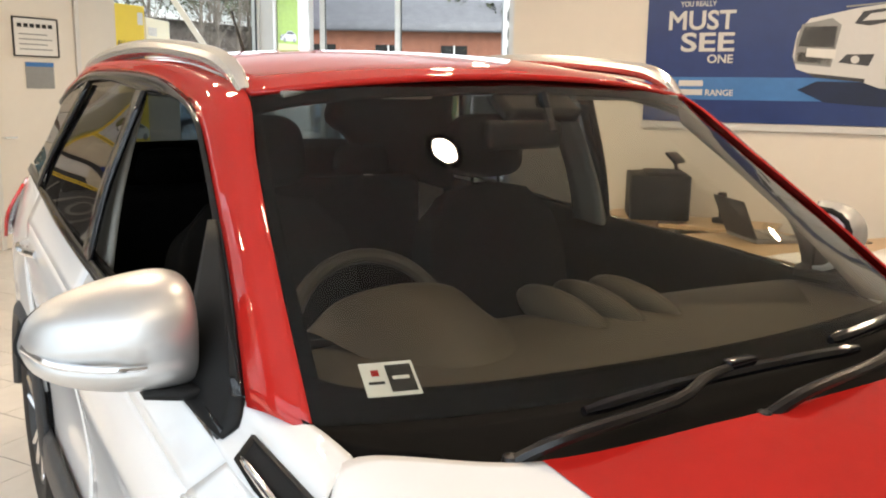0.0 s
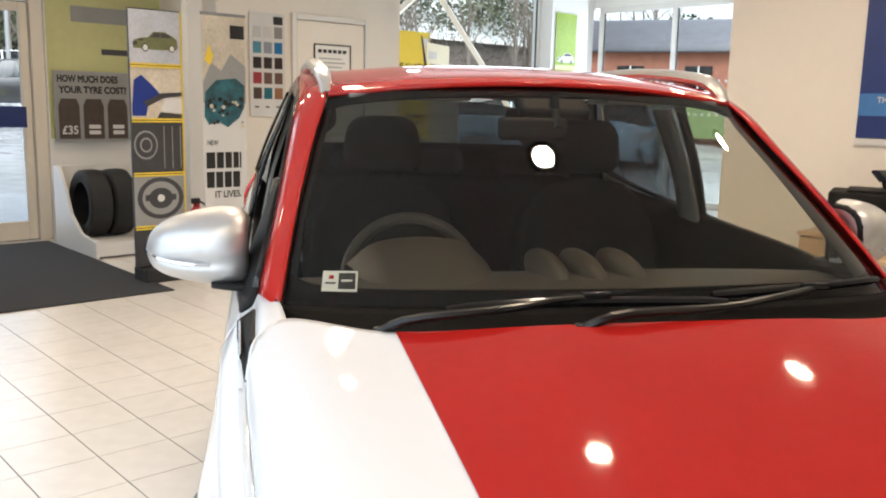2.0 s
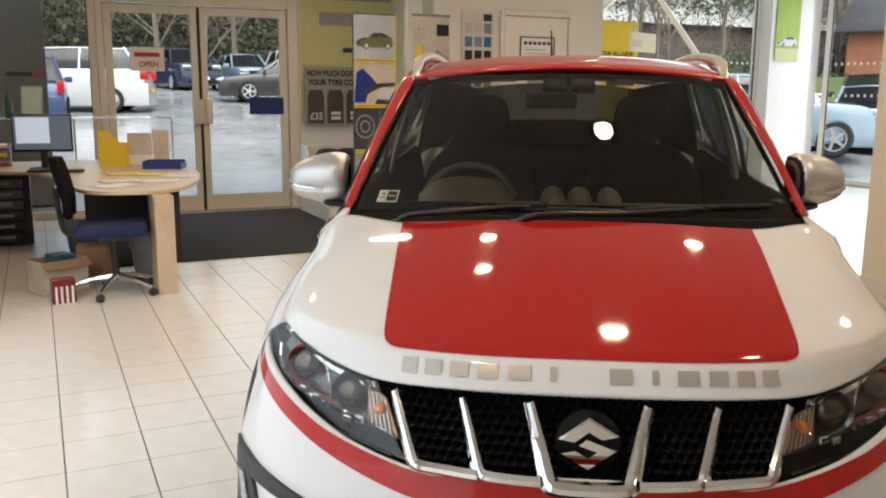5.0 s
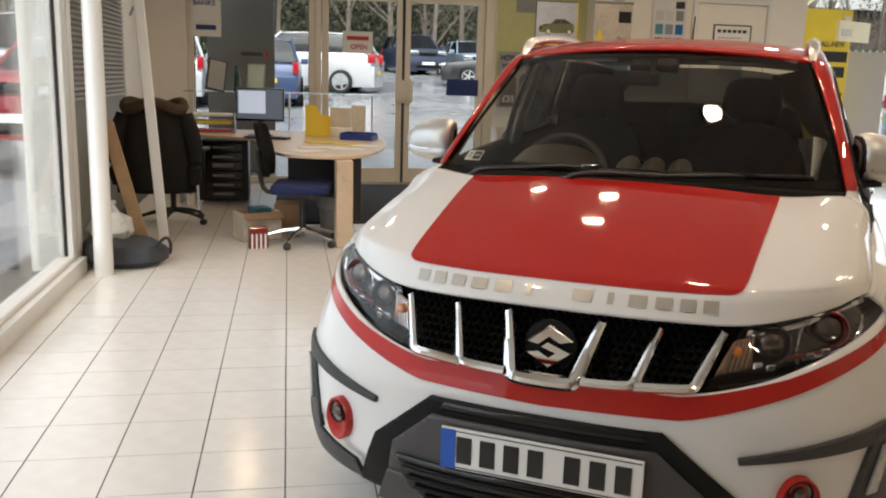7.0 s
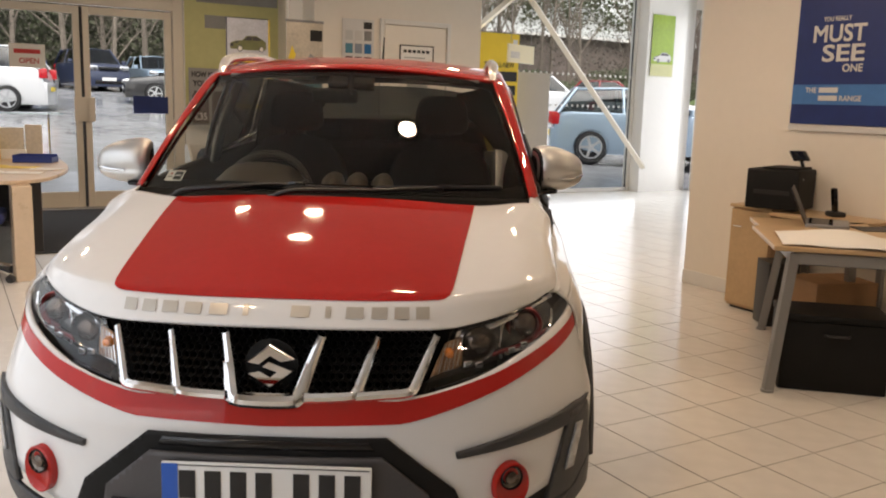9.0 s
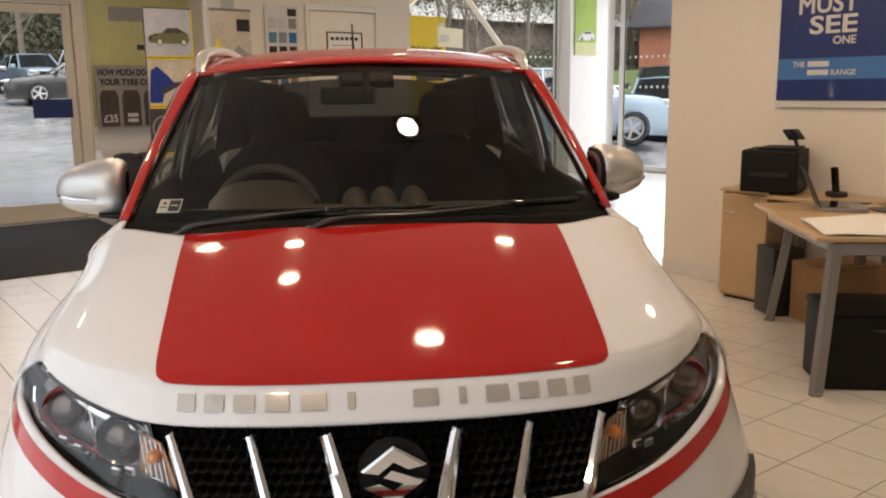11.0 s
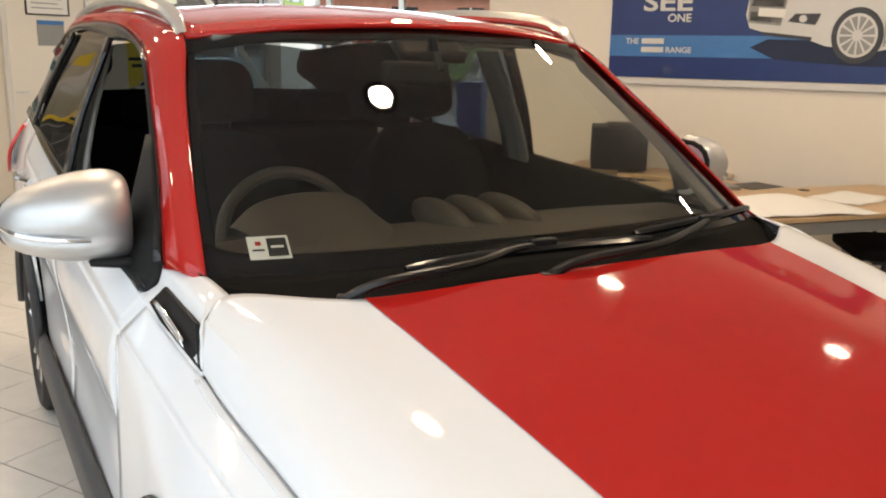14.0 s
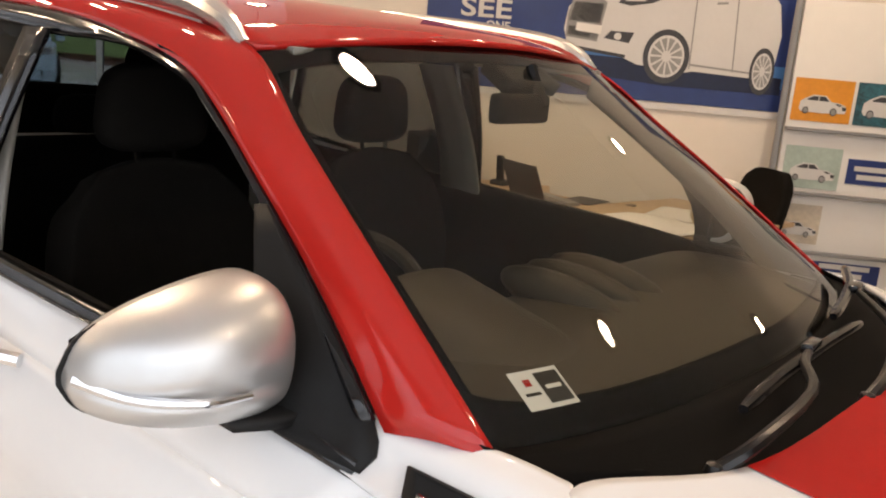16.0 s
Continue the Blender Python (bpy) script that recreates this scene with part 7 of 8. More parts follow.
# ---- cabin ----
DASHR = [sym(r) for r in ([(0, 0.99, 1.045), (0.40, 1.05, 1.045), (0.66, 1.19, 1.035)], [(0, 1.30, 1.060), (0.40, 1.33, 1.058), (0.72, 1.40, 1.045)],
                          [(0, 1.56, 1.045), (0.40, 1.56, 1.045), (0.745, 1.58, 1.03)], [(0, 1.63, 0.98), (0.40, 1.63, 0.98), (0.75, 1.63, 0.97)], [(0, 1.60, 0.70), (0.40, 1.60, 0.70), (0.75, 1.60, 0.70)])]
dash = part("dashboard", loft(DASHR, 24, 20), DASH, car, "dark grey dashboard with round air vents", thick=0.01)
part("instrument_hood", loft([[(-0.56, 1.66, 1.03), (-0.47, 1.66, 1.03), (-0.37, 1.66, 1.03), (-0.27, 1.66, 1.03), (-0.18, 1.66, 1.03)], [(-0.56, 1.635, 1.055), (-0.49, 1.635, 1.108), (-0.37, 1.635, 1.124), (-0.25, 1.635, 1.108), (-0.18, 1.635, 1.055)],
                              [(-0.55, 1.57, 1.058), (-0.48, 1.56, 1.104), (-0.37, 1.55, 1.119), (-0.26, 1.56, 1.104), (-0.19, 1.57, 1.058)], [(-0.53, 1.44, 1.052), (-0.46, 1.42, 1.076), (-0.37, 1.41, 1.085), (-0.28, 1.42, 1.076), (-0.21, 1.44, 1.052)], [(-0.48, 1.31, 1.046), (-0.43, 1.28, 1.050), (-0.37, 1.27, 1.050), (-0.31, 1.28, 1.050), (-0.26, 1.31, 1.046)]], 22, 16), DASH, dash, "instrument hood", smooth=70)
for x in (-0.052, 0.045, 0.150):
    bm = bmesh.new()
    bmesh.ops.create_uvsphere(bm, u_segments=20, v_segments=12, radius=1.0, matrix=pose(x, 1.50, 1.052, 8) @ Matrix.Diagonal((0.046, 0.150, 0.048, 1)))
    part("air_vent", bm, DASH, dash, "round air vent hood")
for x0, x1 in ((-0.45, -0.05), (0.0, 0.42)):
    part("demister_slot", bx(x0, x1, 1.10, 1.125, 1.048, 1.062), GLOSSBLK, dash)
sw = part("steering_wheel", tube([pose(-0.37, 1.715, 0.988, 66) @ Vector((0.185 * math.cos(a), 0.185 * math.sin(a), 0)) for a in np.linspace(0, 2 * math.pi, 40)[:-1]], 0.016, 10, closed=True), DASH, car, "black leather steering wheel")
part("wheel_boss", lathe([(0.0, 0.03), (0.06, 0.025), (0.075, 0.0), (0.05, -0.05)], 20, m=pose(-0.37, 1.715, 0.988, 66)), DASH, sw)
for a in (0.1, math.pi - 0.1, -math.pi / 2):
    part("wheel_spoke", tube([pose(-0.37, 1.715, 0.988, 66) @ Vector((0.05 * math.cos(a), 0.05 * math.sin(a), 0)), pose(-0.37, 1.715, 0.988, 66) @ Vector((0.18 * math.cos(a), 0.18 * math.sin(a), 0))], 0.016, 8), DASH, sw)


def cushion(x, y, z, w, d, h):
    """A padded block with fully rounded sides."""
    bm = bmesh.new()
    bmesh.ops.create_uvsphere(bm, u_segments=28, v_segments=16, radius=1.0)
    for v in bm.verts:
        k = [math.copysign(abs(c) ** e, c) for c, e in zip(v.co, (0.55, 0.6, 0.55))]
        v.co = (x + k[0] * w * (1 - 0.10 * k[2]), y + k[1] * d, z + k[2] * h)
    return bm


def seat(x, y):
    st = part("seat", loft([[(x - 0.24, y - 0.20, 0.60), (x, y - 0.22, 0.60), (x + 0.24, y - 0.20, 0.60)], [(x - 0.25, y + 0.05, 0.66), (x, y + 0.05, 0.64), (x + 0.25, y + 0.05, 0.66)], [(x - 0.25, y + 0.25, 0.64), (x, y + 0.25, 0.62), (x + 0.25, y + 0.25, 0.64)]], 12, 8), CLOTH, car, "black cloth seat", thick=0.14)
    part("backrest", loft([[(x - 0.25, y + 0.29, 0.62), (x, y + 0.31, 0.62), (x + 0.25, y + 0.29, 0.62)], [(x - 0.26, y + 0.28, 0.90), (x, y + 0.33, 0.90), (x + 0.26, y + 0.28, 0.90)], [(x - 0.235, y + 0.32, 1.10), (x, y + 0.36, 1.12), (x + 0.235, y + 0.32, 1.10)], [(x - 0.15, y + 0.37, 1.205), (x, y + 0.38, 1.225), (x + 0.15, y + 0.37, 1.205)]], 16, 14), CLOTH, st, "black cloth backrest", thick=0.09, bevel=0.02, smooth=60)
    part("headrest", cushion(x, y + 0.40, 1.335, 0.132, 0.052, 0.098), CLOTH, st, "black headrest")
    for d in (-0.05, 0.05):
        part("headrest_post", tube([(x + d, y + 0.38, 1.15), (x + d, y + 0.39, 1.27)], 0.006, 6), CLOTH, st)


seat(-0.37, 2.02)
seat(0.37, 2.02)
rs = part("rear_seat", rbox(-0.62, 0.62, 2.80, 3.25, 0.45, 0.66, 0.06, 3), CLOTH, car, "black rear bench seat")
part("backrest", rbox(-0.62, 0.62, 3.22, 3.36, 0.60, 1.16, 0.055, 3), CLOTH, rs)
for x in (-0.38, 0.0, 0.38):
    part("headrest", cushion(x, 3.31, 1.225, 0.115, 0.045, 0.062), CLOTH, rs)
part("headliner", loft([[(x, y, z - 0.022) for x, y, z in r] for r in ROOF], 16, 14), CLOTH, car, "dark roof lining", thick=0.004)
part("cabin_floor", bx(-0.72, 0.72, 1.1, 4.0, 0.40, 0.44), CLOTH, car)
both("pillar_trim", lambda: loft([[(x + 0.012, y + 0.012, z - 0.012) for x, y, z in INNER[:4]], [(x + 0.02, y + 0.03, z - 0.018) for x, y, z in OUTER[:4]]], 14, 4), TRIMGREY, "grey pillar trim", thick=0.004)
both("centre_pillar_trim", lambda: loft([[(-0.785, 2.29, 1.02), (-0.785, 2.45, 1.03)], [(-0.74, 2.32, 1.24), (-0.74, 2.46, 1.24)], [(-0.665, 2.37, 1.47), (-0.665, 2.50, 1.47)]], 3, 8), TRIMGREY, "grey centre pillar trim", thick=0.012)
both("door_card", lambda: loft([[(-0.800, 1.36, 1.030), (-0.808, 2.0, 1.075), (-0.803, 3.3, 1.135)], [(-0.770, 1.36, 1.000), (-0.780, 2.0, 1.035), (-0.775, 3.3, 1.085)], [(-0.74, 1.36, 0.85), (-0.75, 2.0, 0.86), (-0.75, 3.3, 0.9)], [(-0.76, 1.36, 0.42), (-0.77, 2.0, 0.42), (-0.77, 3.3, 0.42)]], 14, 8), CLOTH, "black door lining", thick=0.01)
both("rear_pillar_lining", lambda: loft([[(-0.775, 3.24, 1.08), (-0.76, 3.60, 1.10), (-0.70, 3.90, 1.10)], [(-0.74, 3.19, 1.26), (-0.72, 3.60, 1.28), (-0.56, 3.83, 1.27)], [(-0.69, 3.13, 1.40), (-0.66, 3.50, 1.41), (-0.44, 3.80, 1.36)], [(-0.655, 3.06, 1.505), (-0.62, 3.45, 1.50), (-0.44, 3.76, 1.46)]], 12, 12), CLOTH, "dark rear pillar lining", thick=0.006)
part("tailgate_lining", loft([[(-0.66, 3.90, 1.08), (0, 3.98, 1.08), (0.66, 3.90, 1.08)], [(-0.60, 3.84, 1.27), (0, 3.91, 1.275), (0.60, 3.84, 1.27)]], 20, 4), CLOTH, car, "black tailgate lining", thick=0.01)
im = part("interior_mirror", rbox(-0.16, 0.03, 1.62, 1.65, 1.385, 1.445, 0.014, 3), BLACKPL, car, "black interior mirror")
part("mirror_stalk", tube([(0, 1.62, 1.42), (0, 1.66, 1.50)], 0.012, 8), BLACKPL, im)
for x in (-0.37, 0.37):
    part("sun_visor", rbox(x - 0.17, x + 0.17, 1.78, 1.95, 1.485, 1.50, 0.006, 2, m=None), TRIMGREY, car, "grey sun visor")

# ---- outside ----
def ground_z(b):
    return float(np.interp(b, (8, 9.5, 12, 23, 33, 40), (-0.10, -0.03, 0.22, 0.84, 1.44, 1.7)))


bm = bmesh.new()
av = [-600, -120, -40, -15, 0, 10, 20, 40, 120, 600]
bv = [-600, -100, -20, 0, 8, 9.5, 12, 16, 19, 23, 28, 33, 36, 40, 45, 60, 120, 600]
grid(bm, [[(a, b, ground_z(b) - 0.25 * (b < 8.5)) for a in av] for b in bv])
ground = link("ground", bm, ASPHALT, None, smooth=0)
ground.matrix_world = room(0, 0)
tagged(ground, "wet grey asphalt car park that rises away", "car park", kind="structure")
CARGL = glass("parked_car_glass", (0.24, 0.27, 0.275), 1.6)
ALLOY = material("grey_alloy", (0.50, 0.51, 0.52), 0.4, 0.6, var=0.2, scale=9)
TAILR = material("tail_lamp_red", (0.40, 0.01, 0.015), 0.2, var=0.1, scale=20, coat=0.5)


def parked_car(a, b, turn, paint, label, length=4.2, width=1.75, height=1.5, style="hatch", z=None):
    """A parked car; it faces its own -y. style: hatch, estate, suv or saloon."""
    m = room(a, b, ground_z(b) if z is None else z, turn)
    ob = empty("parked_car", m, label, "car", "cars in the car park")
    L, w, h = length, width / 2, height
    bon = {"hatch": 0.60, "estate": 0.58, "suv": 0.62, "saloon": 0.56}[style] * h
    belt = {"hatch": 0.62, "estate": 0.60, "suv": 0.64, "saloon": 0.60}[style] * h
    clear = 0.20 if style == "suv" else 0.16
    prof = [(0.0, 0.42 * h), (0.03 * L, bon - 0.06), (0.13 * L, bon), (0.25 * L, belt), (0.5 * L, belt + 0.02), (0.80 * L, belt + 0.03), (0.96 * L, belt), (0.995 * L, 0.42 * h)]
    rows = []
    for y, t in prof:
        k = 1 - 0.16 * abs(y / L * 2 - 1) ** 4
        rows.append([(-w * k * 0.93, y, clear), (-w * k, y, clear + 0.14), (-w * k, y, t * 0.62 + 0.1), (-w * k * 0.97, y, t - 0.05), (-w * k * 0.86, y, t), (0, y, t + 0.035), (w * k * 0.86, y, t), (w * k * 0.97, y, t - 0.05), (w * k, y, t * 0.62 + 0.1), (w * k, y, clear + 0.14), (w * k * 0.93, y, clear)])
    part("body", loft(rows, 30, 24), paint, ob, smooth=50)
    for y, zz in ((0.0, 0), (0.995 * L, 1)):
        k = 0.84
        part("bumper", rbox(-w * k, w * k, y - 0.04, y + 0.06, clear, 0.45 * h, 0.04, 2), paint, ob)
    top = {"hatch": ((0.25, 0.42, 0.80, 0.93)), "estate": ((0.26, 0.43, 0.90, 0.985)), "suv": ((0.27, 0.42, 0.88, 0.975)), "saloon": ((0.27, 0.44, 0.68, 0.86))}[style]
    y0, y1, y2, y3 = [q * L for q in top]
    g = loft([[(-w * 0.86, y0, belt), (-w * 0.86, (y0 + y3) / 2, belt + 0.02), (-w * 0.84, y3, belt + 0.02)], [(-w * 0.76, (y0 + y1) / 2, (belt + h) / 2), (-w * 0.80, (y0 + y3) / 2, (belt + h) / 2), (-w * 0.76, (y2 + y3) / 2, (belt + h) / 2)], [(-w * 0.66, y1, h - 0.06), (-w * 0.68, (y1 + y2) / 2, h - 0.05), (-w * 0.65, y2, h - 0.07)]], 12, 6)
    part("side_windows", g.copy(), CARGL, ob)
    part("side_windows", flipped(g), CARGL, ob)
    g.free()
    part("windscreen", loft([[(-w * 0.85, y0, belt), (0, y0 - 0.12, belt + 0.02), (w * 0.85, y0, belt)], [(-w * 0.66, y1, h - 0.06), (0, y1 - 0.06, h - 0.03), (w * 0.66, y1, h - 0.06)]], 10, 6), CARGL, ob)
    part("rear_window", loft([[(-w * 0.84, y3, belt), (0, y3 + 0.04, belt + 0.02), (w * 0.84, y3, belt)], [(-w * 0.65, y2, h - 0.07), (0, y2 + 0.03, h - 0.03), (w * 0.65, y2, h - 0.07)]], 10, 6), CARGL, ob)
    part("roof", loft([[(-w * 0.68, y1 - 0.02, h - 0.065), (0, y1 - 0.08, h - 0.025), (w * 0.68, y1 - 0.02, h - 0.065)], [(-w * 0.71, (y1 + y2) / 2, h - 0.045), (0, (y1 + y2) / 2, h), (w * 0.71, (y1 + y2) / 2, h - 0.045)], [(-w * 0.68, y2 + 0.03, h - 0.075), (0, y2 + 0.06, h - 0.025), (w * 0.68, y2 + 0.03, h - 0.075)]], 12, 10), paint, ob, thick=0.03)
    for s in (-1, 1):
        for q in ((y0, y1), ((y1 + y2) / 2 - 0.05, (y1 + y2) / 2 - 0.02), (y3, y2)):
            part("pillar", tube([(s * w * 0.87, q[0], belt), (s * w * 0.69, q[1], h - 0.05)], 0.035, 6), paint, ob)
        part("headlight", rbox(s * w * 0.62 - 0.17, s * w * 0.62 + 0.17, -0.055, 0.16, bon - 0.22, bon - 0.07, 0.03, 2), REFLECT, ob, "clear headlight")
        part("tail_lamp", rbox(s * w * 0.80 - 0.07, s * w * 0.80 + 0.07, 0.965 * L, 1.010 * L, belt - 0.24, belt + 0.02, 0.02, 2), TAILR, ob, "red tail lamp")
        part("mirror", rbox(s * (w + 0.08) - 0.09, s * (w + 0.08) + 0.09, y0 + 0.10, y0 + 0.18, belt, belt + 0.14, 0.03, 2), paint, ob)
        for y in (0.19 * L, 0.80 * L):
            r = 0.34 if style == "suv" else 0.31
            mm = pose(s * (w - 0.10), y, r, 0, 90 * s, 0)
            wh = part("wheel", lathe([(r * 0.66, -0.08), (r - 0.03, -0.10), (r, -0.06), (r, 0.07), (r - 0.03, 0.112), (r * 0.70, 0.112), (r * 0.66, 0.06), (0.0, 0.05)], 28, m=mm), RUBBER, ob)
            rim = lathe([(r * 0.71, 0.100), (r * 0.70, 0.116), (r * 0.64, 0.116), (r * 0.62, 0.07)], 24, m=mm)
            lathe([(r * 0.20, 0.06), (r * 0.19, 0.105), (0.0, 0.108)], 12, bm=rim, m=mm)
            for k in range(5):
                box(rim, -0.026, 0.026, r * 0.12, r * 0.66, 0.075, 0.104, m=mm @ pose(0, 0, 0, 0, 0, 72 * k))
            part("rim", rim, ALLOY, wh, "silver five-spoke wheel")
            part("arch", lathe([(r + 0.010, 0.06), (r + 0.022, 0.106)], 28, m=mm), BLACKPL, ob)
    part("grille", rbox(-w * 0.40, w * 0.40, -0.065, 0.03, bon - 0.24, bon - 0.12, 0.02, 2), GLOSSBLK, ob)
    part("lower_intake", rbox(-w * 0.55, w * 0.55, -0.06, 0.03, clear + 0.08, clear + 0.24, 0.02, 2), GLOSSBLK, ob)
    part("plate", bx(-0.26, 0.26, -0.072, -0.066, 0.42, 0.53), PLATEW, ob)
    part("rear_plate", bx(-0.26, 0.26, 1.010 * L, 1.014 * L, 0.55, 0.66), YELLOW, ob)
    return ob


def paintm(name, c, metal=0.3):
    return material(name, c, 0.4, metal, var=0.06, scale=2, coat=0.9)


SILV = paintm("silver_paint", (0.60, 0.61, 0.62), 0.4)
LBLUE = paintm("pale_blue_paint", (0.30, 0.40, 0.50), 0.5)
NAVY = paintm("navy_paint", (0.02, 0.03, 0.07))
BLK = paintm("black_paint", (0.008, 0.008, 0.009), 0.0)
WHT = paintm("white_paint", (0.72, 0.73, 0.74), 0.0)
REDC = paintm("dark_red_paint", (0.30, 0.02, 0.025))
DBLUE = paintm("mid_blue_paint", (0.04, 0.07, 0.16))
parked_car(-2.49, 24.75, -105, SILV, "silver sport utility car parked outside the entrance", 4.6, 1.78, 1.74, "suv", z=0.84)
parked_car(4.9, 32.8, 8, NAVY, "dark blue sport utility car parked nose-in", 4.5, 1.85, 1.68, "suv")
parked_car(7.3, 34.0, 4, LBLUE, "pale blue hatchback parked behind other cars", 4.0, 1.7, 1.5, "hatch")
parked_car(4.55, 27.6, -97, BLK, "black saloon parked across the car park", 4.5, 1.78, 1.44, "saloon")
parked_car(9.6, 34.0, 2, WHT, "white tall car parked far back", 4.4, 1.8, 1.75, "suv")
parked_car(2.3, 35.5, 6, DBLUE, "blue hatchback parked far back", 4.0, 1.7, 1.5, "hatch")
parked_car(-3.6, 21.6, 186, SILV, "silver people carrier parked by the window", 4.0, 1.76, 1.62, "suv", z=0.62)
parked_car(-1.12, 22.25, 180, DBLUE, "dark blue people carrier parked by the entrance", 3.9, 1.70, 1.58, "suv", z=0.60)
parked_car(14.05, 10.85, 55, LBLUE, "pale blue compact car parked beside the facade", 4.0, 1.74, 1.60, "suv", z=0.25)
parked_car(20.7, 23.2, 51, SILV, "silver sport utility car parked on the rise", 4.5, 1.82, 1.68, "suv")
parked_car(26.5, 26.5, 45, REDC, "dark red hatchback parked on the rise", 4.0, 1.7, 1.55, "hatch")
parked_car(22.5, 19.6, 48, WHT, "white hatchback parked on the rise", 4.1, 1.72, 1.48, "hatch")
parked_car(14.9, 11.5, -53, LBLUE, "pale blue-silver compact car facing the side window", 3.85, 1.68, 1.50, "hatch")
parked_car(17.0, 13.0, -50, BLK, "black sport utility car facing the side window", 4.4, 1.82, 1.72, "suv")
parked_car(17.4, 8.6, -58, WHT, "white hatchback facing the side window", 4.1, 1.72, 1.48, "hatch")
parked_car(-3.95, 9.35, -12, REDC, "dark red sport utility car beside the side window", 4.4, 1.8, 1.65, "suv", z=0.28)
parked_car(-5.9, 14.4, -12, WHT, "white tall van beside the side window", 4.8, 1.9, 2.1, "suv", z=0.32)
parked_car(-6.4, 9.0, -12, SILV, "silver hatchback beside the side window", 4.0, 1.7, 1.5, "hatch", z=0.25)

# woodland behind the car park
BARK = material("grey_brown_bark", (0.18, 0.15, 0.12), 0.9, var=0.4, scale=3, bump=0.6, bscale=15)
LEAF = material("dull_green_foliage", (0.075, 0.098, 0.048), 0.9, var=0.3, scale=0.15, dark=(0.075, 0.072, 0.045))
TWIG = material("bare_brown_twigs", (0.095, 0.085, 0.065), 0.9, var=0.3, scale=0.3)
rng = random.Random(7)


def woods(name, a0, a1, depth, base, top, count, mat, label, size=0.5, side=False, cat="woodland"):
    """Many small leaves or twigs between two heights, with an uneven crown line."""
    r = np.random.default_rng(len(name) * 31 + count)
    a = r.uniform(a0, a1, count)
    grid_a = np.linspace(a0, a1, 400)
    crown = np.array([0.62 + 0.38 * noise.noise(Vector((q * 0.16, 3.1, depth * 0.1))) + 0.25 * noise.noise(Vector((q * 0.7, 1.1, 0))) for q in grid_a])
    z = base + np.maximum(0.3, top * np.interp(a, grid_a, crown)) * r.random(count) ** 0.8
    d = depth + r.uniform(-2.5, 2.5, count)
    p = np.stack((d, a, z) if side else (a, d, z), 1)
    u, v = r.normal(size=(count, 3)), r.normal(size=(count, 3))
    u /= np.linalg.norm(u, axis=1)[:, None]
    v -= u * (u * v).sum(1)[:, None]
    v /= np.linalg.norm(v, axis=1)[:, None]
    k = (size * r.uniform(0.4, 1.2, count))[:, None]
    co = np.stack([p + k * (x * u + y * v) for x, y in ((-0.5, -0.3), (0.35, -0.5), (0.5, 0.35), (-0.3, 0.5))], 1).reshape(-1, 3)
    me = bpy.data.meshes.new(name)
    me.from_pydata(co.tolist(), [], np.arange(count * 4).reshape(-1, 4).tolist())
    me.materials.append(mat)
    ob = new(name, me)
    ob.matrix_world = room(0, 0)
    return tagged(ob, label, cat, kind="stuff")


woods("foliage", -50, 60, 46, 1.2, 13, 100000, LEAF, "dark evergreen woodland behind the car park", 0.25)
woods("twigs", -50, 60, 42, 1.2, 9, 60000, TWIG, "bare winter branches behind the car park", 0.10)
woods("foliage_side", -25, 50, 52, 0.6, 9, 40000, LEAF, "green woodland beyond the side windows", 0.30, side=True)
woods("foliage_left", -30, 46, -34, 0.2, 7, 24000, LEAF, "dark woodland beyond the side glass", 0.40, side=True)
woods("hedge", 9, 46, 37.5, 1.3, 2.6, 26000, LEAF, "clipped green hedge along the car park", 0.16, cat="hedge")
# solid backdrop added behind the leaves, its colour toned to fill dark gaps
bm = bmesh.new()
grid(bm, [[(-60 + 5 * i, 48.4 + 3 * f, 0.5 + h * (0.85 + 0.3 * noise.noise(Vector((i * 0.4, f, 0))))) for i in range(25)] for f, h in ((0, 0.0), (0.2, 4.0), (0.8, 8.0), (1.6, 10.5))])
wb = link("woodland_backdrop", bm, material("woodland_gap_fill", (0.085, 0.088, 0.058), 0.95, var=0.5, scale=0.6), None)
wb.matrix_world = room(0, 0)
tagged(wb, "added solid backdrop that closes the gaps between the trees", "bank", kind="structure")
bm = bmesh.new()
for i in range(80):
    a, b = rng.uniform(-40, 60), rng.uniform(36.5, 41)
    hgt = rng.uniform(6, 11)
    lean = rng.uniform(-0.8, 0.8)
    tube([(a, b, 1.2), (a + lean * 0.3, b, 1.2 + hgt * 0.45), (a + lean, b, 1.2 + hgt)], [0.15, 0.10, 0.02], 5, bm)
    for _ in range(9):
        f = rng.uniform(0.18, 0.85)
        p0 = Vector((a + lean * f, b, 1.2 + hgt * f))
        way = Vector((rng.uniform(-1, 1), rng.uniform(-0.5, 0.5), rng.uniform(0.7, 1.6))).normalized() * hgt * (0.42 - 0.25 * f)
        tube([p0, p0 + way * 0.5 + Vector((0, 0, 0.15)), p0 + way], [0.045, 0.030, 0.010], 4, bm)
        for _ in range(7):
            g = rng.uniform(0.3, 1.0)
            q = p0 + way * g
            tw = Vector((rng.uniform(-1, 1), rng.uniform(-0.6, 0.6), rng.uniform(0.2, 1.4))).normalized() * rng.uniform(0.5, 1.3)
            tube([q, q + tw * 0.6, q + tw + Vector((0, 0, 0.12))], [0.014, 0.010, 0.005], 3, bm)
tk = link("tree_trunks", bm, BARK, None, smooth=0)
tk.matrix_world = room(0, 0)
tagged(tk, "bare grey trunks along the woodland edge", "trees", kind="stuff")

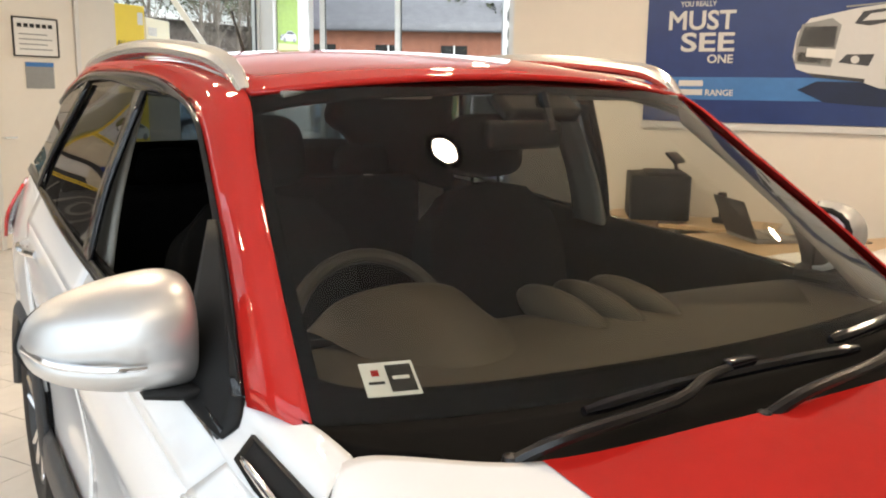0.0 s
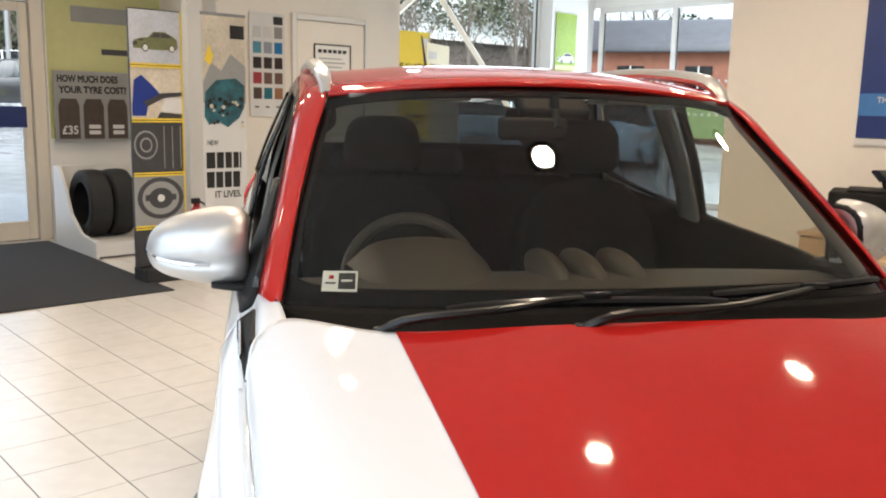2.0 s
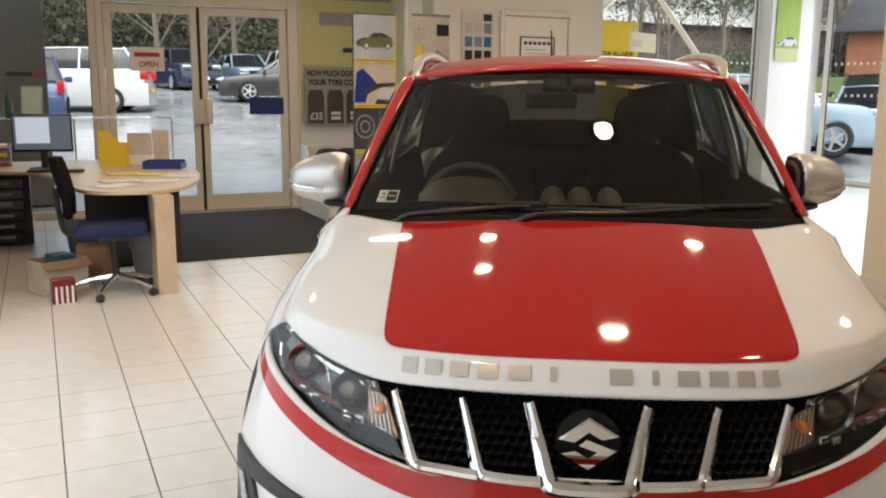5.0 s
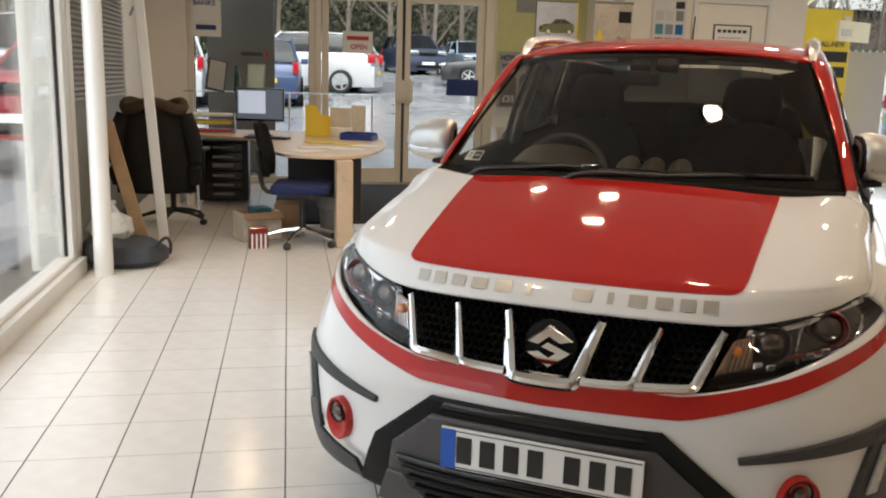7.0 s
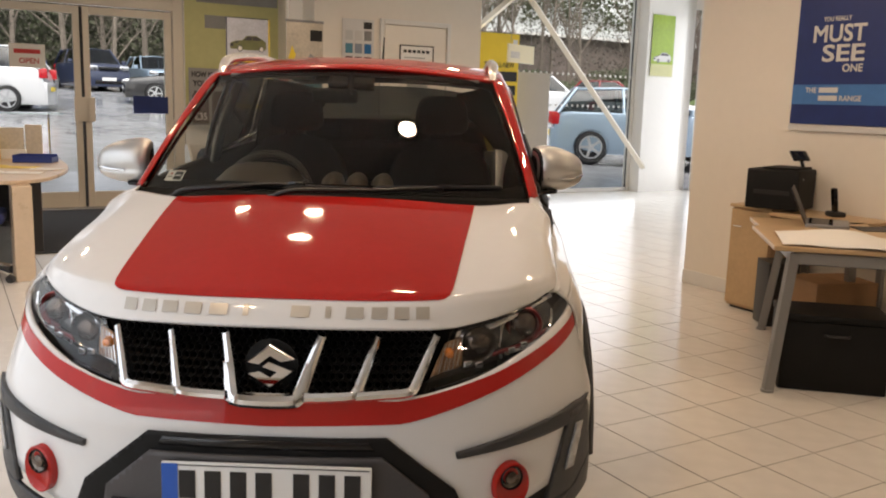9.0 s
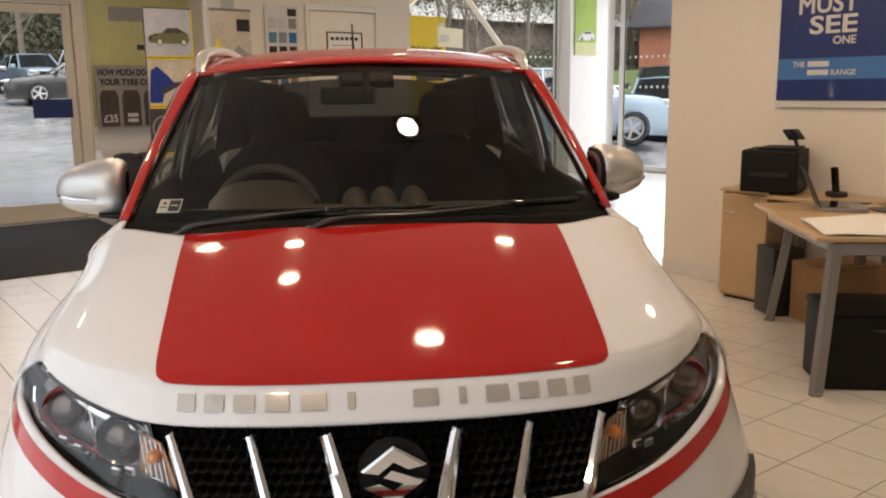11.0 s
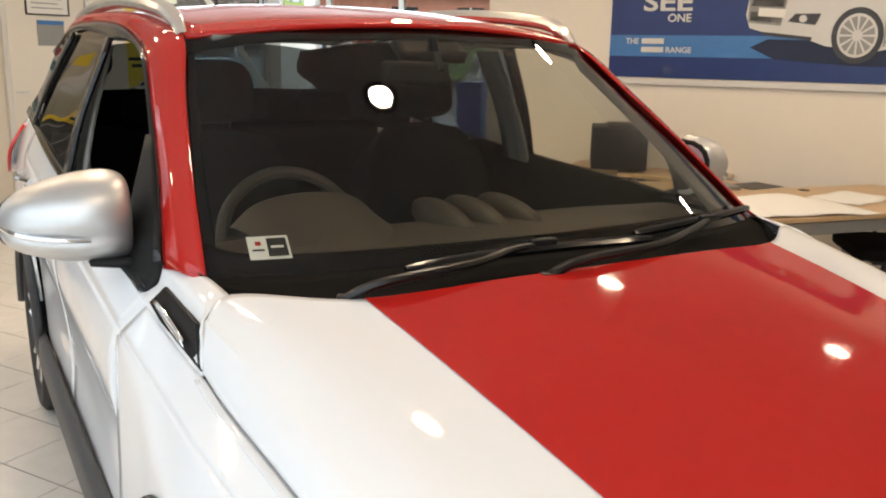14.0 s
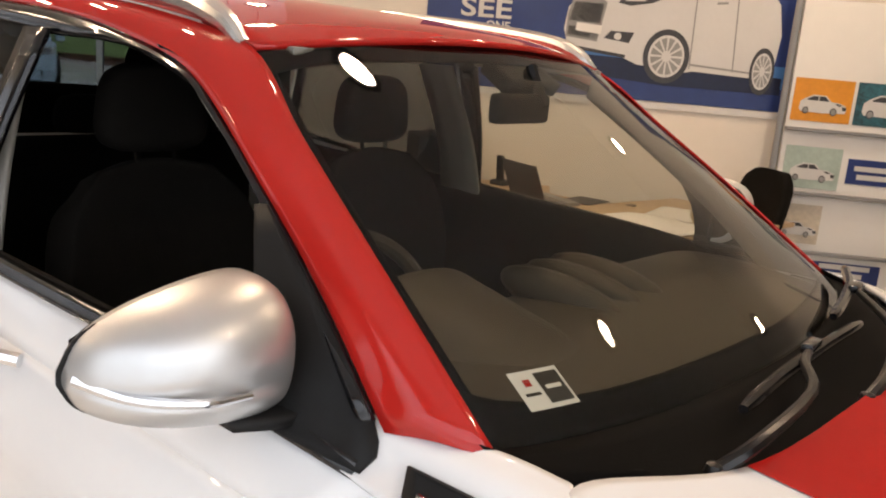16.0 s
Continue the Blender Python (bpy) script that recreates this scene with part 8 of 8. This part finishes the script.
# brick building and bank on the right
BRICK = material("red_brick_wall", (0.30, 0.12, 0.07), 0.8, var=0.3, scale=2.0, bump=0.4, bscale=30)
SLATE = material("grey_slate_roof", (0.12, 0.12, 0.13), 0.6, var=0.3, scale=2)
GRASS = material("grass_bank", (0.10, 0.15, 0.04), 0.9, var=0.4, scale=0.6, bump=0.6, bscale=40)
wh_ = empty("warehouse", room(14, 43.5, 1.2), "long brown brick warehouse with a pale metal roof", "building")
part("wall", bx(0, 40, 0, 14, 0, 4.6), material("brown_brick_wall", (0.17, 0.135, 0.115), 0.85, var=0.3, scale=1.2, bump=0.3, bscale=20), wh_)
part("roof", loft([[(-0.5, -0.5, 4.72), (40.5, -0.5, 4.72)], [(-0.5, 7, 8.6), (40.5, 7, 8.6)], [(-0.5, 14.5, 4.72), (40.5, 14.5, 4.72)]], 2, 8), material("pale_sheet_roof", (0.50, 0.52, 0.50), 0.5, var=0.15, scale=0.8), wh_, thick=0.10)
part("gutter", rbox(-0.5, 40.5, -0.66, -0.52, 4.52, 4.70, 0.03, 2), FRAMEM, wh_, "white gutter")
hs = empty("brick_building", room(46, 27, 1.6, -62), "low red brick building with a grey roof beyond the car park", "building")
part("wall", bx(-9, 9, 0, 8, 0, 3.4), BRICK, hs)
part("roof", loft([[(-9.6, -0.6, 3.4), (9.6, -0.6, 3.4)], [(-9.6, 4, 5.6), (9.6, 4, 5.6)], [(-9.6, 8.6, 3.4), (9.6, 8.6, 3.4)]], 2, 8), SLATE, hs, thick=0.15)
for x in (-6.5, -2.5, 1.5, 5.5):
    wn_ = part("window", bx(x, x + 1.6, -0.06, -0.02, 1.1, 2.5), DARKGL, hs)
    part("sill", bx(x - 0.1, x + 1.7, -0.14, -0.062, 0.98, 1.09), FRAMEM, wn_)
    part("frame", bx(x + 0.76, x + 0.84, -0.10, -0.062, 1.1, 2.5), FRAMEM, wn_)
bm = bmesh.new()
grid(bm, [[(24 + 2 * i, -20 + 6 * j, 0.6 + 1.6 * min(i, 4) / 4 + 0.1 * noise.noise(Vector((i, j, 0)))) for i in range(9)] for j in range(9)])
gb = link("grass_bank", bm, GRASS, None)
gb.matrix_world = room(0, 0)
tagged(gb, "grass bank beyond the car park", "grass", kind="structure")
fl_ = empty("flag_banner", room(17.0, 8.6, ground_z(8.6)), "white feather flag on a pole outside", "flag")
part("pole", tube([(0, 0, 0), (0, 0, 3.4), (0.25, 0, 3.9)], 0.025, 6), METGREY, fl_)
part("flag", loft([[(0.03, 0, 1.2), (0.55, 0.04, 1.3)], [(0.03, 0, 2.4), (0.62, -0.03, 2.5)], [(0.05, 0, 3.6), (0.5, 0.02, 3.75)]], 6, 10), WHITEP, fl_, thick=0.004)
for z in (1.9, 2.3, 2.7, 3.1):
    part("letter_bar", bx(0.22, 0.42, -0.05, -0.045, z, z + 0.25), DGREYP, fl_)
lpst = empty("lamp_post", room(8.3, 32.8, 1.5), "grey steel lamp post in the car park", "lamp post")
part("pole", tube([(0, 0, 0), (0, 0, 6)], [0.09, 0.05], 8), METGREY, lpst)
part("lamp_head", rbox(-0.3, 0.3, -0.12, 0.12, 6.0, 6.15, 0.03, 2), METGREY, lpst)

gp = empty("grey_pillar", room(-1.23, 10.35, ground_z(10.35)), "grey plastered pillar under the canopy outside the corner window", "pillar")
part("shaft", rbox(-0.44, 0.44, -0.22, 0.22, 0.0, 4.2, 0.02, 2), PIERM, gp)
part("sign_strip", bx(0.0, 0.28, -0.232, -0.222, 1.60 - ground_z(10.35), 1.645 - ground_z(10.35)), DGREYP, gp, "dark lettering strip")
part("sign_mark", bx(0.31, 0.36, -0.232, -0.222, 1.59 - ground_z(10.35), 1.65 - ground_z(10.35)), REDP, gp, "small red mark")


# ---- floor tiles, last ----
tile_mesh = None
TU, TV, A0, B0 = 0.307, 0.314, -0.632, 0.511
JU, JV = 0.0027, 0.0021                  # half widths of the joints
bm = bx(JU, TU - JU, JV, TV - JV, -0.008, 0.0)
tile_mesh = bpy.data.meshes.new("tile")
bm.to_mesh(tile_mesh)
bm.free()
tile_mesh.materials.append(TILE)
rest = bmesh.new()
near = []
for i in range(-7, 39):
    for j in range(-29, 30):
        a, b = A0 + i * TU, B0 + j * TV
        if a < LEFT - 0.2 or a + TU > SIDE or b < -8.0 or b + TV > FACADE - 0.02 + 0.2:
            continue
        if (-2.1 < a < 0.35 and -0.6 < b < 5.0) or (1.3 < a < 4.5 and -0.3 < b < 3.2):
            near.append((a, b))
        else:
            box(rest, a + JU, a + TU - JU, b + JV, b + TV - JV, -0.008, 0.0)
near.sort(key=lambda q: abs(q[0] - 0.4) + abs(q[1] - 2.0))
for a, b in near[300:]:
    box(rest, a + JU, a + TU - JU, b + JV, b + TV - JV, -0.008, 0.0)
for a, b in near[:300]:
    o = new("tile", tile_mesh)
    o.parent = floor
    o.matrix_basis = pose(a, b, 0)
rt = part("tiles", rest, TILE, floor, smooth=0)
tagged(rt, "square cream floor tiles", kind="stuff")
